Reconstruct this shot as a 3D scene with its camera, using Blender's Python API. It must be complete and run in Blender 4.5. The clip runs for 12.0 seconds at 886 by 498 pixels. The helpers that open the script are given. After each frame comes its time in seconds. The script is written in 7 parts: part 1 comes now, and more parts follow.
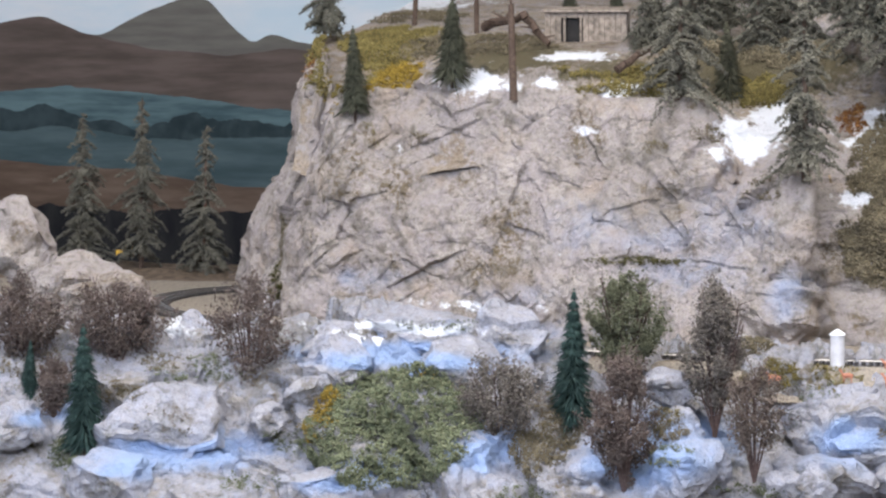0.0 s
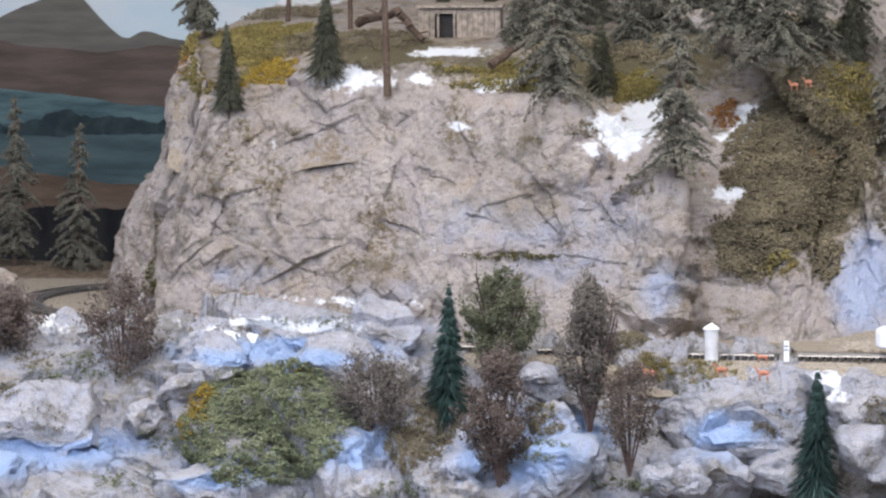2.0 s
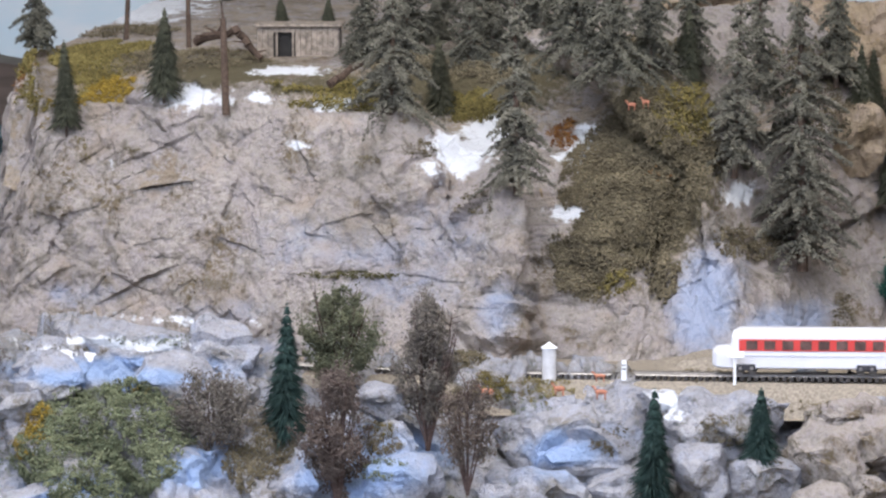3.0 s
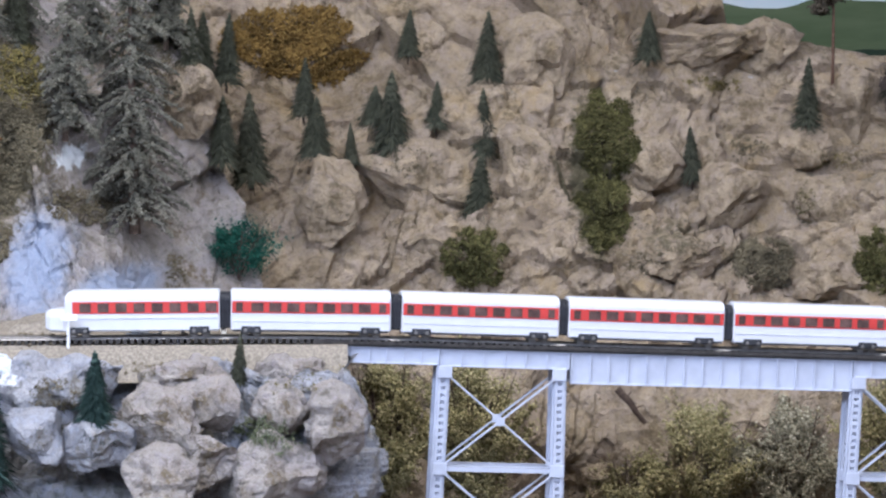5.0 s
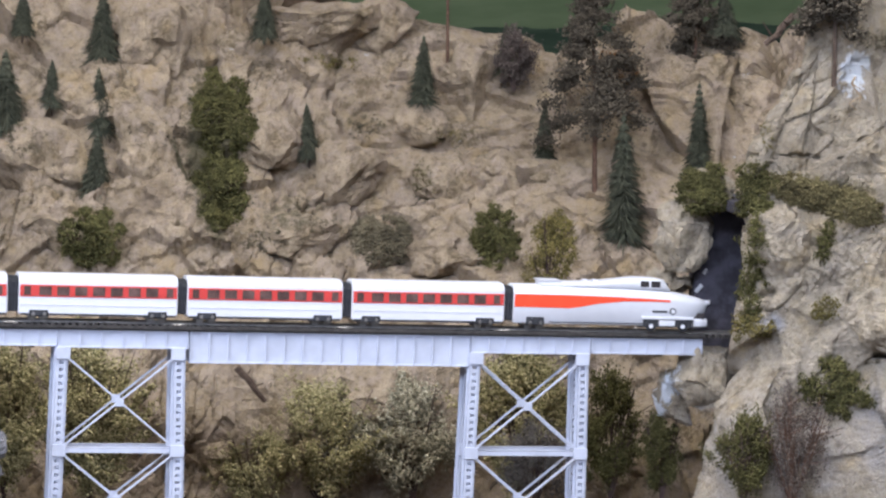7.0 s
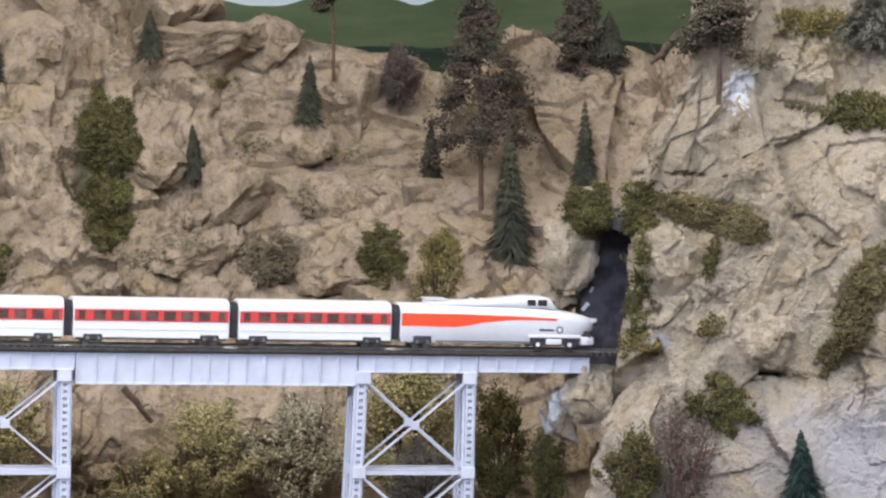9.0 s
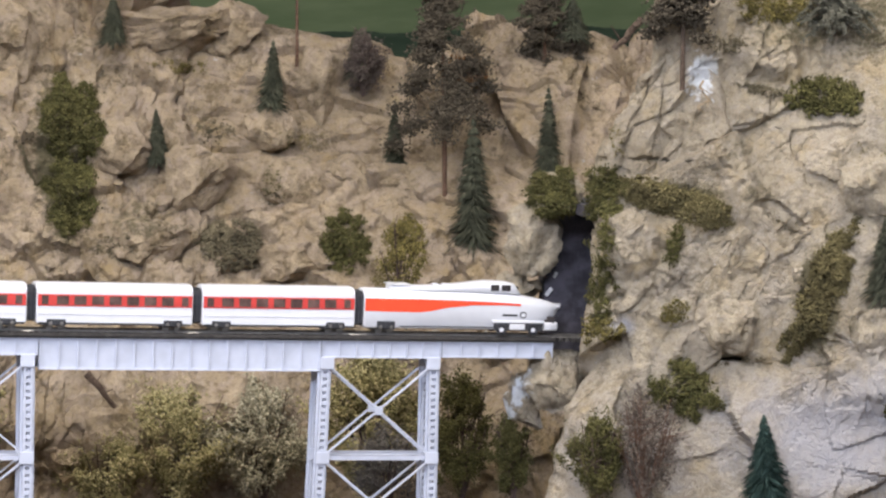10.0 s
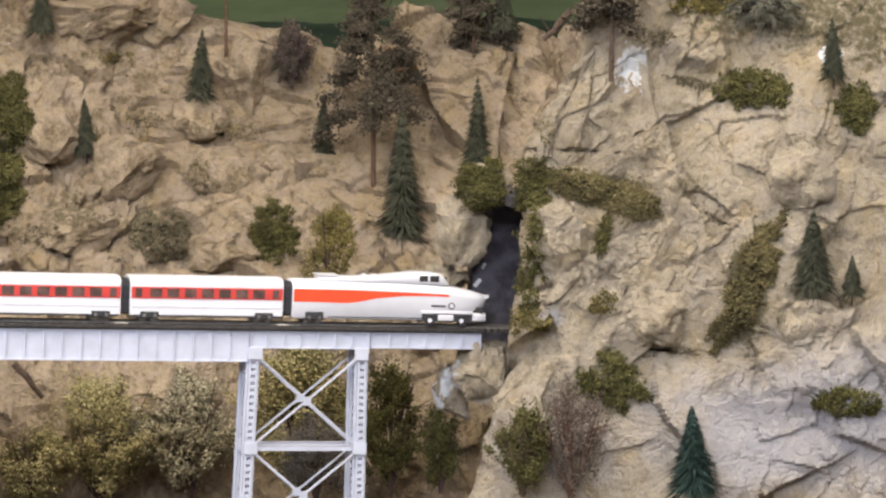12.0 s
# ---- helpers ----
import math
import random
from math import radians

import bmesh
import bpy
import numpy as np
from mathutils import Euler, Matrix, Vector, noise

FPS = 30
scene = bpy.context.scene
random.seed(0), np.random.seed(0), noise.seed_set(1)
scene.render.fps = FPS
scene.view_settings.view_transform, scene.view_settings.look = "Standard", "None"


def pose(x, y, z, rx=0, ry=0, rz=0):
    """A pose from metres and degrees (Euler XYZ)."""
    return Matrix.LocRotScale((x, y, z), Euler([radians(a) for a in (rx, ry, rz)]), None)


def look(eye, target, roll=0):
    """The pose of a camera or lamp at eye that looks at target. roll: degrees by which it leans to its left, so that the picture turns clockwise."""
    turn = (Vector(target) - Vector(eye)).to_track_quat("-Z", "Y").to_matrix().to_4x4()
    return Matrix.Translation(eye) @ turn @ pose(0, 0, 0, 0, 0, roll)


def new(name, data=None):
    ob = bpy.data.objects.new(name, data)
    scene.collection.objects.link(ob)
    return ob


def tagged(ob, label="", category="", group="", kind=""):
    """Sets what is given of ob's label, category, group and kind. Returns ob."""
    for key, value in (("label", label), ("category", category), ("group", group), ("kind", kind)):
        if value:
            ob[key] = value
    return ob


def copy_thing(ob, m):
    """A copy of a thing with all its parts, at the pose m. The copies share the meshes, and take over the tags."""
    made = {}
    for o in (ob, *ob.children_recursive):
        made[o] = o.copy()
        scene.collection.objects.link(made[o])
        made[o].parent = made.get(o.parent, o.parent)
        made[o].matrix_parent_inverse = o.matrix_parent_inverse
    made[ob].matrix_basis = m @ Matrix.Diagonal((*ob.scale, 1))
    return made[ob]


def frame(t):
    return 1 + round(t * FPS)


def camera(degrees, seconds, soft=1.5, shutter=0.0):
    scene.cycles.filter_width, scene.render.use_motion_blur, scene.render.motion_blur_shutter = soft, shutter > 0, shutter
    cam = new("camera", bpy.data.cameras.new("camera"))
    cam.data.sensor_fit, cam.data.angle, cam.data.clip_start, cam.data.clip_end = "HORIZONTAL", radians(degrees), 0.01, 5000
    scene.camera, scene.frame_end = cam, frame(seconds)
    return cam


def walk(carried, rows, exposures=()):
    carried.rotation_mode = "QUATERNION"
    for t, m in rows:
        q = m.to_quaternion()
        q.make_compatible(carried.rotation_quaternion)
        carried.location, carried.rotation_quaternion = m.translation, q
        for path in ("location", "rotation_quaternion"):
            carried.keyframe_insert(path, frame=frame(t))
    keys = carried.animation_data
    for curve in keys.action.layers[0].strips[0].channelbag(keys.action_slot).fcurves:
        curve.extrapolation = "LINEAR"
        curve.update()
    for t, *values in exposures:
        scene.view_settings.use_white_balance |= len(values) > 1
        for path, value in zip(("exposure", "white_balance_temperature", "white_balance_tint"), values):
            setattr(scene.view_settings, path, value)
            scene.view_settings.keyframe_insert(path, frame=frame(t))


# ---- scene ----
cam = camera(14.89, 12.0, soft=2.4)
EYE = (0.0, 0.0, 1.415)
# seconds, turn to the right, tilt and lean in degrees
ROWS = [
    (0, -14.519, -4.004, 0.198),
    (0.5, -14.322, -4.022, 0.047),
    (1, -14.077, -4.066, 0.116),
    (1.5, -13.655, -4.123, 0.304),
    (2, -12.396, -4.082, 0.309),
    (2.5, -10.886, -3.922, 0.172),
    (3, -9.659, -3.769, 0.048),
    (3.5, -6.529, -3.922, -0.400),
    (3.7, -5.151, -4.028, -0.603),
    (5.3, 2.927, -4.504, -0.043),
    (5.5, 3.792, -4.584, -0.129),
    (6, 5.497, -4.699, -0.068),
    (6.5, 6.450, -4.760, 0.069),
    (7, 8.088, -4.762, 0.003),
    (7.2, 8.745, -4.742, -0.021),
    (8.8, 9.645, -4.419, 0.153),
    (9, 10.009, -4.439, 0.091),
    (9.5, 10.771, -4.569, -0.007),
    (10, 10.626, -4.689, 0.045),
    (10.5, 10.816, -4.768, 0.098),
    (11, 11.241, -4.784, -0.073),
    (11.5, 11.592, -4.797, -0.088),
    (12, 11.836, -4.843, -0.199),
]
EXPOSURES = [(0.0, 0.27, 6100, 12), (3.0, 0.12, 6000, 12), (5.5, 0.15, 5450, 12), (6.5, 0.2, 5650, 11), (7.5, 0.25, 5900, 11), (9.0, 0.27, 6150, 10), (10.0, 0.28, 6400, 10), (12.0, 0.34, 6950, 10)]
walk(cam, [(t, pose(*EYE, 90 + tilt, 0, -turn) @ pose(0, 0, 0, 0, 0, -lean)) for t, turn, tilt, lean in ROWS], EXPOSURES)

# ---- light ----
world = bpy.data.worlds.new("world")
scene.world = world
world.use_nodes = True
world.node_tree.nodes["Background"].inputs[0].default_value = (0.55, 0.6, 0.7, 1)
world.node_tree.nodes["Background"].inputs[1].default_value = 0.2


def lamp(name, eye, target, sx, sy, power, colour):
    data = bpy.data.lights.new(name, "AREA")
    data.shape, data.size, data.size_y, data.energy, data.color = "RECTANGLE", sx, sy, power, colour
    ob = new(name, data)
    ob.matrix_world = look(eye, target)
    return ob


lamp("ceiling_lamp_over_layout", (-0.2, 2.5, 2.57), (-0.2, 2.95, 0), 3.6, 1.6, 96, (1.0, 0.93, 0.84))
lamp("ceiling_lamp_over_aisle", (-0.8, 0.3, 2.55), (-0.7, 1.3, 0), 3.2, 1.2, 232, (0.78, 0.84, 1.0))

# ---- materials ----
def mat(name):
    m = bpy.data.materials.new(name)
    m.use_nodes = True
    nt = m.node_tree
    return m, nt, nt.nodes["Principled BSDF"]


def node(nt, kind, ins=None, **props):
    n = nt.nodes.new(kind)
    if kind == "ShaderNodeTexNoise":
        n.inputs["Detail"].default_value = 5
    for k, v in props.items():
        if k == "blend":
            n.blend_type = v
        elif k == "operation":
            n.operation = v
        elif k == "data_type":
            n.data_type = v
        elif k == "feature":
            n.feature = v
        elif k == "attribute_name":
            n.attribute_name = v
    for k, v in (ins or {}).items():
        if hasattr(v, "is_linked"):
            nt.links.new(v, n.inputs[k])
        else:
            n.inputs[k].default_value = v
    return n


def mix(nt, fac, a, b, blend="MIX"):
    n = nt.nodes.new("ShaderNodeMix")
    n.data_type, n.blend_type = "RGBA", blend
    for sock, v in ((n.inputs[0], fac), (n.inputs[6], a), (n.inputs[7], b)):
        if hasattr(v, "is_linked"):
            nt.links.new(v, sock)
        else:
            sock.default_value = (*v, 1) if isinstance(v, tuple) and len(v) == 3 else v
    return n.outputs[2]


def ramp(nt, fac, lo, hi):
    n = nt.nodes.new("ShaderNodeMapRange")
    n.interpolation_type = "SMOOTHSTEP"
    nt.links.new(fac, n.inputs[0])
    n.inputs[1].default_value, n.inputs[2].default_value = lo, hi
    return n.outputs[0]


def coords(nt, scale=(1, 1, 1)):
    c = nt.nodes.new("ShaderNodeTexCoord")
    m = nt.nodes.new("ShaderNodeMapping")
    m.inputs["Scale"].default_value = scale
    nt.links.new(c.outputs["Object"], m.inputs[0])
    return m.outputs[0]


def noise_of(nt, vec, scale, detail=5.0, rough=0.55):
    return node(nt, "ShaderNodeTexNoise", {"Vector": vec, "Scale": scale, "Detail": detail, "Roughness": rough}).outputs["Fac"]


def bump(nt, bsdf, height, strength, distance):
    b = node(nt, "ShaderNodeBump", {"Height": height, "Strength": strength, "Distance": distance})
    nt.links.new(b.outputs[0], bsdf.inputs["Normal"])


def rock_material(name, light, mid, dark, blue=(0.34, 0.42, 0.60), stain=0.5, moss=(0.125, 0.105, 0.06), tint=(0.42, 0.34, 0.25), tint2=(0.40, 0.37, 0.37), scrub=0.0):
    """Cast plaster rock: washed in two tints, dark wash in broken lines, dirt and painted shade, blue wash with cool
    light in it, and snow where their masks lie.
    """
    m, nt, b = mat(name)
    v = coords(nt)
    n1 = noise_of(nt, v, 11, 4)
    n2 = noise_of(nt, v, 60, 6, 0.65)
    n3 = noise_of(nt, v, 320, 4, 0.7)
    col = mix(nt, ramp(nt, n1, 0.35, 0.65), mid, light)
    col = mix(nt, ramp(nt, n2, 0.49, 0.68), col, dark)
    flake = ramp(nt, noise_of(nt, v, 105, 7, 0.75), 0.5, 0.58)
    col = mix(nt, mix(nt, flake, (0, 0, 0), (0.7, 0.7, 0.7)), col, tint2)
    pit = ramp(nt, noise_of(nt, v, 190, 6, 0.75), 0.55, 0.63)
    col = mix(nt, mix(nt, pit, (0, 0, 0), (0.62, 0.62, 0.62)), col, dark)
    warm = ramp(nt, noise_of(nt, v, 23, 5, 0.6), 0.5, 0.68)
    col = mix(nt, mix(nt, warm, (0, 0, 0), (0.75, 0.75, 0.75)), col, tint)
    mott = ramp(nt, noise_of(nt, coords(nt, (1, 1, 0.7)), 38, 7, 0.7), 0.47, 0.6)
    col = mix(nt, mix(nt, mott, (0, 0, 0), (0.6, 0.6, 0.6)), col, tint2)
    grime = ramp(nt, noise_of(nt, v, 7.5, 5, 0.65), 0.52, 0.7)
    col = mix(nt, mix(nt, grime, (0, 0, 0), (0.55, 0.55, 0.55)), col, dark)
    streak = noise_of(nt, coords(nt, (1, 1, 0.35)), 95, 5, 0.7)
    col = mix(nt, mix(nt, ramp(nt, streak, 0.56, 0.7), (0, 0, 0), (stain, stain, stain)), col, dark)
    speck = ramp(nt, n3, 0.62, 0.72)
    col = mix(nt, mix(nt, speck, (0, 0, 0), (0.8, 0.8, 0.8)), col, light)
    n4 = noise_of(nt, v, 650, 3, 0.7)
    col = mix(nt, mix(nt, ramp(nt, n4, 0.56, 0.66), (0, 0, 0), (0.7, 0.7, 0.7)), col, dark)
    n5 = noise_of(nt, v, 150, 5, 0.65)
    crack = node(nt, "ShaderNodeTexVoronoi", {"Vector": mix(nt, 0.035, v, node(nt, "ShaderNodeTexNoise", {"Vector": v, "Scale": 25.0}).outputs["Color"]), "Scale": 26.0}, feature="DISTANCE_TO_EDGE")
    line = ramp(nt, crack.outputs["Distance"], 0.022, 0.0)
    gate = ramp(nt, noise_of(nt, v, 17, 3), 0.5, 0.62)
    linemask = mix(nt, 1.0, line, gate, "MULTIPLY")
    col = mix(nt, mix(nt, 1.0, linemask, (0.32, 0.32, 0.32), "MULTIPLY"), col, (0.09, 0.08, 0.065))
    if scrub:
        spots = ramp(nt, noise_of(nt, coords(nt, (1, 1, 0.75)), 13, 8, 0.72), 0.53, 0.63)
        grit = ramp(nt, noise_of(nt, v, 170, 6, 0.8), 0.44, 0.56)
        col = mix(nt, mix(nt, 1.0, mix(nt, 1.0, spots, grit, "MULTIPLY"), (scrub, scrub, scrub), "MULTIPLY"), col, (0.155, 0.118, 0.066))
    dirt_shade_a = node(nt, "ShaderNodeAttribute", attribute_name="moss").outputs["Fac"]
    blue_a = node(nt, "ShaderNodeAttribute", attribute_name="blue").outputs["Fac"]
    snow_a = node(nt, "ShaderNodeAttribute", attribute_name="snow").outputs["Fac"]

    def edged(a, s, k):
        add = node(nt, "ShaderNodeMath", {0: noise_of(nt, v, s, 6, 0.7), 1: a}, operation="ADD").outputs[0]
        return ramp(nt, add, k, k + 0.3)
    def soft_edged(a):
        add = node(nt, "ShaderNodeMath", {0: noise_of(nt, v, 40, 6, 0.7), 1: a}, operation="ADD").outputs[0]
        return ramp(nt, add, 0.65, 1.45)
    col = mix(nt, mix(nt, 1.0, soft_edged(blue_a), (0.72, 0.72, 0.72), "MULTIPLY"), col, blue)
    col = mix(nt, edged(dirt_shade_a, 140, 0.9), col, moss)
    torn = node(nt, "ShaderNodeMath", {0: noise_of(nt, v, 48, 6, 0.72), 1: 2.4}, operation="MULTIPLY").outputs[0]
    torn = node(nt, "ShaderNodeMath", {0: torn, 1: snow_a}, operation="ADD").outputs[0]
    col = mix(nt, ramp(nt, torn, 1.58, 1.86), col, (0.83, 0.84, 0.86))
    nt.links.new(col, b.inputs["Base Color"])
    b.inputs["Roughness"].default_value = 0.88
    b.inputs["Specular IOR Level"].default_value = 0.25
    h = node(nt, "ShaderNodeMath", {0: n2, 1: n3}, operation="ADD").outputs[0]
    h = node(nt, "ShaderNodeMath", {0: h, 1: n5}, operation="ADD").outputs[0]
    bump(nt, b, h, 1.0, 0.0048)
    return m


def plain(name, colour, rough=0.7, metal=0.0, vary=0.25, scale=150.0, spec=0.4, relief=0.0):
    m, nt, b = mat(name)
    n = noise_of(nt, coords(nt), scale, 5, 0.6)
    dark = tuple(c * (1 - vary) for c in colour)
    lite = tuple(min(1, c * (1 + vary)) for c in colour)
    nt.links.new(mix(nt, ramp(nt, n, 0.3, 0.7), dark, lite), b.inputs["Base Color"])
    b.inputs["Roughness"].default_value, b.inputs["Metallic"].default_value = rough, metal
    b.inputs["Specular IOR Level"].default_value = spec
    if relief:
        bump(nt, b, n, 0.6, relief)
    return m


def leafy(name, *colours, rough=0.85):
    """Foam or needles: every clump takes its own tint."""
    m, nt, b = mat(name)
    r = node(nt, "ShaderNodeNewGeometry").outputs["Random Per Island"]
    cr = nt.nodes.new("ShaderNodeValToRGB")
    cr.color_ramp.interpolation = "LINEAR"
    el = cr.color_ramp.elements
    while len(el) < len(colours):
        el.new(0.5)
    for i, c in enumerate(colours):
        el[i].position, el[i].color = i / max(1, len(colours) - 1), (*c, 1)
    nt.links.new(r, cr.inputs[0])
    n = noise_of(nt, coords(nt), 30, 3)
    col = mix(nt, ramp(nt, n, 0.3, 0.7), mix(nt, 1.0, cr.outputs[0], (0.6, 0.6, 0.6), "MULTIPLY"), cr.outputs[0])
    nt.links.new(col, b.inputs["Base Color"])
    b.inputs["Roughness"].default_value = rough
    b.inputs["Specular IOR Level"].default_value = 0.15
    return m


ROCK_FRONT = rock_material("plaster_rock_front", (0.50, 0.485, 0.50), (0.35, 0.34, 0.36), (0.185, 0.185, 0.175), blue=(0.31, 0.45, 0.72), stain=0.4, tint=(0.38, 0.34, 0.29), tint2=(0.43, 0.44, 0.51), scrub=0.6)
ROCK_SLOPE = rock_material("plaster_rock_slope", (0.442, 0.423, 0.428), (0.310, 0.296, 0.296), (0.160, 0.155, 0.136), blue=(0.291, 0.423, 0.677), stain=0.4, tint=(0.357, 0.320, 0.273), tint2=(0.404, 0.414, 0.479), scrub=0.9)
ROCK_CLIFF = rock_material("plaster_rock_cliff", (0.461, 0.407, 0.361), (0.370, 0.327, 0.291), (0.192, 0.168, 0.134), stain=0.55, tint=(0.384, 0.309, 0.245), tint2=(0.394, 0.346, 0.338), scrub=0.95)
ROCK_CANYON = rock_material("plaster_rock_canyon", (0.514, 0.402, 0.276), (0.359, 0.277, 0.179), (0.187, 0.138, 0.082), stain=0.4, tint=(0.428, 0.311, 0.166), tint2=(0.430, 0.340, 0.267), scrub=0.8)
ROCK_RIGHT = rock_material("plaster_rock_right", (0.504, 0.426, 0.315), (0.404, 0.335, 0.240), (0.221, 0.182, 0.132), blue=(0.41, 0.41, 0.46), stain=0.35, tint=(0.461, 0.354, 0.207), tint2=(0.441, 0.380, 0.310), scrub=0.55)
SOIL = plain("dark_soil", (0.14, 0.105, 0.075), 0.95, vary=0.5, scale=90, spec=0.1, relief=0.003)
TAN_SOIL = rock_material("tan_soil", (0.36, 0.30, 0.23), (0.28, 0.225, 0.165), (0.15, 0.115, 0.08))
BALLAST = plain("grey_ballast", (0.25, 0.215, 0.17), 0.95, vary=0.3, scale=420, spec=0.1, relief=0.002)
BARK = plain("bark", (0.085, 0.06, 0.045), 0.9, vary=0.4, scale=300, spec=0.1)
BARK_RED = plain("red_bark", (0.11, 0.066, 0.046), 0.9, vary=0.4, scale=300, spec=0.1)
TWIG = plain("reddish_twig", (0.085, 0.058, 0.05), 0.9, vary=0.35, scale=300, spec=0.1)
WHITE = plain("white_body_paint", (0.62, 0.62, 0.65), 0.32, vary=0.04, scale=40, spec=0.5)
RED = plain("red_window_band", (0.52, 0.05, 0.042), 0.4, vary=0.08, scale=60)
ORANGE = plain("orange_red_stripe", (0.80, 0.075, 0.028), 0.4, vary=0.08, scale=60)
GLASS_COACH = plain("brown_tinted_glass", (0.10, 0.06, 0.052), 0.15, vary=0.5, scale=60, spec=0.6)
GLASS_DARK = plain("smoked_window_glass", (0.045, 0.04, 0.04), 0.12, vary=0.3, scale=30, spec=0.6)
BLACK = plain("black_rubber", (0.018, 0.018, 0.022), 0.6, vary=0.3, scale=200)
TRUCK = plain("dark_truck_plastic", (0.03, 0.03, 0.034), 0.55, vary=0.3, scale=300)
CHROME = plain("pale_grey_trim", (0.60, 0.60, 0.64), 0.35, metal=0.0, vary=0.1, scale=80)
BRIDGE = plain("pale_grey_bridge_paint", (0.47, 0.49, 0.57), 0.5, vary=0.07, scale=60, relief=0.0003)
RAIL = plain("rail_metal", (0.30, 0.28, 0.26), 0.35, metal=0.8, vary=0.2, scale=200)
TIE = plain("dark_sleepers", (0.045, 0.04, 0.037), 0.9, vary=0.4, scale=250)
WOOD = plain("weathered_planks", (0.24, 0.20, 0.16), 0.85, vary=0.4, scale=180, spec=0.15, relief=0.001)
WOOD_RED = plain("rust_brown_planks", (0.30, 0.11, 0.05), 0.85, vary=0.4, scale=150, spec=0.15, relief=0.001)
DARK = plain("unlit_interior", (0.02, 0.018, 0.016), 0.9, vary=0.2)

# ---- geometry helpers ----
def mesh_object(name, verts, faces, material, parent=None, smooth=False):
    me = bpy.data.meshes.new(name)
    me.from_pydata([tuple(v) for v in verts], [], faces)
    me.materials.append(material)
    if smooth:
        me.shade_smooth()
    ob = new(name, me)
    if parent:
        ob.parent = parent
    return ob


def part(name, bm, material, parent, label="", smooth=False):
    me = bpy.data.meshes.new(name)
    bm.to_mesh(me)
    bm.free()
    me.materials.append(material)
    if smooth:
        me.shade_smooth()
    ob = new(name, me)
    ob.parent = parent
    return tagged(ob, label)


def root(name, m, label, category, group="", kind=""):
    ob = new(name)
    ob.empty_display_size = 0.01
    ob.matrix_basis = m
    return tagged(ob, label, category, group, kind)


def box(bm, x0, x1, y0, y1, z0, z1, bevel=0.0):
    m = Matrix.LocRotScale(((x0 + x1) / 2, (y0 + y1) / 2, (z0 + z1) / 2), None, (x1 - x0, y1 - y0, z1 - z0))
    made = bmesh.ops.create_cube(bm, size=1, matrix=m)
    if bevel:
        edges = list({e for v in made["verts"] for e in v.link_edges})
        bmesh.ops.bevel(bm, geom=edges, offset=bevel, segments=2, affect="EDGES", profile=0.5)
    return bm


def rod(bm, a, b, r0, r1=None, seg=6):
    a, b = Vector(a), Vector(b)
    d = b - a
    if d.length < 1e-7:
        return bm
    m = Matrix.Translation((a + b) / 2) @ d.to_track_quat("Z", "Y").to_matrix().to_4x4()
    bmesh.ops.create_cone(bm, cap_ends=True, segments=seg, radius1=r0, radius2=r0 if r1 is None else r1, depth=d.length, matrix=m)
    return bm


def bar(bm, a, b, w, h):
    """A rectangular bar from a to b, w wide and h deep."""
    a, b = Vector(a), Vector(b)
    d = b - a
    m = Matrix.Translation((a + b) / 2) @ d.to_track_quat("Z", "Y").to_matrix().to_4x4() @ Matrix.Diagonal((w, h, d.length, 1))
    bmesh.ops.create_cube(bm, size=1, matrix=m)
    return bm


# noise on arrays of points
def hashed(i, seed, n=7):
    h = (i[:, 0] * 73856093) ^ (i[:, 1] * 19349663) ^ (i[:, 2] * 83492791) ^ (seed * 2654435761)
    h = (h ^ (h >> 13)) * 1274126177
    h &= 0x7FFFFFFF
    out = []
    for k in range(n):
        h = (h * 1103515245 + 12345 + k * 7919) & 0x7FFFFFFF
        g = (h ^ (h >> 15)) & 0xFFFF
        out.append(g / 65535.0)
    return out


def facets(P, size, seed, tilt=0.6, bulge=0.8, spread=0.5):
    """Blocks that bulge and tilt, with creases between them; larger is deeper."""
    Q = P / size
    base = np.floor(Q).astype(np.int64)
    best = np.full(len(P), 9.0)
    for a in (-1, 0, 1):
        for b in (-1, 0, 1):
            for c in (-1, 0, 1):
                cell = base + np.array((a, b, c))
                r = hashed(cell, seed)
                d = [Q[:, k] - cell[:, k] - r[k] for k in range(3)]
                v = bulge * (d[0] ** 2 + d[1] ** 2 + d[2] ** 2)
                v += tilt * (d[0] * (r[3] - 0.5) + d[1] * (r[4] - 0.5) + d[2] * (r[5] - 0.5)) * 2 + spread * r[6]
                best = np.minimum(best, v)
    return best * size


def blocks(P, size, seed, tilt=0.5, step=0.5):
    """Broken blocks: each cell keeps its own depth and tilt, so that ledges and cracks part them."""
    Q = P / size
    base = np.floor(Q).astype(np.int64)
    near, won = np.full(len(P), 9.0), base.copy()
    for a in (-1, 0, 1):
        for b in (-1, 0, 1):
            for c in (-1, 0, 1):
                cell = base + np.array((a, b, c))
                r = hashed(cell, seed, 3)
                dist = sum((Q[:, k] - cell[:, k] - 0.15 - 0.7 * r[k]) ** 2 for k in range(3))
                hit = dist < near
                near[hit], won[hit] = dist[hit], cell[hit]
    r = hashed(won, seed)
    d = [Q[:, k] - won[:, k] - 0.15 - 0.7 * r[k] for k in range(3)]
    return (2 * tilt * (d[0] * (r[3] - 0.5) + d[2] * (r[5] - 0.5)) + step * (r[6] - 0.5)) * size


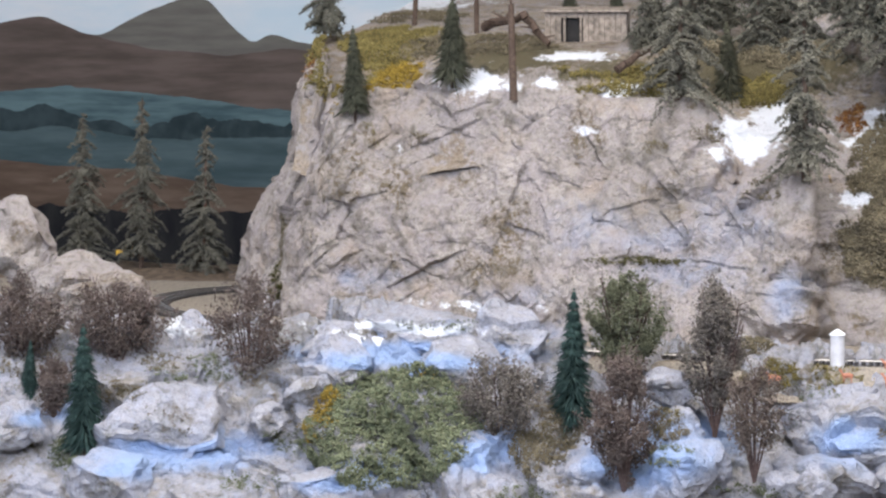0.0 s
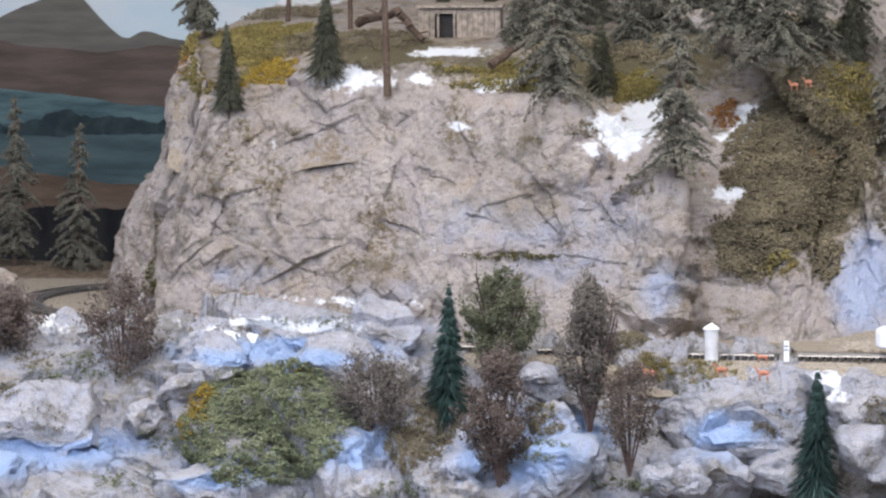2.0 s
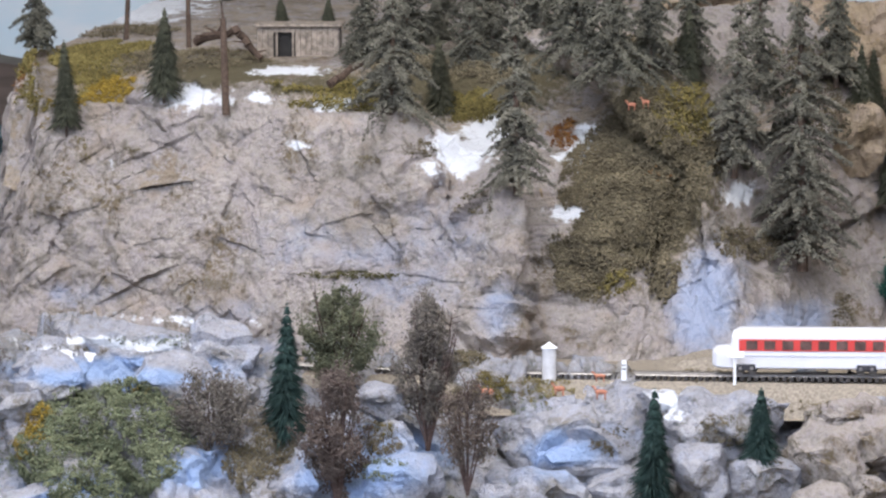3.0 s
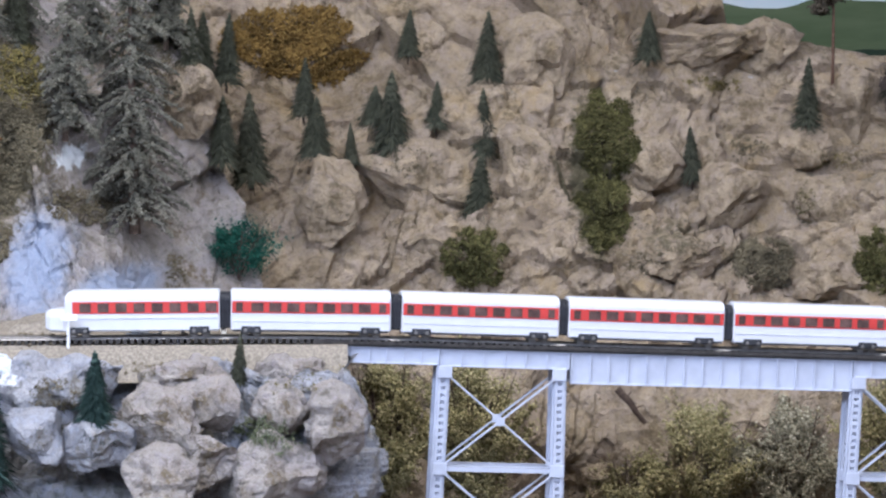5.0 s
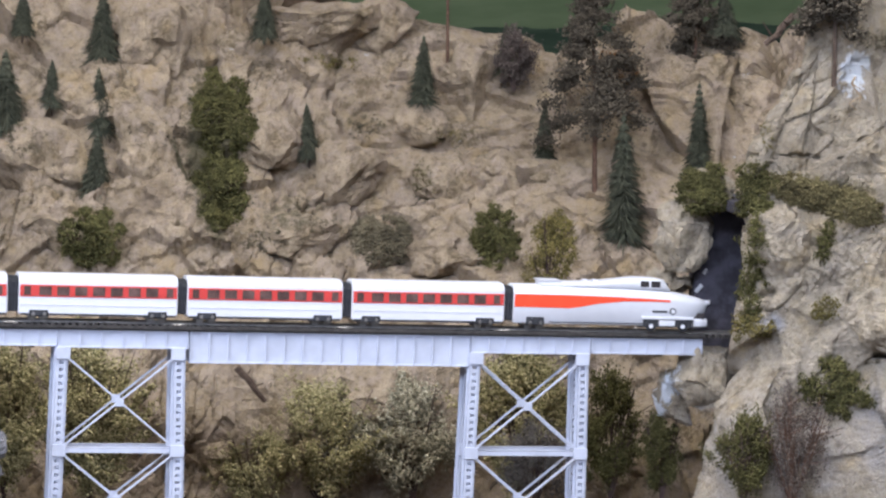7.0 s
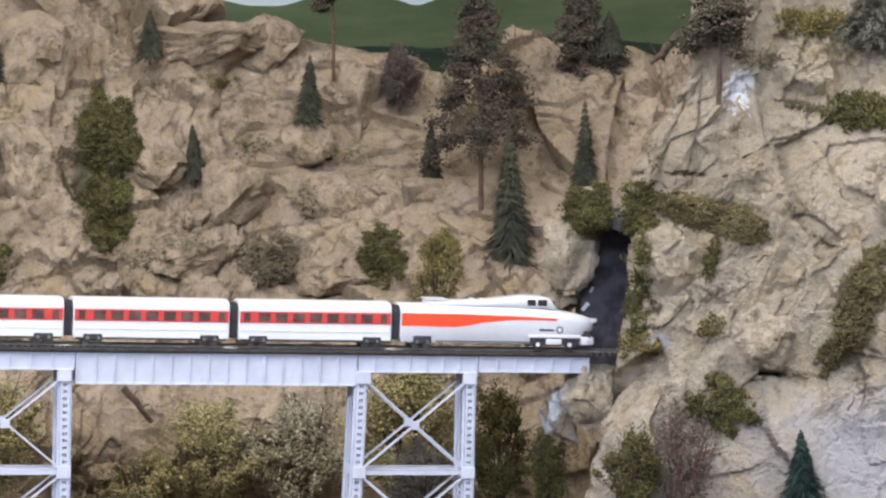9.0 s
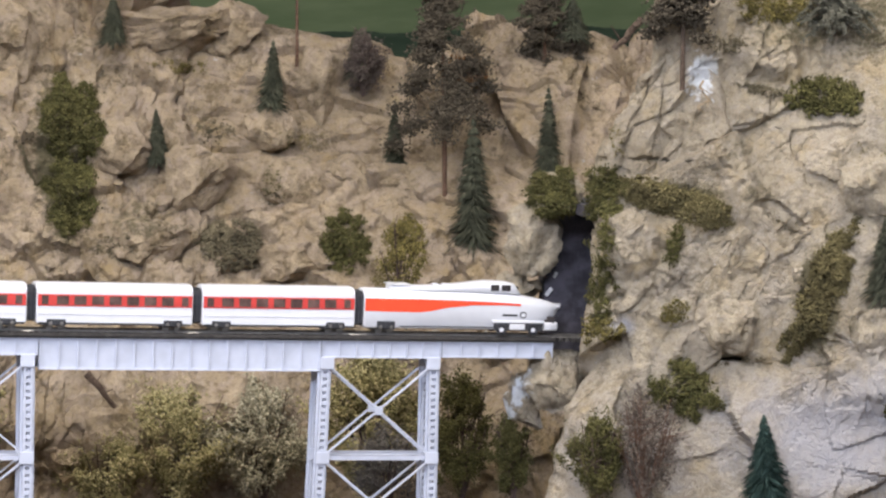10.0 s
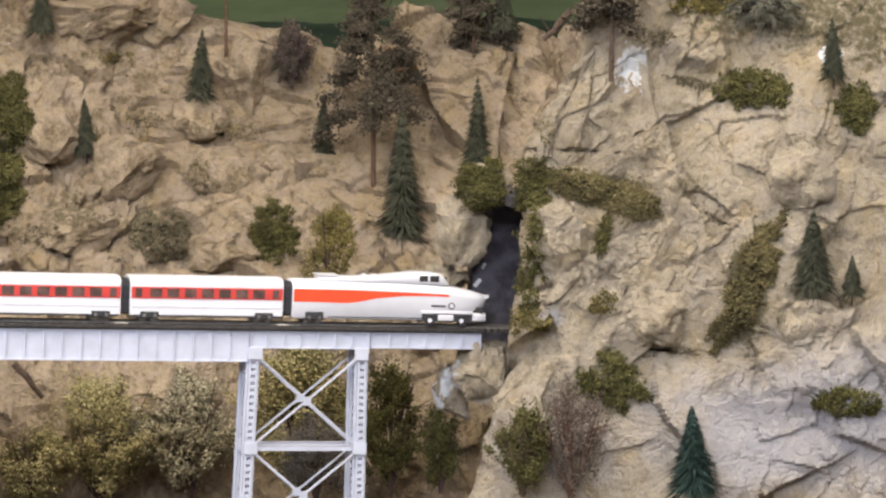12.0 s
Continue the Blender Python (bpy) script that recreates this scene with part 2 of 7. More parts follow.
def vnoise(P, size, seed):
    Q = P / size
    base = np.floor(Q).astype(np.int64)
    f = Q - base
    f = f * f * (3 - 2 * f)
    out = np.zeros(len(P))
    for a in (0, 1):
        for b in (0, 1):
            for c in (0, 1):
                w = (f[:, 0] if a else 1 - f[:, 0]) * (f[:, 1] if b else 1 - f[:, 1]) * (f[:, 2] if c else 1 - f[:, 2])
                out += w * hashed(base + np.array((a, b, c)), seed, 1)[0]
    return out - 0.5


def fbm(P, size, seed, octaves=4, gain=0.5):
    out, amp = np.zeros(len(P)), 1.0
    for k in range(octaves):
        out += amp * vnoise(P, size / 2 ** k, seed + k)
        amp *= gain
    return out


SNOW, BLUE, DIRT_SHADE, LUMPS, CLEFTS = [], [], [], [], []


def snow(x, y, z, h, w, k=1.0):
    SNOW.append((x, y, z, w / 2, h / 2, k))


# Blue patches: paint wash and cool light put into one colour.
def blue(x, y, z, h, w, k=1.0):
    BLUE.append((x, y, z, w / 2, h / 2, k))


# Olive-brown patches: mostly dirt; a few put shade into the colour.
def dirt_shade(x, y, z, h, w, k=1.0):
    DIRT_SHADE.append((x, y, z, w / 2, h / 2, k))


def lump(x, y, z, h, w, out=0.03, tip=0.0):
    """A block of the cliff that stands out of its face, tipped about the depth axis."""
    LUMPS.append((x, y, z, w / 2, h / 2, out, radians(tip)))


def cleft(x0, z0, x1, z1, y, wide, deep):
    """A crack in a face near depth y, from one end to the other."""
    CLEFTS.append((x0, z0, x1, z1, y, wide, deep))


def masked(P, spots):
    out = np.zeros(len(P))
    for x, y, z, a, b, k in spots:
        d = np.sqrt(((P[:, 0] - x) / a) ** 2 + ((P[:, 2] - z) / b) ** 2 + ((P[:, 1] - y) / 0.35) ** 2)
        out = np.maximum(out, k * np.clip(1.25 - 0.75 * d, 0, 1))
    return out


def catmull(ctrl, n):
    """Evenly spaced points along a smooth curve through rows of numbers; the first two are the plan."""
    c = np.array(ctrl, float)
    c = np.vstack([2 * c[0] - c[1], c, 2 * c[-1] - c[-2]])
    pts = []
    for i in range(1, len(c) - 2):
        for t in np.linspace(0, 1, 60, endpoint=False):
            a, b, d, e = c[i - 1], c[i], c[i + 1], c[i + 2]
            pts.append(0.5 * (2 * b + (d - a) * t + (2 * a - 5 * b + 4 * d - e) * t * t + (3 * b - a - 3 * d + e) * t ** 3))
    pts.append(c[-2])
    pts = np.array(pts)
    s = np.concatenate([[0], np.cumsum(np.hypot(np.diff(pts[:, 0]), np.diff(pts[:, 1])))])
    at = np.linspace(0, s[-1], n)
    return np.stack([np.interp(at, s, pts[:, k]) for k in range(pts.shape[1])], 1), s[-1]


def grid_mesh(name, P, nu, nv, material, label, category, moss=0.0, keep=None):
    i = np.arange((nu - 1) * (nv - 1))
    a = (i // (nv - 1)) * nv + i % (nv - 1)
    F = np.stack([a, a + nv, a + nv + 1, a + 1], 1)
    if keep is not None:
        F = F[keep[F].all(1)]
    me = bpy.data.meshes.new(name)
    me.vertices.add(len(P))
    me.vertices.foreach_set("co", P.astype(np.float32).ravel())
    me.loops.add(4 * len(F))
    me.loops.foreach_set("vertex_index", F.astype(np.int32).ravel())
    me.polygons.add(len(F))
    me.polygons.foreach_set("loop_start", np.arange(0, 4 * len(F), 4, dtype=np.int32))
    me.update(calc_edges=True)
    me.validate()
    for key, val in (("snow", masked(P, SNOW)), ("blue", masked(P, BLUE)), ("moss", np.maximum(masked(P, DIRT_SHADE), moss))):
        me.attributes.new(key, "FLOAT", "POINT").data.foreach_set("value", val.astype(np.float32))
    me.materials.append(material)
    me.shade_smooth()
    me.set_sharp_from_angle(angle=radians(24))
    ob = new(name, me)
    return tagged(ob, label, category, kind="structure")


def cell_table(Q, size, seed):
    q = Q / size
    base = np.floor(q).astype(np.int64)
    low = base.min(0) - 2
    table = np.random.default_rng(seed).random((*(base.max(0) - low + 4), 7))
    return q, base, low, table


def slabs(Q, size, seed, tilt=0.9, bulge=0.35, spread=0.6):
    """Tilted flat faces that meet in ridges and creases; larger is deeper."""
    q, base, low, table = cell_table(Q, size, seed)
    best = np.full(len(Q), 9.0)
    for a in (-1, 0, 1):
        for b in (-1, 0, 1):
            cell = base + np.array((a, b))
            r = table[cell[:, 0] - low[0], cell[:, 1] - low[1]]
            d = q - cell - r[:, :2]
            v = bulge * (d * d).sum(1) + tilt * (d * (r[:, 2:4] - 0.5)).sum(1) * 2 + spread * r[:, 4]
            best = np.minimum(best, v)
    return best * size


def breaks(Q, size, seed, tilt=0.3, step=0.5):
    """Broken pieces with their own depth and tilt, and how far each point lies from the joint."""
    q, base, low, table = cell_table(Q, size, seed)
    one, two = np.full(len(Q), 9.0), np.full(len(Q), 9.0)
    val = np.zeros(len(Q))
    for a in (-1, 0, 1):
        for b in (-1, 0, 1):
            cell = base + np.array((a, b))
            r = table[cell[:, 0] - low[0], cell[:, 1] - low[1]]
            d = q - cell - 0.1 - 0.8 * r[:, :2]
            dist = np.sqrt((d * d).sum(1))
            v = 2 * tilt * (d * (r[:, 2:4] - 0.5)).sum(1) + step * (r[:, 4] - 0.5)
            hit = dist < one
            two = np.where(hit, one, np.minimum(two, dist))
            val = np.where(hit, v, val)
            one = np.where(hit, dist, one)
    return val * size, (two - one) * size


def drift(Q, size, seed, octaves=1, gain=0.55):
    """Smooth noise on the plane of a face, about -0.5 to 0.5."""
    out, amp = np.zeros(len(Q)), 1.0
    for k in range(octaves):
        q = Q / size * 2 ** k
        base = np.floor(q).astype(np.int64)
        f = q - base
        f = f * f * (3 - 2 * f)
        low = base.min(0)
        t = np.random.default_rng(seed + 7 * k).random((*(base.max(0) - low + 2), 1))[:, :, 0]
        i, j = base[:, 0] - low[0], base[:, 1] - low[1]
        top = t[i, j] * (1 - f[:, 0]) + t[i + 1, j] * f[:, 0]
        bot = t[i, j + 1] * (1 - f[:, 0]) + t[i + 1, j + 1] * f[:, 0]
        out += amp * (top * (1 - f[:, 1]) + bot * f[:, 1] - 0.5)
        amp *= gain
    return out


def turned(Q, degrees, sx=1.0, sy=1.0):
    c, n = math.cos(radians(degrees)), math.sin(radians(degrees))
    return np.stack([(Q[:, 0] * c + Q[:, 1] * n) * sx, (Q[:, 1] * c - Q[:, 0] * n) * sy], 1)


# relief of each kind of face: slabs, blocks, chips, steps, cracks, flutes, grain, flatness of the slabs, depth that stays in place
CAST = {"cliff": (0.30, 0.46, 0.36, 0.20, 0.0014, 0.0024, 0.0040, 0.46, 64), "canyon": (0.62, 0.50, 0.32, 0.46, 0.0036, 0.0042, 0.0032, 0.34, 60),
        "slope": (0.62, 0.55, 0.45, 0.34, 0.0030, 0.0010, 0.0050, 0.32, 56), "tunnel": (0.42, 0.34, 0.22, 0.34, 0.0022, 0.0010, 0.0024, 0.22, 72),
        "soil": (0.25, 0.2, 0.2, 0.05, 0.0, 0.0, 0.005, 0.5, 50)}


def rough_rock(P, N, Q, seed, big=0.11, amount=1.0, cast="cliff"):
    """Moves points in along -N by slab, block, chip, crack and grain; Q are the points on the unrolled face."""
    slab_k, block_k, chip_k, step_k, crack_k, flute_k, grain_k, flat, level = CAST[cast]
    W = Q + 0.006 * np.stack([drift(Q, 0.045, seed + 1), drift(Q, 0.045, seed + 2)], 1) + 0.003 * np.stack([drift(Q, 0.012, seed + 3), drift(Q, 0.012, seed + 4)], 1)
    broken = smooth01(2.4 * drift(Q, big * 0.9, seed + 5, 2) + 0.55)
    d = slab_k * slabs(turned(W, 27, 1.15, 0.85), big, seed + 10, 0.95, flat, 0.55)
    d += block_k * slabs(turned(W, -18, 1.0, 1.25), big * 0.44, seed + 20, 1.0, flat, 0.5) * (0.45 + 0.55 * broken)
    d += chip_k * slabs(turned(W, 40), big * 0.17, seed + 30, 1.1, 0.3, 0.6) * (0.25 + 0.75 * broken)
    step, joint = breaks(turned(W, 22, 1.0, 1.5), big * 0.62, seed + 40, 0.22, 0.45)
    d += step_k * step
    small, small_joint = breaks(turned(W, 55, 1.0, 1.7), big * 0.24, seed + 50, 0.5, 0.5)
    d += step_k * small * broken
    open_crack = smooth01(3.0 * drift(Q, big * 0.6, seed + 6, 2) + 0.35)
    d += crack_k * open_crack * np.clip(1 - joint / 0.0032, 0, 1)
    d += 0.6 * crack_k * broken * np.clip(1 - small_joint / 0.0024, 0, 1)
    d += flute_k * drift(turned(W, 24, 1.0, 0.16), 0.011, seed + 60, 2) * (1.3 - broken) * 1.6
    d += grain_k * drift(Q, 0.013, seed + 70, 4, 0.62)
    d -= np.percentile(d, level)
    out = np.zeros(len(P))
    for x, y, z, a, b, o, tip in LUMPS:
        near = np.where((np.abs(P[:, 0] - x) < 2 * max(a, b)) & (np.abs(P[:, 2] - z) < 2 * max(a, b)) & (np.abs(P[:, 1] - y) < (0.3 if y > 3.25 else 0.12)))[0]
        if len(near):
            dx, dz = P[near, 0] - x, P[near, 2] - z
            u, w = (dx * math.cos(tip) + dz * math.sin(tip)) / a, (dz * math.cos(tip) - dx * math.sin(tip)) / b
            r = np.maximum(np.abs(u) + 0.35 * np.abs(w), np.abs(w) + 0.2 * u) + 0.5 * drift(Q[near], 0.03, seed + 80, 3)
            out[near] = np.maximum(out[near], o * np.clip((1.1 - r) / 0.45, 0, 1) * (0.8 - 0.3 * w))
    for x0, z0, x1, z1, y, wide, deep in CLEFTS:
        near = np.where((np.abs(P[:, 1] - y) < 0.16) & (P[:, 0] > min(x0, x1) - 0.02) & (P[:, 0] < max(x0, x1) + 0.02) & (P[:, 2] > min(z0, z1) - 0.02) & (P[:, 2] < max(z0, z1) + 0.02))[0]
        if len(near):
            e = np.array((x1 - x0, z1 - z0))
            p = P[near][:, (0, 2)] - np.array((x0, z0)) + 0.008 * np.stack([drift(Q[near], 0.02, seed + 90, 3), drift(Q[near], 0.02, seed + 91, 3)], 1)
            f = np.clip((p @ e) / (e @ e), 0, 1)
            away = np.linalg.norm(p - f[:, None] * e, axis=1)
            out[near] -= (deep if deep > 0.0075 else 0.6 * deep) * np.clip(0.5 + 2.2 * drift(Q[near], 0.016, seed + 92, 2), 0, 1) * np.clip(1 - away / (wide * 0.5 * (0.35 + 2.6 * f * (1 - f))), 0, 1)
    return P - N * (amount * d - out)[:, None]


def sweep(name, ctrl, nu, nv, material, label, seed, profile, big=0.11, amount=1.0, cast="cliff", shear=None, moss=0.0):
    """A rock face along a plan curve. Rows: x, y of the foot, z of the foot, z of the top, set-back of the top."""
    C, _ = catmull(ctrl, nu)
    T = np.gradient(C[:, :2], axis=0)
    T /= np.hypot(T[:, 0], T[:, 1])[:, None]
    N2 = np.stack([T[:, 1], -T[:, 0]], 1)
    v = np.linspace(0, 1, nv)
    back = np.interp(v, *zip(*profile))
    X = C[:, 0:1] - N2[:, 0:1] * C[:, 4:5] * back
    Y = C[:, 1:2] - N2[:, 1:2] * C[:, 4:5] * back
    Z = C[:, 2:3] + (C[:, 3:4] - C[:, 2:3]) * v
    P = np.stack([X, Y, Z], 2)
    du, dv = np.gradient(P, axis=0), np.gradient(P, axis=1)
    N = np.cross(du, dv)
    N /= np.linalg.norm(N, axis=2)[:, :, None] + 1e-12
    # unrolled: way along the foot, way up the face
    along = np.concatenate([[0], np.cumsum(np.hypot(np.diff(C[:, 0]), np.diff(C[:, 1])))])
    rise = np.concatenate([np.zeros((nu, 1)), np.cumsum(np.linalg.norm(np.diff(P, axis=1), axis=2), 1)], 1) + C[:, 2:3]
    Q = np.stack([np.repeat(along, nv), rise.ravel()], 1)
    P, N = P.reshape(-1, 3), N.reshape(-1, 3)
    P = rough_rock(P, N, Q, seed, big, amount, cast)
    if shear:
        P[:, 0] += shear(P)
    return grid_mesh(name, P, nu, nv, material, label, "cliff", moss)


def ground(name, x0, x1, y0, y1, step, zfun, material, label, seed, big=0.05, amount=0.4, keepfun=None):
    nu, nv = int((x1 - x0) / step), int((y1 - y0) / step)
    x, y = np.meshgrid(np.linspace(x0, x1, nu), np.linspace(y0, y1, nv), indexing="ij")
    x, y = x.ravel(), y.ravel()
    P = np.stack([x, y, zfun(x, y)], 1)
    N = np.tile((0.0, 0.0, 1.0), (len(P), 1))
    P = rough_rock(P, N, P[:, :2], seed, big, amount, "soil")
    return grid_mesh(name, P, nu, nv, material, label, "ground", keep=keepfun(x, y) if keepfun else None)


def smooth01(a):
    a = np.clip(a, 0, 1)
    return a * a * (3 - 2 * a)


# ---- masks and blocks of the rock faces ----
snow(-0.8031, 3.2500, 1.3460, 0.0240, 0.0800, 0.85)
snow(-0.7400, 3.2500, 1.3440, 0.0130, 0.0800, 0.6)
snow(-0.5302, 3.2500, 1.2990, 0.0560, 0.0600)
snow(-0.6898, 3.2000, 1.2998, 0.0117, 0.0213)
snow(-0.4289, 3.3000, 1.2953, 0.0385, 0.0385)
snow(-0.4266, 3.2000, 1.2353, 0.0160, 0.0320)
snow(-0.2721, 3.2500, 1.2502, 0.0217, 0.0244)
snow(-0.3004, 2.9000, 1.0918, 0.0242, 0.0338)
snow(0.8000, 3.0500, 1.3210, 0.0360, 0.0380)
snow(0.9908, 3.1000, 1.3328, 0.0155, 0.0207)
snow(-0.6598, 3.3000, 1.3396, 0.0137, 0.0385)
snow(-0.8032, 2.9300, 1.1317, 0.0127, 0.1612, 0.8)
snow(-1.0137, 2.9500, 1.1282, 0.0246, 0.0344, 0.7)
snow(0.6481, 3.0700, 1.0282, 0.0461, 0.0174, 0.85)
snow(0.6391, 3.0700, 0.9966, 0.0307, 0.0154, 0.7)
blue(-0.9563, 2.7500, 1.0326, 0.0275, 0.1375)
blue(-1.0805, 2.7500, 1.0610, 0.0229, 0.0550)
blue(-0.8043, 2.7500, 1.0177, 0.0275, 0.0917)
blue(-0.6902, 2.7500, 1.0405, 0.0367, 0.0596)
blue(-0.7846, 2.9000, 1.1095, 0.0217, 0.2030)
blue(-0.5451, 2.8000, 1.0384, 0.0560, 0.1213)
blue(-0.3871, 2.8000, 1.0525, 0.0280, 0.0747)
blue(-0.2922, 3.1500, 1.1547, 0.0997, 0.0630)
blue(-0.2184, 3.1500, 1.1240, 0.0473, 0.0840)
blue(-0.3894, 2.8500, 1.0521, 0.0333, 0.0950)
blue(-0.4787, 3.1500, 1.1500, 0.0473, 0.0420, 0.7)
blue(-0.9087, 3.1500, 1.1535, 0.0315, 0.0788, 0.5)
blue(-0.6066, 3.2000, 1.1982, 0.0373, 0.1067, 0.5)
blue(0.9069, 2.9500, 0.9903, 0.1100, 0.2000, 0.9)
blue(0.9778, 2.9200, 1.0030, 0.1400, 0.1800, 0.9)
blue(0.7316, 2.9500, 0.9741, 0.0885, 0.1573, 0.6)
blue(0.6838, 2.9700, 0.9725, 0.0594, 0.0594, 0.5)
dirt_shade(0.2639, 3.5000, 1.2235, 0.1867, 0.0642)
dirt_shade(-0.6100, 3.5000, 1.3653, 0.0525, 0.4083, 0.45)
dirt_shade(-0.3961, 3.5000, 1.4065, 0.1167, 0.2333, 0.45)
dirt_shade(-0.8821, 3.2000, 1.2888, 0.0480, 0.1280, 0.42)
dirt_shade(-0.5109, 3.1500, 1.2187, 0.0735, 0.0945, 0.42)
dirt_shade(-0.7558, 3.1700, 1.1599, 0.0581, 0.0951, 0.4)
dirt_shade(-0.7022, 3.1800, 1.2526, 0.0477, 0.1378, 0.38)
dirt_shade(-0.5848, 3.2000, 1.2960, 0.0267, 0.1280, 0.44)
dirt_shade(-0.9575, 3.2000, 1.2159, 0.0853, 0.0693, 0.4)
dirt_shade(-1.0045, 3.2000, 1.1817, 0.1387, 0.0128, 0.6)
dirt_shade(-0.9278, 3.2200, 1.3380, 0.0483, 0.0644, 0.45)
dirt_shade(-0.6243, 3.1500, 1.1744, 0.0210, 0.1365, 0.42)
dirt_shade(-0.5817, 3.1500, 1.2153, 0.0630, 0.1365, 0.38)
dirt_shade(-0.9745, 2.8500, 1.0799, 0.0570, 0.1425, 0.36)
dirt_shade(-0.5549, 2.8500, 1.0659, 0.0760, 0.1710, 0.4)
dirt_shade(-0.8350, 2.9300, 1.1105, 0.0293, 0.2051, 0.36)
dirt_shade(-0.2592, 2.8500, 1.0836, 0.0665, 0.1995, 0.38)
dirt_shade(-0.0912, 2.9000, 1.0374, 0.0967, 0.1643, 0.38)
dirt_shade(0.7575, 2.9500, 1.0249, 0.0787, 0.1475, 0.36)
dirt_shade(0.9418, 2.9500, 1.2124, 0.0983, 0.1475, 0.36)
dirt_shade(0.7632, 2.9800, 1.2893, 0.0894, 0.0795, 0.4)
blue(-0.5700, 3.1500, 1.1698, 0.0473, 0.1575, 0.45)
blue(-0.7511, 3.1500, 1.1398, 0.0315, 0.1365, 0.4)
snow(-1.0519, 4.0000, 1.4294, 0.0400, 0.2000)
snow(-0.7506, 3.4000, 1.3689, 0.0102, 0.0793)
dirt_shade(-0.3565, 3.3000, 1.2747, 0.2310, 0.1430)
dirt_shade(0.4224, 3.4000, 1.1303, 0.0510, 0.0623, 0.7)
# Shade of the overhang and trees, put into the wall's colour.
dirt_shade(0.0034, 3.4200, 1.1904, 0.2052, 0.2052, 0.45)
dirt_shade(0.5390, 3.6000, 1.2282, 0.0720, 0.0960, 0.5)
dirt_shade(0.3460, 3.5000, 1.1582, 0.0525, 0.1167, 0.55)
dirt_shade(0.8510, 2.9500, 1.2134, 0.0443, 0.0983, 0.5)
blue(0.7199, 2.9700, 1.0944, 0.0168, 0.0248, 1.0)
dirt_shade(0.7689, 3.0000, 1.2109, 0.0300, 0.1000, 0.9)
dirt_shade(0.8947, 2.9500, 1.1150, 0.1082, 0.0443, 0.9)
# Top of the tunnel rock toned darker and browner.
dirt_shade(0.9112, 3.0500, 1.3650, 0.0700, 0.2000, 0.6)
dirt_shade(1.0000, 3.0500, 1.3650, 0.1100, 0.2600, 0.62)
dirt_shade(1.0275, 3.0500, 1.3436, 0.0864, 0.0712, 0.65)
dirt_shade(0.6789, 3.0000, 1.2118, 0.0450, 0.0600, 0.8)
dirt_shade(0.8298, 2.9700, 1.2534, 0.0297, 0.0742, 0.5)


dirt_shade(-0.8100, 3.3500, 1.3660, 0.0500, 0.1600, 0.85)
dirt_shade(-0.7000, 3.3300, 1.3560, 0.0400, 0.1200, 0.7)
# Shade under the trees, put into the ground's colour.
dirt_shade(-0.5500, 3.4500, 1.3600, 0.0900, 0.2600, 0.85)

dirt_shade(-0.9850, 3.2000, 1.3000, 0.1200, 0.0500, 0.44)
dirt_shade(-0.9500, 3.1800, 1.2400, 0.1500, 0.0800, 0.38)
dirt_shade(-0.8900, 3.1800, 1.3150, 0.0600, 0.0700, 0.42)
blue(-0.6800, 3.1500, 1.2050, 0.0600, 0.1400, 0.42)
blue(-0.5300, 3.1500, 1.2150, 0.0700, 0.1100, 0.45)

# blocks that stand out of the faces
lump(0.7273, 2.9700, 1.1723, 0.0544, 0.0445, 0.012, 10)
lump(0.9583, 2.9500, 1.1865, 0.0738, 0.0836, 0.012, 30)
lump(0.8537, 3.0200, 1.3393, 0.0554, 0.0906, 0.014, -20)
lump(0.9771, 2.9200, 1.0547, 0.0876, 0.0973, 0.012, -15)
lump(-0.5792, 3.2000, 1.2690, 0.0640, 0.0907, 0.01, -10)
lump(-0.4808, 3.2000, 1.1351, 0.0800, 0.0480, 0.025, 80)
lump(-0.2700, 3.2000, 1.1402, 0.1067, 0.1067, 0.012, -10)
lump(-0.1848, 3.2000, 1.1413, 0.0907, 0.0693, 0.012, 20)

# cracks of the cliff and of the tunnel rock
cleft(-0.455, 1.187, -0.453, 1.110, 3.16, 0.009, 0.016)
cleft(-0.507, 1.175, -0.493, 1.106, 3.16, 0.007, 0.01)
cleft(-0.626, 1.230, -0.561, 1.292, 3.16, 0.006, 0.008)
cleft(-0.561, 1.292, -0.518, 1.242, 3.16, 0.006, 0.007)
cleft(-0.670, 1.172, -0.594, 1.182, 3.16, 0.006, 0.007)
cleft(-0.594, 1.182, -0.528, 1.169, 3.16, 0.006, 0.006)
cleft(-0.770, 1.294, -0.665, 1.226, 3.16, 0.005, 0.006)
cleft(-0.720, 1.272, -0.643, 1.262, 3.16, 0.005, 0.005)
cleft(-0.643, 1.157, -0.599, 1.108, 3.16, 0.005, 0.006)
cleft(-0.846, 1.186, -0.770, 1.193, 3.16, 0.006, 0.005)
cleft(-0.977, 1.262, -0.982, 1.151, 3.16, 0.008, 0.008)
cleft(0.716, 1.320, 0.714, 1.253, 2.95, 0.006, 0.009)
cleft(0.771, 1.310, 0.797, 1.294, 2.95, 0.005, 0.006)
cleft(0.703, 1.244, 0.771, 1.245, 2.95, 0.006, 0.01)
cleft(0.840, 1.200, 0.893, 1.171, 2.95, 0.006, 0.009)
cleft(0.876, 1.268, 0.903, 1.211, 2.95, 0.005, 0.007)
cleft(0.810, 1.070, 0.857, 1.062, 2.95, 0.01, 0.018)
cleft(0.782, 1.152, 0.789, 1.090, 2.95, 0.005, 0.007)
cleft(0.706, 1.120, 0.730, 1.122, 2.95, 0.01, 0.016)
cleft(0.924, 1.222, 0.969, 1.190, 2.95, 0.005, 0.007)
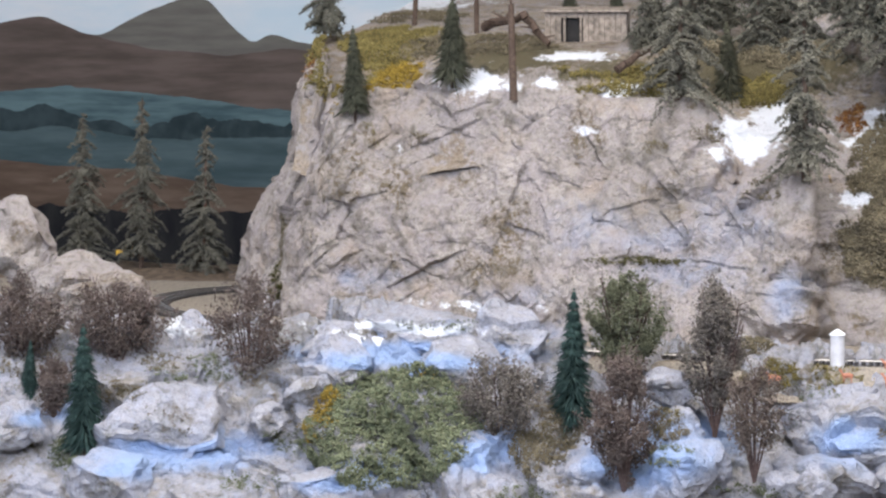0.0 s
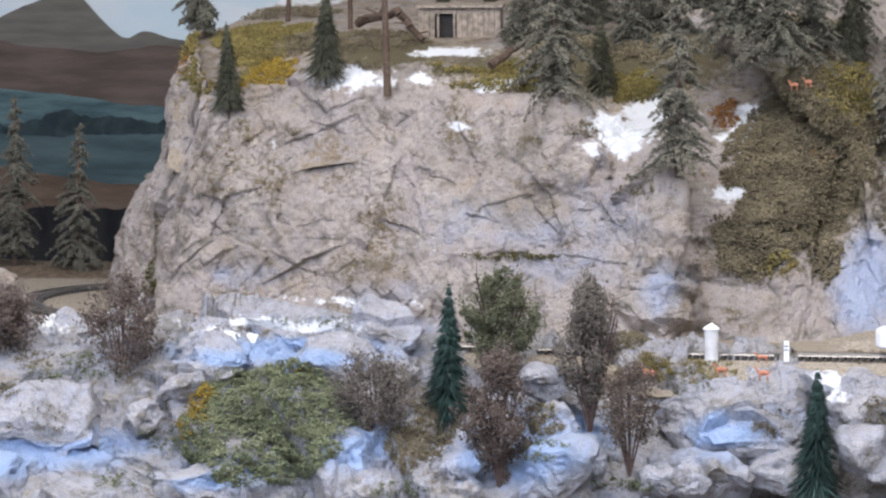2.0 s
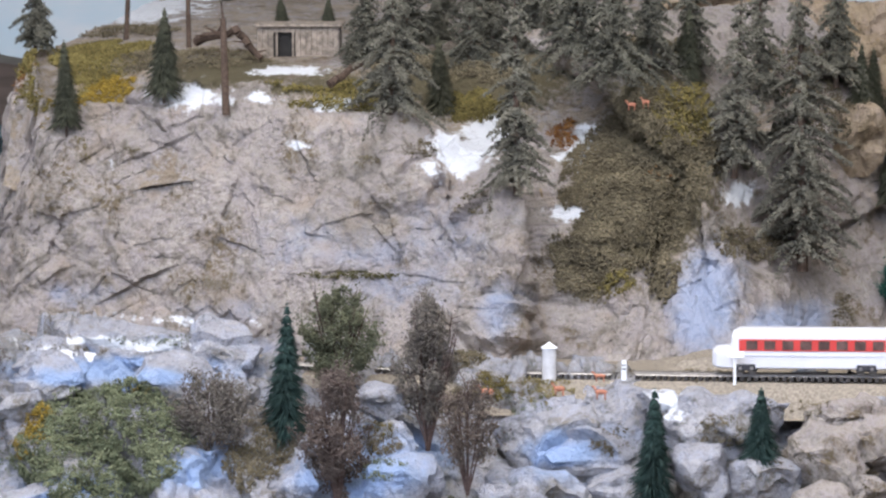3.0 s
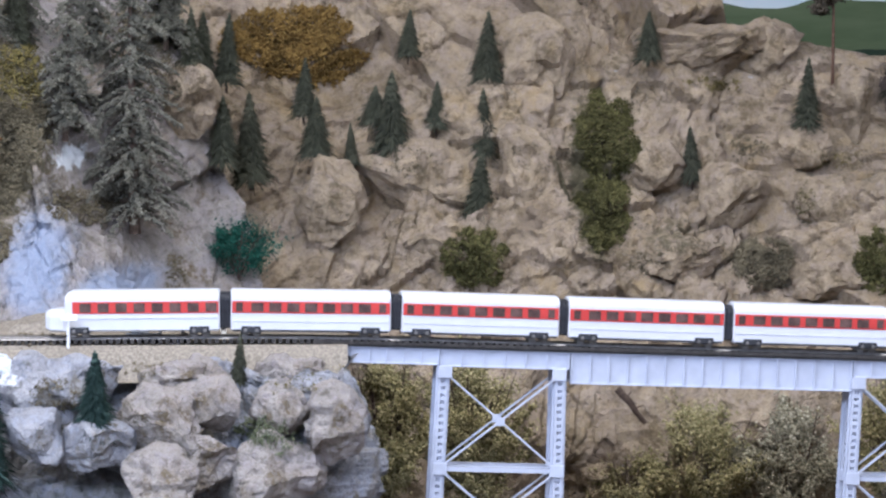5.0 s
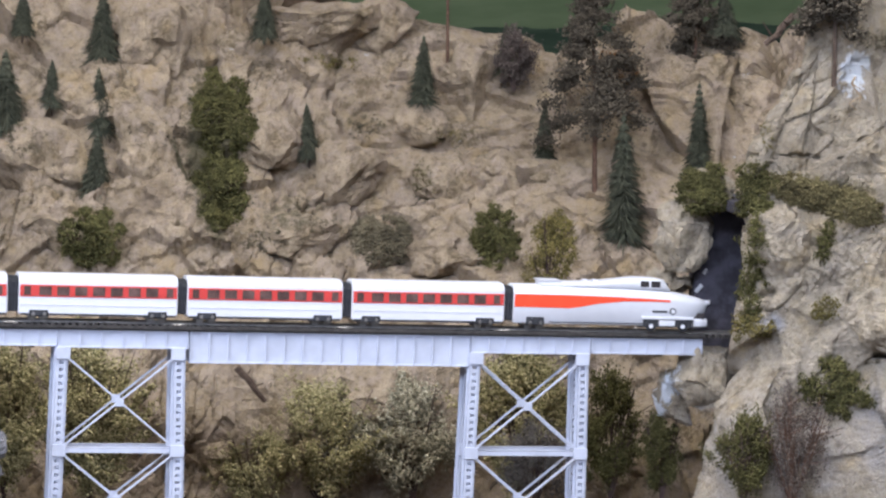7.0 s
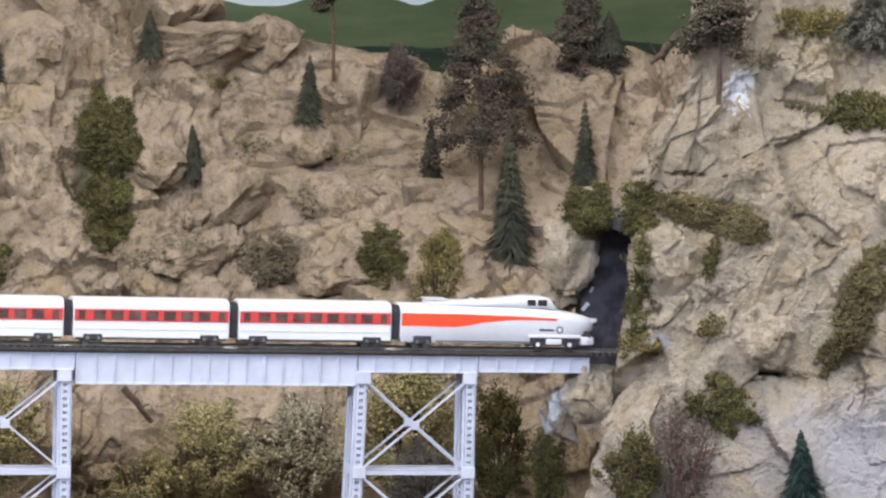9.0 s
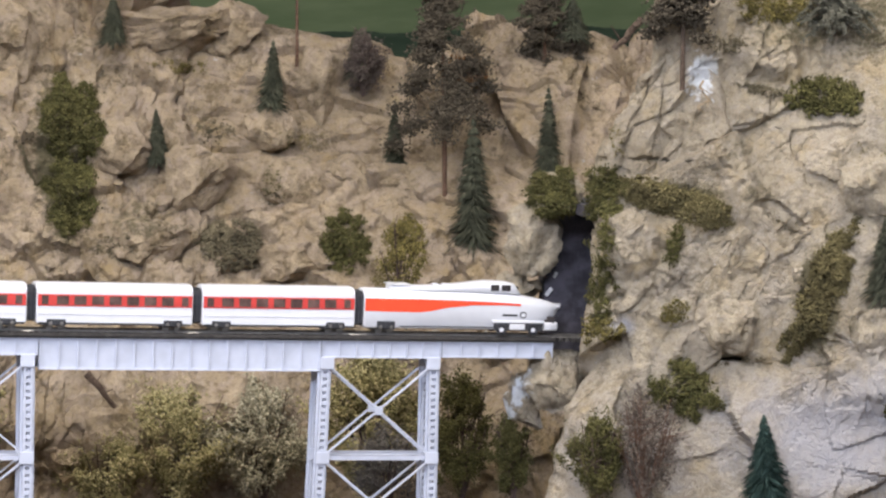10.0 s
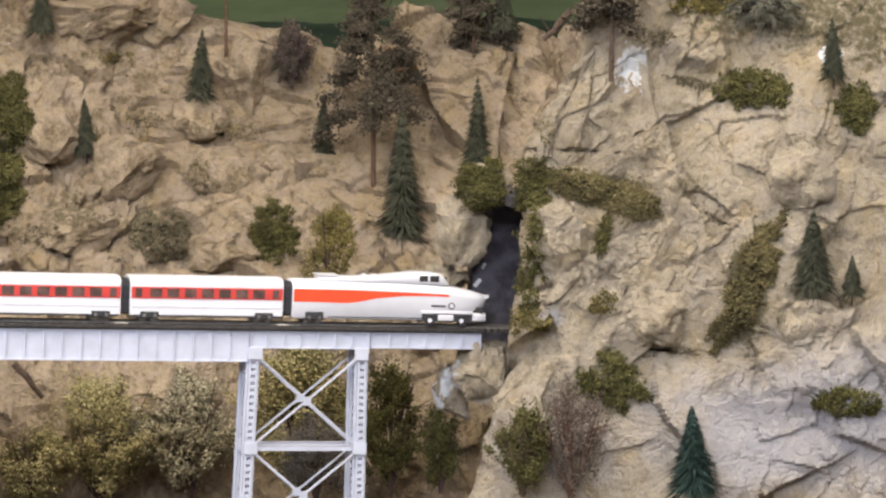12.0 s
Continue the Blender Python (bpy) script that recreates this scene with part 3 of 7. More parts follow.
cleft(0.724, 1.305, 0.791, 1.345, 2.95, 0.005, 0.006)
cleft(0.792, 1.244, 0.840, 1.223, 2.95, 0.005, 0.007)
cleft(0.872, 1.109, 0.937, 1.067, 2.95, 0.005, 0.008)

# ---- rock and ground ----
FACE = [(0, 0), (0.15, 0.1), (0.7, 0.45), (0.9, 0.7), (1, 1)]
sweep("cliff_left", [
    (-1.08, 3.75, 1.0, 1.39, 0.03), (-1.09, 3.42, 1.02, 1.385, 0.03), (-1.055, 3.28, 1.03, 1.372, 0.035),
    (-0.985, 3.185, 1.04, 1.345, 0.05), (-0.90, 3.165, 1.05, 1.335, 0.09), (-0.82, 3.16, 1.05, 1.36, 0.10), (-0.74, 3.15, 1.05, 1.355, 0.10),
    (-0.63, 3.14, 1.05, 1.335, 0.11), (-0.55, 3.12, 1.05, 1.30, 0.11), (-0.465, 3.10, 1.05, 1.265, 0.10), (-0.43, 3.12, 1.04, 1.31, 0.25),
    (-0.35, 3.10, 1.02, 1.365, 0.37), (-0.25, 3.11, 1.0, 1.385, 0.37), (-0.17, 3.17, 0.95, 1.40, 0.36), (-0.11, 3.32, 0.9, 1.42, 0.33), (-0.03, 3.4, 0.9, 1.45, 0.33)],
    1100, 220, ROCK_CLIFF, "tall grey-tan plaster rock cliff with cracked faces", 23, FACE, big=0.10, amount=0.78, cast="cliff",
    shear=lambda P: 0.048 * smooth01((P[:, 2] - 1.1) / 0.26) * smooth01((-0.93 - P[:, 0]) / 0.1))
SLOPE = [(0, 0), (0.25, 0.10), (0.5, 0.36), (0.75, 0.68), (1, 1)]
sweep("canyon_wall", [
    (-0.22, 3.28, 0.78, 1.43, 0.3), (-0.07, 3.38, 0.78, 1.46, 0.38), (0.15, 3.42, 0.78, 1.47, 0.40), (0.28, 3.42, 0.78, 1.46, 0.40), (0.41, 3.42, 0.78, 1.415, 0.40), (0.49, 3.43, 0.78, 1.36, 0.38),
    (0.56, 3.42, 0.78, 1.335, 0.36), (0.66, 3.38, 0.78, 1.325, 0.34), (0.75, 3.34, 0.78, 1.33, 0.34), (0.88, 3.32, 0.78, 1.36, 0.3), (1.2, 3.32, 0.78, 1.45, 0.3)],
    840, 330, ROCK_CANYON, "steep brown plaster canyon wall of jumbled blocks", 17, SLOPE, big=0.125, amount=1.0, cast="canyon")
sweep("foreground_slope", [
    (-1.6, 2.68, 0.93, 1.19, 0.34), (-1.3, 2.68, 0.93, 1.17, 0.34), (-1.16, 2.68, 0.93, 1.13, 0.33), (-1.04, 2.69, 0.93, 1.135, 0.33), (-0.96, 2.69, 0.93, 1.115, 0.31), (-0.88, 2.70, 0.93, 1.132, 0.30), (-0.70, 2.72, 0.93, 1.122, 0.34), (-0.62, 2.73, 0.93, 1.108, 0.34), (-0.42, 2.76, 0.93, 1.102, 0.285),
    (-0.25, 2.8, 0.90, 1.102, 0.24), (-0.1, 2.82, 0.87, 1.101, 0.21), (-0.02, 2.86, 0.80, 1.092, 0.14), (0.022, 2.93, 0.80, 1.072, 0.05), (0.018, 3.02, 0.80, 1.07, 0.05), (0.0, 3.12, 0.80, 1.08, 0.04), (-0.08, 3.4, 0.80, 1.08, 0.03)],
    1100, 190, ROCK_SLOPE, "pale grey-blue plaster rock slope under the track", 29, [(0, 0), (0.3, 0.22), (0.6, 0.48), (0.85, 0.70), (0.97, 0.84), (1, 1)], big=0.09, amount=0.85, cast="slope")
sweep("tunnel_cliff", [
    (0.95, 3.035, 0.80, 1.44, 0.0), (0.76, 3.03, 0.80, 1.44, 0.02), (0.70, 3.01, 0.80, 1.44, 0.04), (0.69, 2.975, 0.80, 1.44, 0.06), (0.73, 2.93, 0.80, 1.44, 0.11),
    (0.84, 2.90, 0.80, 1.45, 0.2), (0.96, 2.88, 0.80, 1.45, 0.2), (1.1, 2.87, 0.80, 1.45, 0.2), (1.4, 2.87, 0.80, 1.45, 0.2)],
    560, 330, ROCK_RIGHT, "tan plaster rock face in front of the tunnel", 41, FACE, big=0.10, amount=0.62, cast="tunnel",
    shear=lambda P: (0.045 * smooth01((P[:, 2] - 1.2) / 0.17) - 0.035 * smooth01((1.07 - P[:, 2]) / 0.06) + 0.008 * smooth01((P[:, 2] - 1.105) / 0.025) * smooth01((1.215 - P[:, 2]) / 0.03)) * smooth01((1.0 - P[:, 0]) / 0.3))


def plateau_z(x, y):
    rim = np.interp(x, (-1.04, -0.95, -0.87, -0.815, -0.763, -0.718, -0.633, -0.55, -0.45, -0.3), (1.352, 1.316, 1.321, 1.334, 1.336, 1.321, 1.306, 1.27, 1.245, 1.29))
    return rim + (1.352 + 0.125 * (y - 3.25) - rim) * smooth01((y - 3.24) / 0.26) - 0.07 * smooth01((3.25 - y) / 0.045)


ground("plateau", -1.06, -0.1, 3.205, 4.5, 0.005, plateau_z, TAN_SOIL, "dry tan soil of the wooded plateau", 51, 0.06, 0.25,
       lambda x, y: (x > -0.985 - 0.05 * smooth01((y - 3.24) / 0.25)) & ((x < -0.47) | ((y > 3.33) & (x < -0.24))))
ground("track_bench", -1.45, 0.0, 2.95, 3.6, 0.006, lambda x, y: 1.1008 + 0.014 * smooth01((-0.8 - x) / 0.3) - 0.03 * smooth01((2.982 - y) / 0.03) * smooth01((x + 0.78) / 0.1), BALLAST, "grey ballast ledge that carries the track", 61, 0.04, 0.05)
ground("back_ground", -2.4, -0.9, 3.5, 4.75, 0.01, lambda x, y: 1.10 - 0.16 * np.maximum(0, y - 4.05), SOIL, "dark ground behind the cliff", 63, 0.06, 0.3)
ground("canyon_floor", -0.3, 1.4, 2.4, 3.9, 0.014, lambda x, y: 0.80 + 0 * y, SOIL, "dark canyon floor", 65, 0.08, 0.5)


def slab(name, x0, x1, y0, y1, z0, z1, material, label):
    bm = bmesh.new()
    box(bm, x0, x1, y0, y1, z0, z1)
    me = bpy.data.meshes.new(name)
    bm.to_mesh(me)
    bm.free()
    me.materials.append(material)
    return tagged(new(name, me), label, "room", kind="structure")


ROOM = plain("dull_wall_paint", (0.72, 0.71, 0.69), 0.9, vary=0.08, scale=3)
CEILING = plain("white_ceiling_paint", (0.72, 0.72, 0.70), 0.9, vary=0.05, scale=3)
FLOOR = plain("grey_floor", (0.30, 0.29, 0.28), 0.8, vary=0.2, scale=6)
slab("floor", -5, 5, -3, 5.2, -0.1, 0, FLOOR, "dull grey room floor")
slab("ceiling", -5, 5, -3, 5.2, 2.62, 2.7, CEILING, "plain white room ceiling")
slab("wall_back", -5, 5, 5.05, 5.2, 0, 2.62, ROOM, "plain back wall of the room")
slab("wall_front", -5, 5, -3, -2.85, 0, 2.62, ROOM, "plain wall behind the viewer")
slab("wall_left", -5, -4.85, -2.85, 5.05, 0, 2.62, ROOM, "plain side wall of the room")
slab("wall_right", 4.85, 5, -2.85, 5.05, 0, 2.62, ROOM, "plain side wall of the room")
slab("layout_table", -2.4, 1.6, 2.6, 4.8, 0.02, 0.76, WOOD, "plain wooden table that carries the layout")

# ---- things ----
from mathutils.bvhtree import BVHTree

bpy.context.view_layer.update()
SURFACES = []
for name in ("cliff_left", "canyon_wall", "foreground_slope", "tunnel_cliff", "plateau", "track_bench", "back_ground"):
    ob = bpy.data.objects[name]
    SURFACES.append(BVHTree.FromObject(ob, bpy.context.evaluated_depsgraph_get()))


def surface(x, y, z):
    """The rock met on the way back from in front of (x, y, z), and its normal."""
    best = None
    o, w = Vector((x, y - 0.25, z + 0.02)), Vector((0, 1, -0.08)).normalized()
    for t in SURFACES:
        p, n, _, dist = t.ray_cast(o, w, 0.6)
        if p and (best is None or dist < best[2]):
            best = (p, n if n.y < 0 or n.z > 0 else -n, dist)
    return best[:2] if best else None


CHUNK_V = np.array([(0.94, 0, -0.4), (-0.47, 0.82, -0.4), (-0.47, -0.82, -0.4), (0, 0, 1.0)], float) * 1.15
CHUNK_F = np.array([(0, 1, 3), (1, 2, 3), (2, 0, 3), (0, 2, 1)])
TETRA_V = np.array([(0, 0, 0.12), (-0.03, 0.16, 0), (-0.03, -0.16, 0), (1, 0, 0)], float)
TETRA_F = np.array([(0, 1, 3), (0, 3, 2), (1, 2, 3), (0, 2, 1)])


def many(name, base_v, base_f, mats, material, parent, rng, jitter=0.35, label=""):
    """One mesh of many small pieces; mats: an array (n, 3, 4) of their poses."""
    n, k = len(mats), len(base_v)
    V = np.repeat(base_v[None], n, 0) * (1 + jitter * rng.uniform(-1, 1, (n, k, 3)))
    V = np.einsum("nij,nkj->nki", mats[:, :, :3], V) + mats[:, None, :, 3]
    F = (base_f[None] + (np.arange(n) * k)[:, None, None]).reshape(-1, 3)
    me = bpy.data.meshes.new(name)
    me.vertices.add(n * k)
    me.vertices.foreach_set("co", V.astype(np.float32).ravel())
    me.loops.add(3 * len(F))
    me.loops.foreach_set("vertex_index", F.astype(np.int32).ravel())
    me.polygons.add(len(F))
    me.polygons.foreach_set("loop_start", np.arange(0, 3 * len(F), 3, dtype=np.int32))
    me.update(calc_edges=True)
    me.materials.append(material)
    ob = new(name, me)
    ob.parent = parent
    return tagged(ob, label)


def blobs(name, C, size, material, parent, rng, flat=0.75, jitter=0.4, label=""):
    """Clumps of foam at the points C."""
    n = len(C)
    C = np.asarray(C, float)
    a = rng.uniform(0, 2 * np.pi, n)
    s = np.broadcast_to(size, n) * rng.uniform(0.65, 1.35, n)
    m = np.zeros((n, 3, 4))
    m[:, 0, 0], m[:, 0, 1], m[:, 1, 0], m[:, 1, 1] = np.cos(a) * s, -np.sin(a) * s, np.sin(a) * s, np.cos(a) * s
    m[:, 2, 2] = s * flat
    t = rng.uniform(-0.9, 0.9, (n, 2)) * s[:, None]
    m[:, 2, 0], m[:, 2, 1] = t[:, 0], t[:, 1]
    m[:, :, 3] = C
    return many(name, CHUNK_V, CHUNK_F, m, material, parent, rng, jitter, label)


def blades(name, A, D, width, material, parent, rng, label=""):
    """Needles or leaves: thin wedges from the points A along the vectors D."""
    A, D = np.asarray(A, float), np.asarray(D, float)
    n = len(A)
    L = np.linalg.norm(D, axis=1)
    x = D / L[:, None]
    up = np.tile((0.0, 0.0, 1.0), (n, 1)) + rng.uniform(-0.4, 0.4, (n, 3))
    y = np.cross(up, x)
    y /= np.linalg.norm(y, axis=1)[:, None]
    z = np.cross(x, y)
    m = np.zeros((n, 3, 4))
    w = np.broadcast_to(width, n) * rng.uniform(0.7, 1.3, n)
    m[:, :, 0], m[:, :, 1], m[:, :, 2], m[:, :, 3] = D, y * (w / 0.32)[:, None], z * (w / 0.24)[:, None], A
    return many(name, TETRA_V, TETRA_F, m, material, parent, rng, 0.15, label)


FIR = leafy("dark_green_needles", (0.077, 0.080, 0.052), (0.107, 0.109, 0.072), (0.156, 0.154, 0.101))
FIR_BLUE = leafy("bluish_green_needles", (0.034, 0.06, 0.05), (0.05, 0.088, 0.073), (0.08, 0.125, 0.105))
FIR_DULL = leafy("dull_green_needles", (0.084, 0.084, 0.054), (0.108, 0.106, 0.068), (0.150, 0.144, 0.094))
SPRUCE = leafy("grey_green_flock", (0.167, 0.157, 0.120), (0.189, 0.179, 0.138), (0.220, 0.206, 0.162))
SPRUCE_DARK = leafy("dark_grey_flock", (0.141, 0.136, 0.103), (0.164, 0.157, 0.121), (0.197, 0.186, 0.143))
PINE = leafy("brown_green_flock", (0.088, 0.072, 0.052), (0.116, 0.095, 0.068), (0.155, 0.127, 0.09))
LEAF_BROWN = leafy("dry_brown_leaves", (0.123, 0.097, 0.080), (0.180, 0.143, 0.117), (0.247, 0.198, 0.160))
LEAF_RED = leafy("reddish_leaves", (0.112, 0.082, 0.069), (0.162, 0.124, 0.105), (0.213, 0.174, 0.146))
LEAF_OLIVE = leafy("olive_leaves", (0.115, 0.123, 0.075), (0.155, 0.161, 0.097), (0.230, 0.230, 0.141))
LEAF_GREY = leafy("grey_brown_leaves", (0.143, 0.123, 0.106), (0.187, 0.163, 0.138), (0.259, 0.226, 0.187))
LEAF_PALE = leafy("pale_yellow_leaves", (0.275, 0.244, 0.163), (0.500, 0.444, 0.300), (0.750, 0.675, 0.500))
LEAF_TEAL = leafy("teal_green_leaves", (0.01, 0.05, 0.035), (0.03, 0.12, 0.085), (0.05, 0.2, 0.14))
MOSS_GREEN = leafy("grey_green_foam", (0.121, 0.140, 0.077), (0.178, 0.198, 0.113), (0.259, 0.267, 0.156))
MOSS_YELLOW = leafy("yellow_foam", (0.172, 0.115, 0.022), (0.322, 0.218, 0.039), (0.460, 0.322, 0.055))
MOSS_OLIVE = leafy("yellow_olive_foam", (0.122, 0.101, 0.036), (0.213, 0.175, 0.060), (0.325, 0.259, 0.090))
MOSS_BROWN = leafy("brown_olive_foam", (0.136, 0.113, 0.072), (0.187, 0.157, 0.098), (0.270, 0.224, 0.143))
MOSS_MIXED = leafy("olive_brown_foam", (0.115, 0.092, 0.042), (0.165, 0.136, 0.062), (0.225, 0.188, 0.09))
MOSS_RUST = leafy("rust_orange_foam", (0.16, 0.06, 0.02), (0.26, 0.12, 0.04), (0.34, 0.19, 0.07))
IVY = leafy("deep_olive_foam", (0.061, 0.058, 0.020), (0.116, 0.107, 0.038), (0.196, 0.173, 0.066))
LEAF_YELLOW = leafy("yellow_green_leaves", (0.237, 0.213, 0.093), (0.437, 0.377, 0.178), (0.692, 0.587, 0.320))
GOLD = leafy("golden_leaves", (0.138, 0.082, 0.024), (0.256, 0.154, 0.042), (0.354, 0.230, 0.072))


def rng_at(x, z):
    return np.random.default_rng(int(abs(x) * 99991) + int(abs(z) * 77773))


def fir(x, y, z, h, w, leaf=None, label="small dark green fir with a narrow pointed crown"):
    """A bottle-brush fir."""
    for k in SURFACES:
        p = k.ray_cast(Vector((x, y - 0.07, z + 0.008)), Vector((0, 1, 0)), 0.07)[0]
        if p:
            y = min(y, p.y)
    rng = rng_at(x, z)
    t = root("fir_tree", pose(x, y, z - 0.002, rng.uniform(-3, 3), rng.uniform(-3, 3), 0), label, "tree", "firs")
    bm = bmesh.new()
    rod(bm, (0, 0, -0.012), (0, 0, h * 0.97), max(0.0008, w * 0.045), 0.0002, 6)
    part("trunk", bm, BARK, t)
    n = int(1500 + 14000 * h)
    f = rng.uniform(0.04, 1, n) ** 0.85
    f = np.floor(f * 15 + rng.uniform(-0.25, 0.25, n)) / 15 * 0.5 + f * 0.5
    f = np.clip(f, 0.03, 0.99)
    r = w / 2 * ((1 - f) ** 0.85 + 0.03) * rng.uniform(0.45, 1.25, n)
    a = rng.uniform(0, 2 * np.pi, n)
    D = np.stack([np.cos(a) * r, np.sin(a) * r, -r * rng.uniform(0.25, 0.85, n) + 0.03 * w * (f > 0.95)], 1)
    A = np.stack([0 * f, 0 * f, f * h], 1) + D * rng.uniform(0.0, 0.45, n)[:, None]
    blades("crown", A, D, 0.0012 + 0.032 * w, leaf or FIR, t, rng)
    return t


def spruce(x, y, z, h, w, leaf=None, trunk=0.08, label="tall grey-green spruce with drooping flocked branches", red=False):
    """A natural spruce: tiers of drooping, flocked branches on a bare stem."""
    rng = rng_at(x, z)
    t = root("spruce_tree", pose(x, y, z - 0.003, rng.uniform(-2, 2), rng.uniform(-2, 2), 0), label, "tree", "spruces")
    bm = bmesh.new()
    rod(bm, (0, 0, -0.006), (0, 0, h * 0.5), w * 0.055, w * 0.035, 8)
    rod(bm, (0, 0, h * 0.5), (0, 0, h * 0.99), w * 0.035, 0.0004, 8)
    part("trunk", bm, BARK_RED if red else BARK, t)
    C, S, D, A = [], [], [], []
    tiers = int(7 + h * 52)
    for k in range(tiers):
        f = trunk + (1 - trunk) * (k + 0.3) / tiers
        r = 0.62 * w * (1 - (f - trunk) / (1 - trunk)) ** 0.75 * rng.uniform(0.6, 1.25) + 0.003
        for j in range(max(5, int(9 * (1 - f) + 5))):
            a = rng.uniform(0, 2 * np.pi)
            L = r * rng.uniform(0.5, 1.15)
            droop = rng.uniform(0.3, 0.7)
            start = f * h + rng.normal(0, 0.3) * h / tiers
            steps = max(3, int(L / 0.0021))
            for q in range(steps):
                g = (q + 0.6) / steps
                for m in range(4):
                    side = rng.normal(0, 0.0026) * (0.5 + g) * (1.25 - g * g)
                    C.append((math.cos(a) * L * g - math.sin(a) * side, math.sin(a) * L * g + math.cos(a) * side, start - droop * L * g * g - abs(side) * 0.5 + rng.normal(0, 0.0008)))
                    S.append(0.0017 * (1.15 - 0.35 * g))
            A.append((0, 0, start))
            D.append((math.cos(a) * L, math.sin(a) * L, -droop * L))
    C = np.array(C)
    blades("branch_work", A, D, 0.0011, BARK, t, rng)
    blobs("crown", C, np.array(S), leaf or SPRUCE, t, rng, 0.62, 0.4)
    pick = rng.choice(len(C), 3500)
    d = rng.normal(0, 1, (len(pick), 3)) * 0.0030 + np.stack([C[pick, 0], C[pick, 1], 0 * C[pick, 0]], 1) * 0.06
    blades("needle_fringe", C[pick], d - np.array((0, 0, 0.0016)), 0.0006, leaf or SPRUCE, t, rng)
    return t


def pine(x, y, z, h, w, leaf=None, clumps=9, low=0.4, red=True, stout=1.0, label="tall pine with a bare reddish trunk and dark clumped crown"):
    rng = rng_at(x, z)
    t = root("pine_tree", pose(x, y - 0.012, z - 0.003, 0, rng.uniform(-3, 3), 0), label, "tree", "pines")
    bm = bmesh.new()
    rod(bm, (0, 0, -0.022), (0.002, 0, h * 0.55), stout * (w * 0.018 + 0.0008), stout * (w * 0.013 + 0.0006), 10)
    rod(bm, (0.002, 0, h * 0.55), (-0.001, 0, h * 0.98), w * 0.013 + 0.0006, 0.0005, 8)
    part("trunk", bm, BARK_RED if red else BARK, t)
    C, A, D = [], [], []
    for k in range(clumps):
        f = low + (1 - low) * (k + 0.5) / clumps
        a = rng.uniform(0, 2 * np.pi)
        L = w / 2 * rng.uniform(0.25, 1.0) * (1.1 - 0.75 * max(0, f - 0.55) / 0.45)
        c = np.array((math.cos(a) * L, math.sin(a) * L * 0.8, f * h + rng.uniform(-0.02, 0.02) * h))
        A.append((0, 0, f * h - 0.006))
        D.append(c - np.array((0, 0, f * h - 0.006)))
        for q in range(3):
            o = c * np.array((0.5 + 0.25 * q, 0.5 + 0.25 * q, 1)) - np.array((0, 0, 0.05 * w * q * q))
            n = 170
            C.append(o + rng.normal(0, 1, (n, 3)) * np.array((w * 0.06, w * 0.06, w * 0.032)))
    C = np.vstack(C)
    blades("branch_work", A, D, 0.0016, BARK, t, rng)
    blobs("crown", C, 0.0016, leaf or PINE, t, rng, 0.7, 0.5)
    C = C[::3]
    d = rng.normal(0, 1, (len(C), 3)) * 0.0034
    blades("needle_fringe", C, d, 0.0007, leaf or PINE, t, rng)
    return t


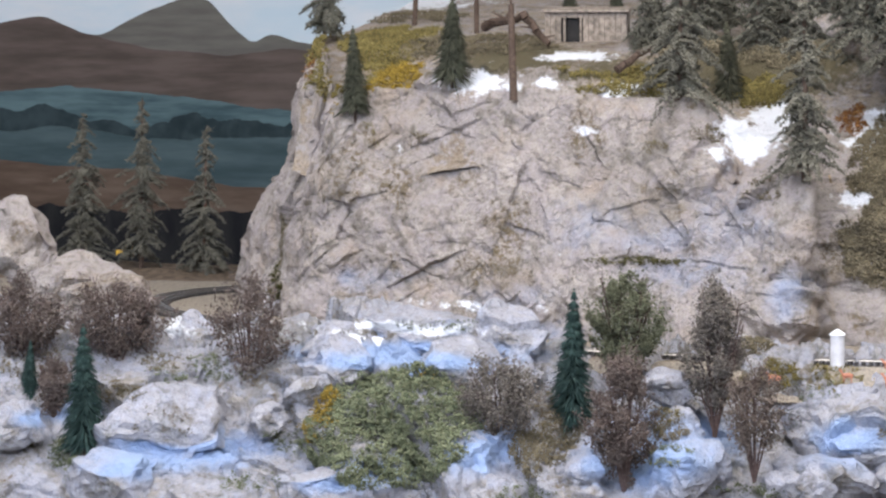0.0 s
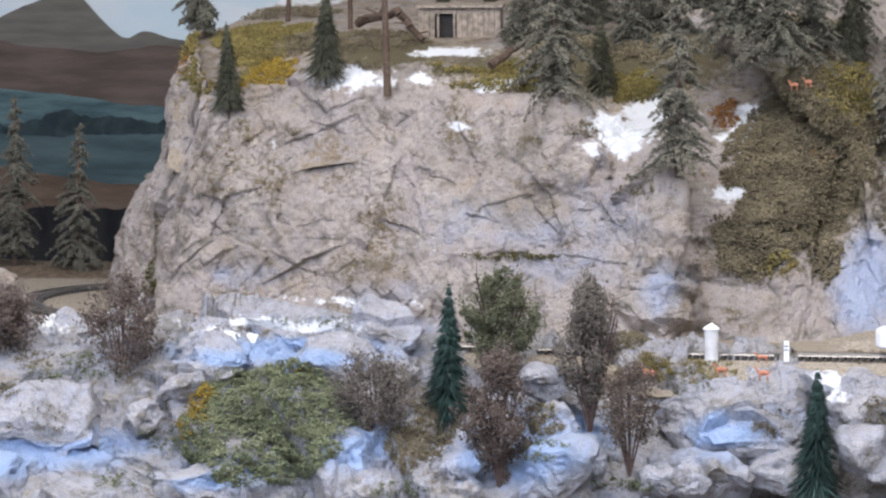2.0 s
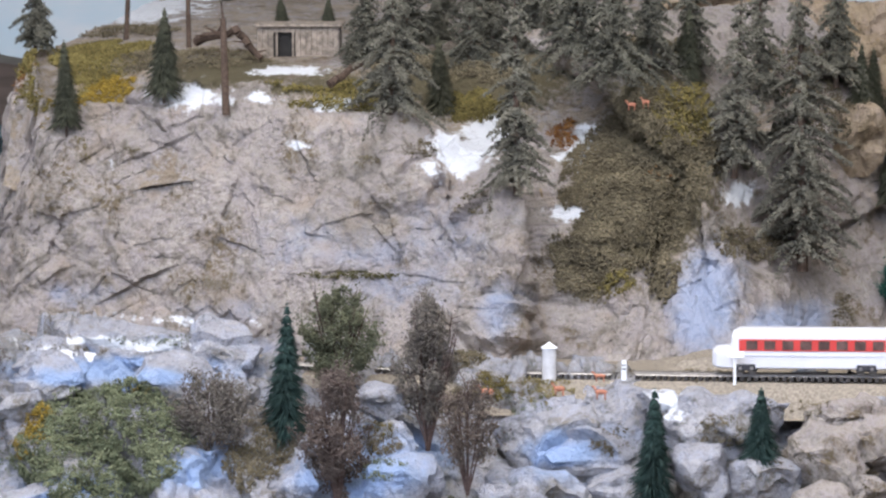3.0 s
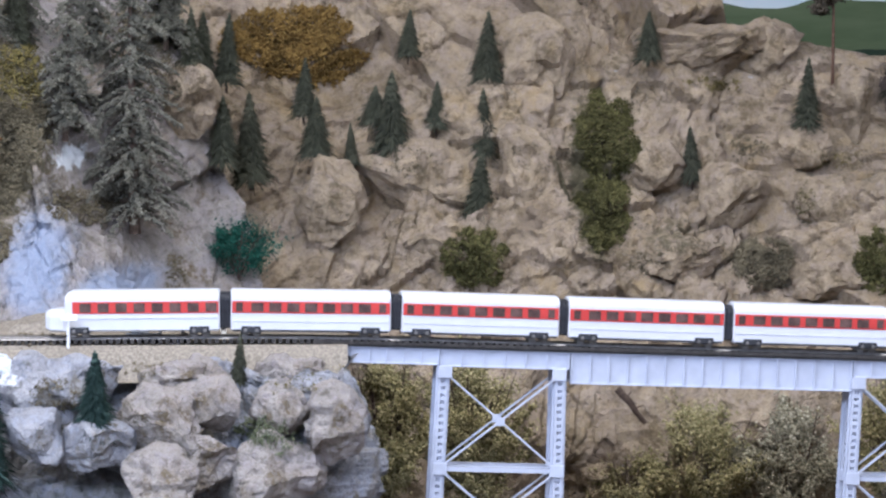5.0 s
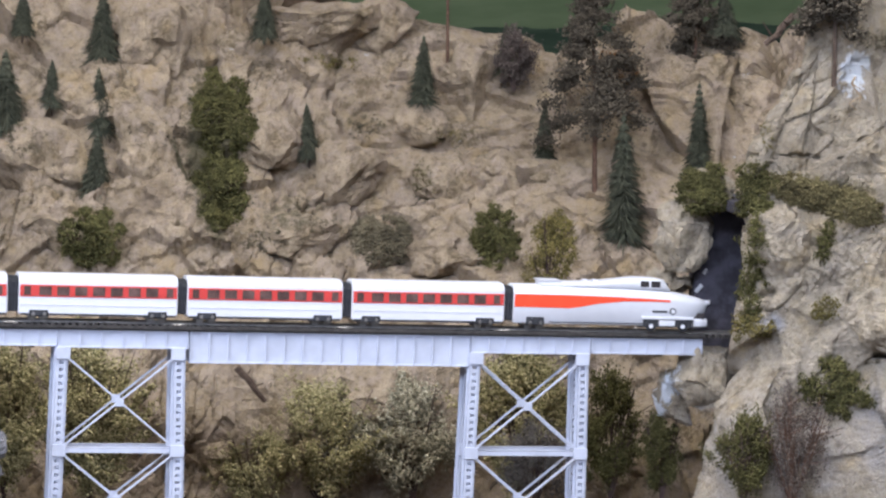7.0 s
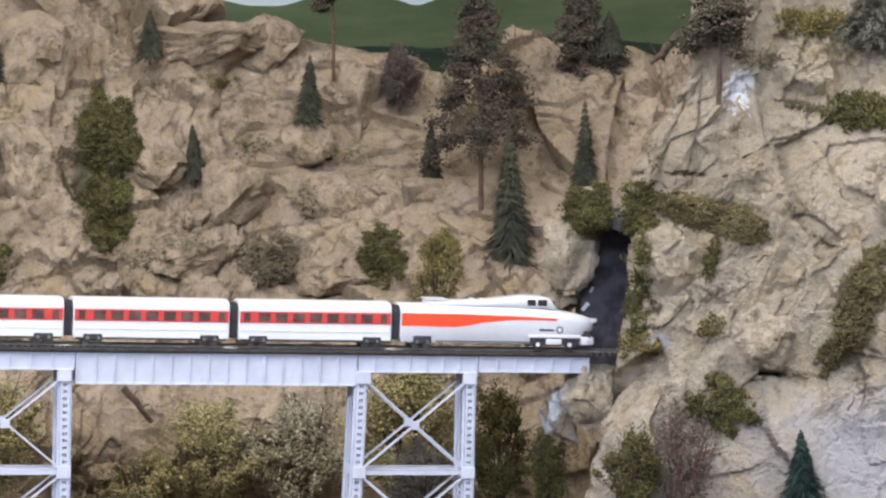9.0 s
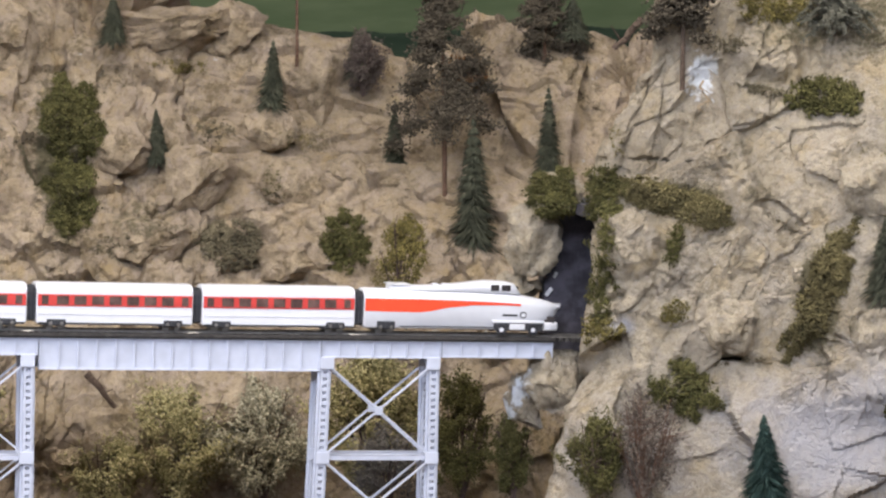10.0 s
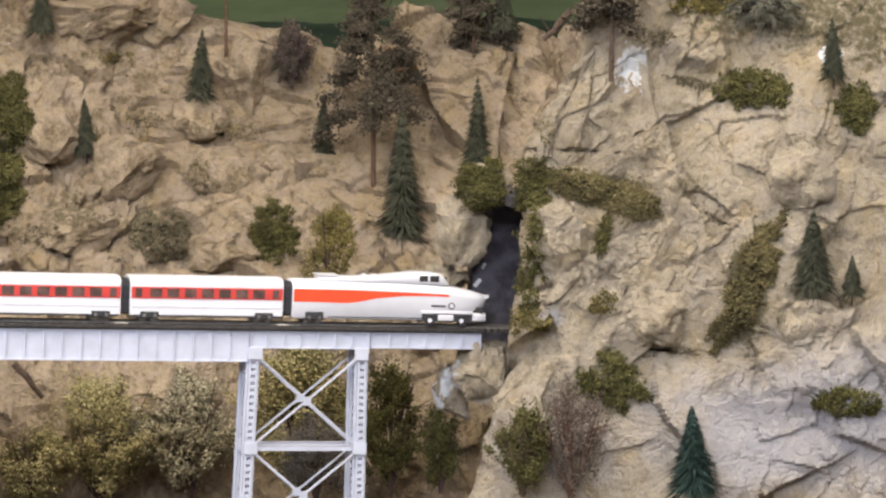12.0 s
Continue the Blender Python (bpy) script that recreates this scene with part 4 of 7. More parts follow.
def shrub(x, y, z, h, w, leaf=None, dense=1.0, stem=0.12, taper=0.5, label="dry grey-brown twiggy shrub on the slope", twig=None, fine=0.00105):
    """A twiggy shrub: forked stems with many small leaves and gaps."""
    rng = rng_at(x, z)
    w = w * 1.12
    t = root("shrub", pose(x, y, z - 0.002, 0, 0, rng.uniform(0, 360)), label, "shrub", "shrubs")
    bm = bmesh.new()
    tips = []
    for k in range(int(8 + 8 * dense) + (16 if dense < 0.5 else 0)):
        a = rng.uniform(0, 2 * np.pi)
        lean = rng.uniform(0.2, 1.0)
        g = rng.uniform(0.55, 0.98)
        p0 = Vector((rng.normal(0, 0.0006), rng.normal(0, 0.0006), 0))
        p1 = Vector((math.cos(a) * w * 0.2 * lean, math.sin(a) * w * 0.16 * lean, h * g * 0.45))
        p2 = Vector((math.cos(a) * w * 0.42 * lean, math.sin(a) * w * 0.42 * lean, h * g))
        rod(bm, p0, p1, 0.0010, 0.0007, 5)
        rod(bm, p1, p2, 0.0007, 0.0004, 5)
        tips.append((p1, p2))
        for q in range(4):
            f = rng.uniform(0.2, 0.95)
            s = p1.lerp(p2, f)
            e = s + Vector((rng.normal(0, w * 0.13), rng.normal(0, w * 0.13), rng.uniform(0.02, 0.14) * h))
            rod(bm, s, e, 0.0004, 0.0002, 4)
            tips.append((s, e))
    part("stem", bm, twig or TWIG, t)
    n = int((3500 + 850000 * w * h) * dense)
    clumps = int(34 + 5000 * w * h)
    u = rng.normal(0, 1, (clumps, 3))
    u /= np.linalg.norm(u, axis=1)[:, None]
    c = u * rng.uniform(0.25, 1, clumps)[:, None] ** 0.5 * rng.uniform(0.78, 1.12, clumps)[:, None]
    zz = np.clip(stem + (1 - stem) * (c[:, 2] + 1) / 2, 0.05, 1.05)
    wide = np.where(zz > 0.55, 1 - taper * (zz - 0.55) / 0.45, 0.72 + 0.28 * smooth01(zz / 0.4))
    c = np.stack([c[:, 0] * w / 2 * wide, c[:, 1] * w / 2 * wide, zz * h], 1)
    size = rng.uniform(0.6, 1.35, clumps)
    own = rng.integers(0, clumps, n)
    P = rng.normal(0, 1, (n, 3)) * np.array((0.0036, 0.0036, 0.0058)) * (size[own] * (w / 0.07) ** 0.5)[:, None]
    P[:, :2] += c[own, :2] * (P[:, 2:3] * 18)
    P = c[own] + P
    P = P[P[:, 2] > 0.02 * h]
    near = P[rng.uniform(0, 1, len(P)) < 0.55]
    blobs("foliage", near, fine, leaf or LEAF_BROWN, t, rng, 0.8, 0.6)
    d = rng.normal(0, 1, (len(P), 3)) * 0.0021 + np.array((0, 0, 0.001))
    P = P[::3]
    d = d[::3]
    blades("leaf_fringe", P, d, 0.0007, leaf or LEAF_BROWN, t, rng)
    return t


def foam(x, y, z, h, w, leaf=None, size=0.0019, dense=1.0, tip=0, label="patch of ground foam on the rock", name="ground_foam", thick=0.003, edge=0.45):
    """A patch of scatter foam that follows the rock, with a ragged edge."""
    rng = rng_at(x, z)
    size *= 0.62
    n = int(min(5500, 0.33 * dense * min(1.0, dense) ** 1.5 * w * h / (size * size)))
    P = []
    c, s = math.cos(radians(tip)), math.sin(radians(tip))
    for k in range(n):
        r, a = math.sqrt(rng.uniform()), rng.uniform(0, 2 * math.pi)
        if r > 1 - 0.3 * edge + edge * 1.9 * noise.noise((math.cos(a) * 2.2 + x * 40, math.sin(a) * 2.2, z * 40)):
            continue
        dx, dz = r * math.cos(a) * w / 2, r * math.sin(a) * h / 2
        if noise.noise((dx * 120 + x * 9, dz * 120, z * 9)) < 1.5 * r - 1.35 - 0.25 * min(dense, 1.4):
            continue
        hit = surface(x + dx * c - dz * s, y, z + dx * s + dz * c)
        if hit and abs(hit[0].y - y) < 0.2:
            lift = thick * max(0, 1 - r * r) * (0.6 + 0.8 * (noise.noise((dx * 90, dz * 90, x)) + 0.5)) + rng.uniform(-0.0006, 0.0012)
            flat = Vector((1, 0, 0)).cross(hit[1]).normalized()
            for q in range(4):
                P.append(hit[0] + hit[1] * (lift + rng.normal(0, 0.4) * size) + Vector((1, 0, 0)) * rng.normal(0, 1.6) * size + flat * rng.normal(0, 1.6) * size)
    if len(P) < 5:
        return
    ob = root(name, Matrix(), label, "foliage", kind="stuff")
    P = np.array([tuple(p) for p in P])
    blobs("foam_body", P, size, leaf or MOSS_OLIVE, ob, rng, 0.8, 0.6)
    few = P[::2]
    d = rng.normal(0, 1, (len(few), 3)) * size * 1.7
    d[:, 2] = np.abs(d[:, 2])
    blades("foam_fringe", few, d, size * 0.4, leaf or MOSS_OLIVE, ob, rng)


ICO = bmesh.new()
bmesh.ops.create_icosphere(ICO, subdivisions=4, radius=1)
ICO_V = np.array([tuple(v.co) for v in ICO.verts])
ICO_F = [tuple(v.index for v in f.verts) for f in ICO.faces]
ICO.free()


def boulder(x, y, z, h, w, material=None, deep=0.8, tip=0, label="pale grey plaster boulder with bluish wash", lift=0.0):
    """A blocky rock cast, set into the slope."""
    seed = int(abs(x) * 9973) % 500
    V = ICO_V * np.array((w * 0.5, w * 0.5 * deep, h * 0.5))
    c, s = math.cos(radians(tip)), math.sin(radians(tip))
    V = np.stack([V[:, 0] * c - V[:, 2] * s, V[:, 1], V[:, 0] * s + V[:, 2] * c], 1)
    N = ICO_V
    W = V + np.array((x, y, z))
    m = max(w, h)
    rng = np.random.default_rng(seed)
    for k in range(26):
        q = rng.normal(0, 1, 3)
        q /= np.linalg.norm(q)
        reach = np.abs(V @ q).max() * rng.uniform(0.6, 0.9)
        V = V - np.maximum(V @ q - reach, 0)[:, None] * q
    d = 0.3 * facets(W, 0.2 * m + 0.008, seed + 1, 1.0, 0.3, 0.5) + 0.3 * facets(W, 0.012, seed + 4, 1.0, 0.3, 0.6) + 0.25 * blocks(W, m * 0.16, seed + 2, 0.5, 0.4)
    d -= np.median(d)
    V = V - N * d[:, None] + N * (0.003 * fbm(W, 0.009, seed + 3))[:, None]
    ob = mesh_object("boulder", V, ICO_F, material or ROCK_FRONT, smooth=True)
    for key, spots in (("snow", SNOW), ("blue", BLUE), ("moss", DIRT_SHADE)):
        ob.data.attributes.new(key, "FLOAT", "POINT").data.foreach_set("value", masked(W, spots).astype(np.float32))
    ob.data.set_sharp_from_angle(angle=radians(20))
    ob.location = (x, y + 0.08 * w * deep, z + lift)
    SURFACES.append(BVHTree.FromPolygons([tuple(q) for q in V + np.array(ob.location)], ICO_F))
    return tagged(ob, label, "rock", "boulders")


# ---- painted backdrop ----
def layer(name, pts, y, low, material, label, rough=0.006, seed=1):
    """A painted strip of hills: upper edge through rows of x, z."""
    p = np.array(pts)
    xs = np.linspace(p[0, 0], p[-1, 0], 420)
    zs = np.interp(xs, p[:, 0], p[:, 1])
    k = np.ones(9) / 9
    zs = np.convolve(np.pad(zs, 4, mode="edge"), k, "valid")
    zs = zs + rough * fbm(np.stack([xs, 0 * xs, 0 * xs + seed], 1), 0.09, seed, 6, 0.62)
    v = [(a, y, low) for a in xs] + [(a, y, b) for a, b in zip(xs, zs)]
    v += [(a, y + 0.002, c) for a, _, c in v]
    n = len(xs)
    f = [(i, i + 1, n + i + 1, n + i) for i in range(n - 1)]
    f += [(2 * n + i + 1, 2 * n + i, 3 * n + i, 3 * n + i + 1) for i in range(n - 1)]
    f += [(n + i, n + i + 1, 3 * n + i + 1, 3 * n + i) for i in range(n - 1)]
    return tagged(mesh_object(name, v, f, material), label, "backdrop", kind="structure")


def painted(name, a, b, scale=(2, 2, 14), k=0.5):
    m, nt, bs = mat(name)
    n = noise_of(nt, coords(nt, scale), 5, 6, 0.6)
    nt.links.new(mix(nt, ramp(nt, n, k - 0.2, k + 0.2), a, b), bs.inputs["Base Color"])
    bs.inputs["Roughness"].default_value = 0.8
    bs.inputs["Specular IOR Level"].default_value = 0.15
    return m


def edge_line(rows):
    return [(rows[i], rows[i + 2]) for i in range(0, len(rows), 3)]


SKY = painted("painted_sky", (0.539, 0.643, 0.688), (0.688, 0.704, 0.704), (1, 1, 3))
slab("backdrop_board", -3.6, 2.6, 4.80, 4.82, 0.8, 2.1, SKY, "painted pale blue sky backdrop board")
layer("backdrop_far_peak", edge_line([-2.2059, 4.7900, 1.3846, -1.7665, 4.7900, 1.3822, -1.7126, 4.7900, 1.4107, -1.6591, 4.7900, 1.4306, -1.6325, 4.7900, 1.4389, -1.5990, 4.7900, 1.4354, -1.5668, 4.7900, 1.4002, -1.5319, 4.7900, 1.3701, -1.5012, 4.7900, 1.3851, -1.4578, 4.7900, 1.3709, -1.1414, 4.7900, 1.3337]), 4.79, 1.0, painted("painted_grey_mountain", (0.112, 0.105, 0.090), (0.160, 0.151, 0.128)), "painted grey-brown mountain peak", 0.004, 3)
layer("backdrop_brown_ridge", edge_line([-2.2961, 4.7800, 1.3330, -2.0347, 4.7800, 1.3844, -1.9249, 4.7800, 1.3995, -1.8568, 4.7800, 1.4111, -1.7897, 4.7800, 1.3840, -1.6918, 4.7800, 1.3628, -1.5683, 4.7800, 1.3503, -1.4808, 4.7800, 1.3627, -1.1390, 4.7800, 1.3421]), 4.78, 1.0, painted("painted_brown_ridge", (0.076, 0.059, 0.048), (0.126, 0.098, 0.082)), "painted dark brown mountain ridge", 0.004, 5)
layer("backdrop_teal_hills", edge_line([-2.2918, 4.7700, 1.3073, -1.9222, 4.7700, 1.2953, -1.8137, 4.7700, 1.3099, -1.7156, 4.7700, 1.2958, -1.6270, 4.7700, 1.2919, -1.5219, 4.7700, 1.2755, -1.1368, 4.7700, 1.2606]), 4.77, 1.0, painted("painted_teal_hills", (0.024, 0.047, 0.055), (0.113, 0.172, 0.179), (1.2, 1, 9), 0.46), "painted blue-green forest hills", 0.008, 7)
layer("backdrop_dark_woods", edge_line([-2.2910, 4.7670, 1.2728, -1.9213, 4.7670, 1.2725, -1.8579, 4.7670, 1.2778, -1.7863, 4.7670, 1.2536, -1.6883, 4.7670, 1.2482, -1.6087, 4.7670, 1.2628, -1.5211, 4.7670, 1.2557, -1.1361, 4.7670, 1.2362]), 4.767, 1.0, painted("painted_dark_woods", (0.017, 0.028, 0.031), (0.039, 0.058, 0.062), (5, 5, 5)), "painted dark blue-green woods", 0.024, 21)
layer("backdrop_teal_slope", edge_line([-2.2901, 4.7640, 1.2400, -1.9206, 4.7640, 1.2386, -1.8122, 4.7640, 1.2476, -1.6963, 4.7640, 1.2281, -1.6256, 4.7640, 1.2252, -1.5203, 4.7640, 1.2341, -1.1354, 4.7640, 1.2200]), 4.764, 1.0, painted("painted_teal_slope", (0.039, 0.064, 0.069), (0.082, 0.117, 0.121), (1.2, 1, 8)), "painted blue-green slope", 0.008, 23)
layer("backdrop_brown_field", edge_line([-2.2891, 4.7600, 1.1953, -1.9196, 4.7600, 1.1938, -1.7220, 4.7600, 1.1827, -1.5458, 4.7600, 1.1591, -1.1346, 4.7600, 1.1467]), 4.76, 1.0, painted("painted_brown_field", (0.082, 0.055, 0.038), (0.141, 0.104, 0.076)), "painted brown field", 0.004, 9)
layer("backdrop_treeline", edge_line([-2.2855, 4.7500, 1.1266, -1.9165, 4.7500, 1.1204, -1.7190, 4.7500, 1.1285, -1.5429, 4.7500, 1.1221, -1.1323, 4.7500, 1.1228]), 4.75, 1.0, painted("painted_dark_trees", (0.009, 0.009, 0.011), (0.023, 0.023, 0.022), (9, 9, 3)), "painted dark line of trees", 0.016, 11)
layer("backdrop_green_hill", edge_line([-0.0454, 4.7400, 1.4461, 0.4196, 4.7400, 1.4218, 0.5541, 4.7400, 1.3883, 0.6140, 4.7400, 1.3865, 0.6581, 4.7400, 1.4022, 0.7708, 4.7400, 1.3971, 0.7991, 4.7400, 1.3858, 0.8438, 4.7400, 1.4032, 1.3987, 4.7400, 1.4275]), 4.74, 1.0, painted("painted_green_hill", (0.073, 0.100, 0.047), (0.113, 0.139, 0.073), (1, 1, 5)), "painted olive green hillside", 0.003, 13)
layer("backdrop_green_shade", edge_line([-0.0473, 4.7300, 1.3225, 0.6724, 4.7300, 1.3245, 0.7852, 4.7300, 1.3302, 0.9806, 4.7300, 1.3323, 1.3964, 4.7300, 1.3382]), 4.73, 1.0, painted("painted_dark_hedge", (0.016, 0.027, 0.016), (0.029, 0.045, 0.027)), "painted dark hedge line", 0.006, 15)

# ---- rocks set into the slope ----
boulder(-0.9766, 2.8082, 1.0491, 0.0864, 0.1728, tip=-4)
boulder(-0.8900, 2.8245, 1.0581, 0.0371, 0.0464)
boulder(-1.0079, 2.7325, 1.0104, 0.0560, 0.1065)
boulder(-1.1158, 2.7885, 1.0527, 0.0457, 0.0743)
boulder(-0.8152, 2.7635, 1.0123, 0.0510, 0.1191, tip=5)
boulder(-1.0012, 2.9531, 1.1125, 0.0721, 0.0600, lift=0.0)
boulder(-1.2335, 3.1000, 1.1908, 0.1136, 0.1080, ROCK_CLIFF)
boulder(-1.1500, 3.0700, 1.1350, 0.0880, 0.1900, ROCK_CLIFF, label="grey-brown plaster rock ridge beside the track")
boulder(-1.1718, 3.0600, 1.1398, 0.0842, 0.1290, ROCK_CLIFF)
boulder(-0.6003, 2.7943, 1.0256, 0.0487, 0.0544)
boulder(-0.5132, 2.8005, 1.0241, 0.0632, 0.1091)
boulder(-0.5257, 2.8418, 1.0574, 0.0350, 0.0640)
boulder(-0.3979, 2.8894, 1.0553, 0.0888, 0.1185, tip=8)
boulder(-0.4196, 2.8048, 1.0134, 0.0345, 0.0691)
boulder(-0.7074, 2.7947, 1.0301, 0.0544, 0.0745, tip=35)
boulder(-0.6792, 2.7815, 1.0054, 0.0285, 0.0684)
boulder(-0.8656, 2.8654, 1.0783, 0.0294, 0.0705, tip=25)
boulder(-0.8535, 2.9209, 1.1120, 0.0564, 0.1285, deep=0.5, tip=4)
boulder(-0.7766, 2.9488, 1.1187, 0.0677, 0.1769, deep=0.45, tip=2)
boulder(-0.7079, 2.9469, 1.1203, 0.0605, 0.1061, deep=0.5)
boulder(-0.8500, 2.8950, 1.0960, 0.0560, 0.1200, deep=0.5)
boulder(-0.7400, 2.8980, 1.0980, 0.0580, 0.1500, deep=0.5, tip=3)
boulder(-0.4000, 2.8450, 1.0120, 0.0560, 0.1400)
boulder(-0.3250, 2.8600, 1.0150, 0.0520, 0.0900)
boulder(-0.2620, 2.8900, 1.0650, 0.0640, 0.1000)
boulder(-0.0450, 2.9550, 1.0740, 0.0420, 0.0900, ROCK_CLIFF, label="grey-brown plaster boulder on the canyon edge")
boulder(-0.1300, 2.9500, 1.0750, 0.0420, 0.1000, ROCK_CLIFF, label="grey-brown plaster boulder on the canyon edge")
boulder(-0.5438, 2.8721, 1.0905, 0.0648, 0.0412, tip=80)
boulder(-0.9655, 2.9868, 1.1285, 0.0329, 0.0493)
boulder(-0.3061, 2.9312, 1.0821, 0.0417, 0.0775)
boulder(-0.2356, 2.8898, 1.0777, 0.0415, 0.1066)
boulder(-0.2129, 2.8498, 1.0309, 0.0643, 0.0993)
boulder(-0.2612, 2.8502, 1.0371, 0.0819, 0.0584, tip=60)
boulder(-0.1619, 2.8774, 1.0438, 0.0884, 0.1121, ROCK_CLIFF, label="grey-brown plaster boulder on the canyon edge")
boulder(-0.1445, 2.9336, 1.0731, 0.0298, 0.1014, ROCK_CLIFF, label="grey-brown plaster boulder on the canyon edge")
boulder(-0.3718, 2.8785, 1.0459, 0.0708, 0.1180)
boulder(-0.0133, 2.8857, 1.0384, 0.0828, 0.0828, ROCK_CLIFF, label="grey-brown plaster boulder on the canyon edge")
boulder(-0.0577, 2.8958, 1.0554, 0.0653, 0.0653, ROCK_CLIFF, label="grey-brown plaster boulder on the canyon edge")
boulder(-0.1241, 2.8680, 1.0138, 0.0529, 0.0882, ROCK_CLIFF, label="grey-brown plaster boulder on the canyon edge")
boulder(-0.0671, 2.8691, 0.9991, 0.0765, 0.1000, ROCK_CLIFF, label="grey-brown plaster boulder on the canyon edge")
boulder(-0.1306, 2.8980, 1.0545, 0.0654, 0.0950, ROCK_CLIFF, label="grey-brown plaster boulder on the canyon edge")
boulder(-0.0041, 2.9014, 1.0533, 0.0357, 0.0476, ROCK_CLIFF, label="dark grey boulder on the canyon edge")
boulder(-0.1566, 2.8329, 1.0050, 0.0697, 0.0871, ROCK_CLIFF, label="grey-brown plaster boulder on the canyon edge")
boulder(-0.4076, 3.5500, 1.3590, 0.0261, 0.0488, ROCK_CLIFF, label="tan boulder among the trees")
boulder(-0.1606, 3.4500, 1.3039, 0.0822, 0.0886, ROCK_CANYON, label="grey-brown boulder beside the spruces")


# ---- boulders of the canyon wall ----
BROWN = "brown-grey plaster boulder set into the canyon wall"
boulder(-0.0186, 3.5461, 1.1878, 0.1226, 0.1082, ROCK_CANYON, deep=0.6, label=BROWN, tip=10)
boulder(0.0734, 3.5960, 1.2107, 0.0950, 0.1609, ROCK_CANYON, deep=0.6, label=BROWN, tip=-14)
boulder(0.2011, 3.6775, 1.3338, 0.1121, 0.1346, ROCK_CANYON, deep=0.6, label=BROWN, tip=20)
boulder(0.3826, 3.7383, 1.3412, 0.0913, 0.2433, ROCK_CANYON, deep=0.6, label=BROWN, tip=8)
boulder(0.4674, 3.7609, 1.3530, 0.0842, 0.1147, ROCK_CANYON, deep=0.6, label=BROWN, tip=-20)
boulder(0.5639, 3.7247, 1.2939, 0.1287, 0.1060, ROCK_CANYON, deep=0.6, label=BROWN)
boulder(0.4089, 3.6108, 1.1952, 0.0954, 0.1248, ROCK_CANYON, deep=0.6, label=BROWN, tip=25)
boulder(0.4929, 3.6897, 1.2457, 0.0675, 0.0900, ROCK_CANYON, deep=0.6, label=BROWN, tip=-10)
boulder(0.1981, 3.5802, 1.2197, 0.1383, 0.0874, ROCK_CANYON, deep=0.6, label=BROWN, tip=30)
boulder(0.3212, 3.6157, 1.2290, 0.1176, 0.0736, ROCK_CANYON, deep=0.6, label=BROWN, tip=60)
boulder(0.5898, 3.6092, 1.1786, 0.1248, 0.0734, ROCK_CANYON, deep=0.6, label=BROWN, tip=50)
boulder(0.5170, 3.6167, 1.1787, 0.1103, 0.0809, ROCK_CANYON, deep=0.6, label=BROWN, tip=55)
boulder(0.1009, 3.5344, 1.1462, 0.0575, 0.1293, ROCK_CANYON, deep=0.6, label=BROWN, tip=-25)
boulder(0.3453, 3.5541, 1.1303, 0.0578, 0.1085, ROCK_CANYON, deep=0.6, label=BROWN)
boulder(0.5111, 3.5749, 1.1088, 0.0582, 0.1236, ROCK_CANYON, deep=0.6, label=BROWN, tip=15)
boulder(0.7376, 3.6056, 1.2266, 0.1172, 0.0660, ROCK_CANYON, deep=0.6, label=BROWN, tip=-10)
boulder(0.6033, 3.5330, 1.0936, 0.0863, 0.1005, ROCK_CANYON, deep=0.6, label=BROWN, tip=40)
boulder(0.2186, 3.5325, 1.1452, 0.0791, 0.0791, ROCK_CANYON, deep=0.6, label=BROWN, tip=10)
boulder(0.2933, 3.4429, 0.9534, 0.1190, 0.2100, ROCK_CANYON, deep=0.6, label=BROWN, tip=8)
boulder(0.4348, 3.4522, 0.9735, 0.0913, 0.1685, ROCK_CANYON, deep=0.6, label=BROWN, tip=-10)
boulder(0.6965, 3.6859, 1.3038, 0.0899, 0.0975, ROCK_CANYON, deep=0.6, label=BROWN)
TANNED = "tan plaster boulder set into the tunnel rock"
boulder(0.8178, 2.9448, 1.0962, 0.0638, 0.0687, ROCK_RIGHT, deep=0.5, label=TANNED)
boulder(0.7237, 2.9551, 1.1684, 0.0591, 0.0443, ROCK_RIGHT, deep=0.5, tip=20, label=TANNED)
boulder(0.9554, 2.9206, 1.0911, 0.0730, 0.0974, ROCK_RIGHT, deep=0.35, tip=-20, label=TANNED)

boulder(0.7900, 2.9900, 1.2820, 0.1150, 0.1300, ROCK_RIGHT, deep=0.4, tip=24, label="broad flat tan slab of the tunnel rock")
boulder(0.9450, 2.9400, 1.2300, 0.0900, 0.0900, ROCK_RIGHT, deep=0.35, tip=30, label=TANNED)
boulder(0.6880, 3.0850, 1.2060, 0.0520, 0.0640, ROCK_RIGHT, deep=0.9, label="tan rock over the tunnel mouth")

# ---- moss, foam and leaves on the rock ----
foam(0.6850, 3.0500, 1.2080, 0.0560, 0.0640, IVY, 0.0019, 1.4, thick=0.006, label="olive foam hanging over the tunnel mouth")
foam(0.8800, 3.0000, 1.3830, 0.0300, 0.0900, MOSS_OLIVE, 0.0019, 0.9, label="yellow-olive foam on top of the tunnel rock")
foam(-0.9916, 3.4000, 1.3925, 0.0510, 0.0680, MOSS_OLIVE, 0.0021, 1.0, label="yellow-olive foam on the cliff top")
foam(-0.9602, 3.3327, 1.3468, 0.0555, 0.0611, MOSS_OLIVE, 0.0019, 0.7, label="yellow-olive foam on the cliff top")
foam(-0.9920, 3.2785, 1.3536, 0.0382, 0.0273, MOSS_RUST, 0.0015, 0.4, label="rust-tinged scatter on the cliff edge")
foam(-0.9231, 3.5098, 1.3735, 0.0409, 0.0526, MOSS_BROWN, 0.0019, 0.9, label="brown undergrowth on the cliff top")
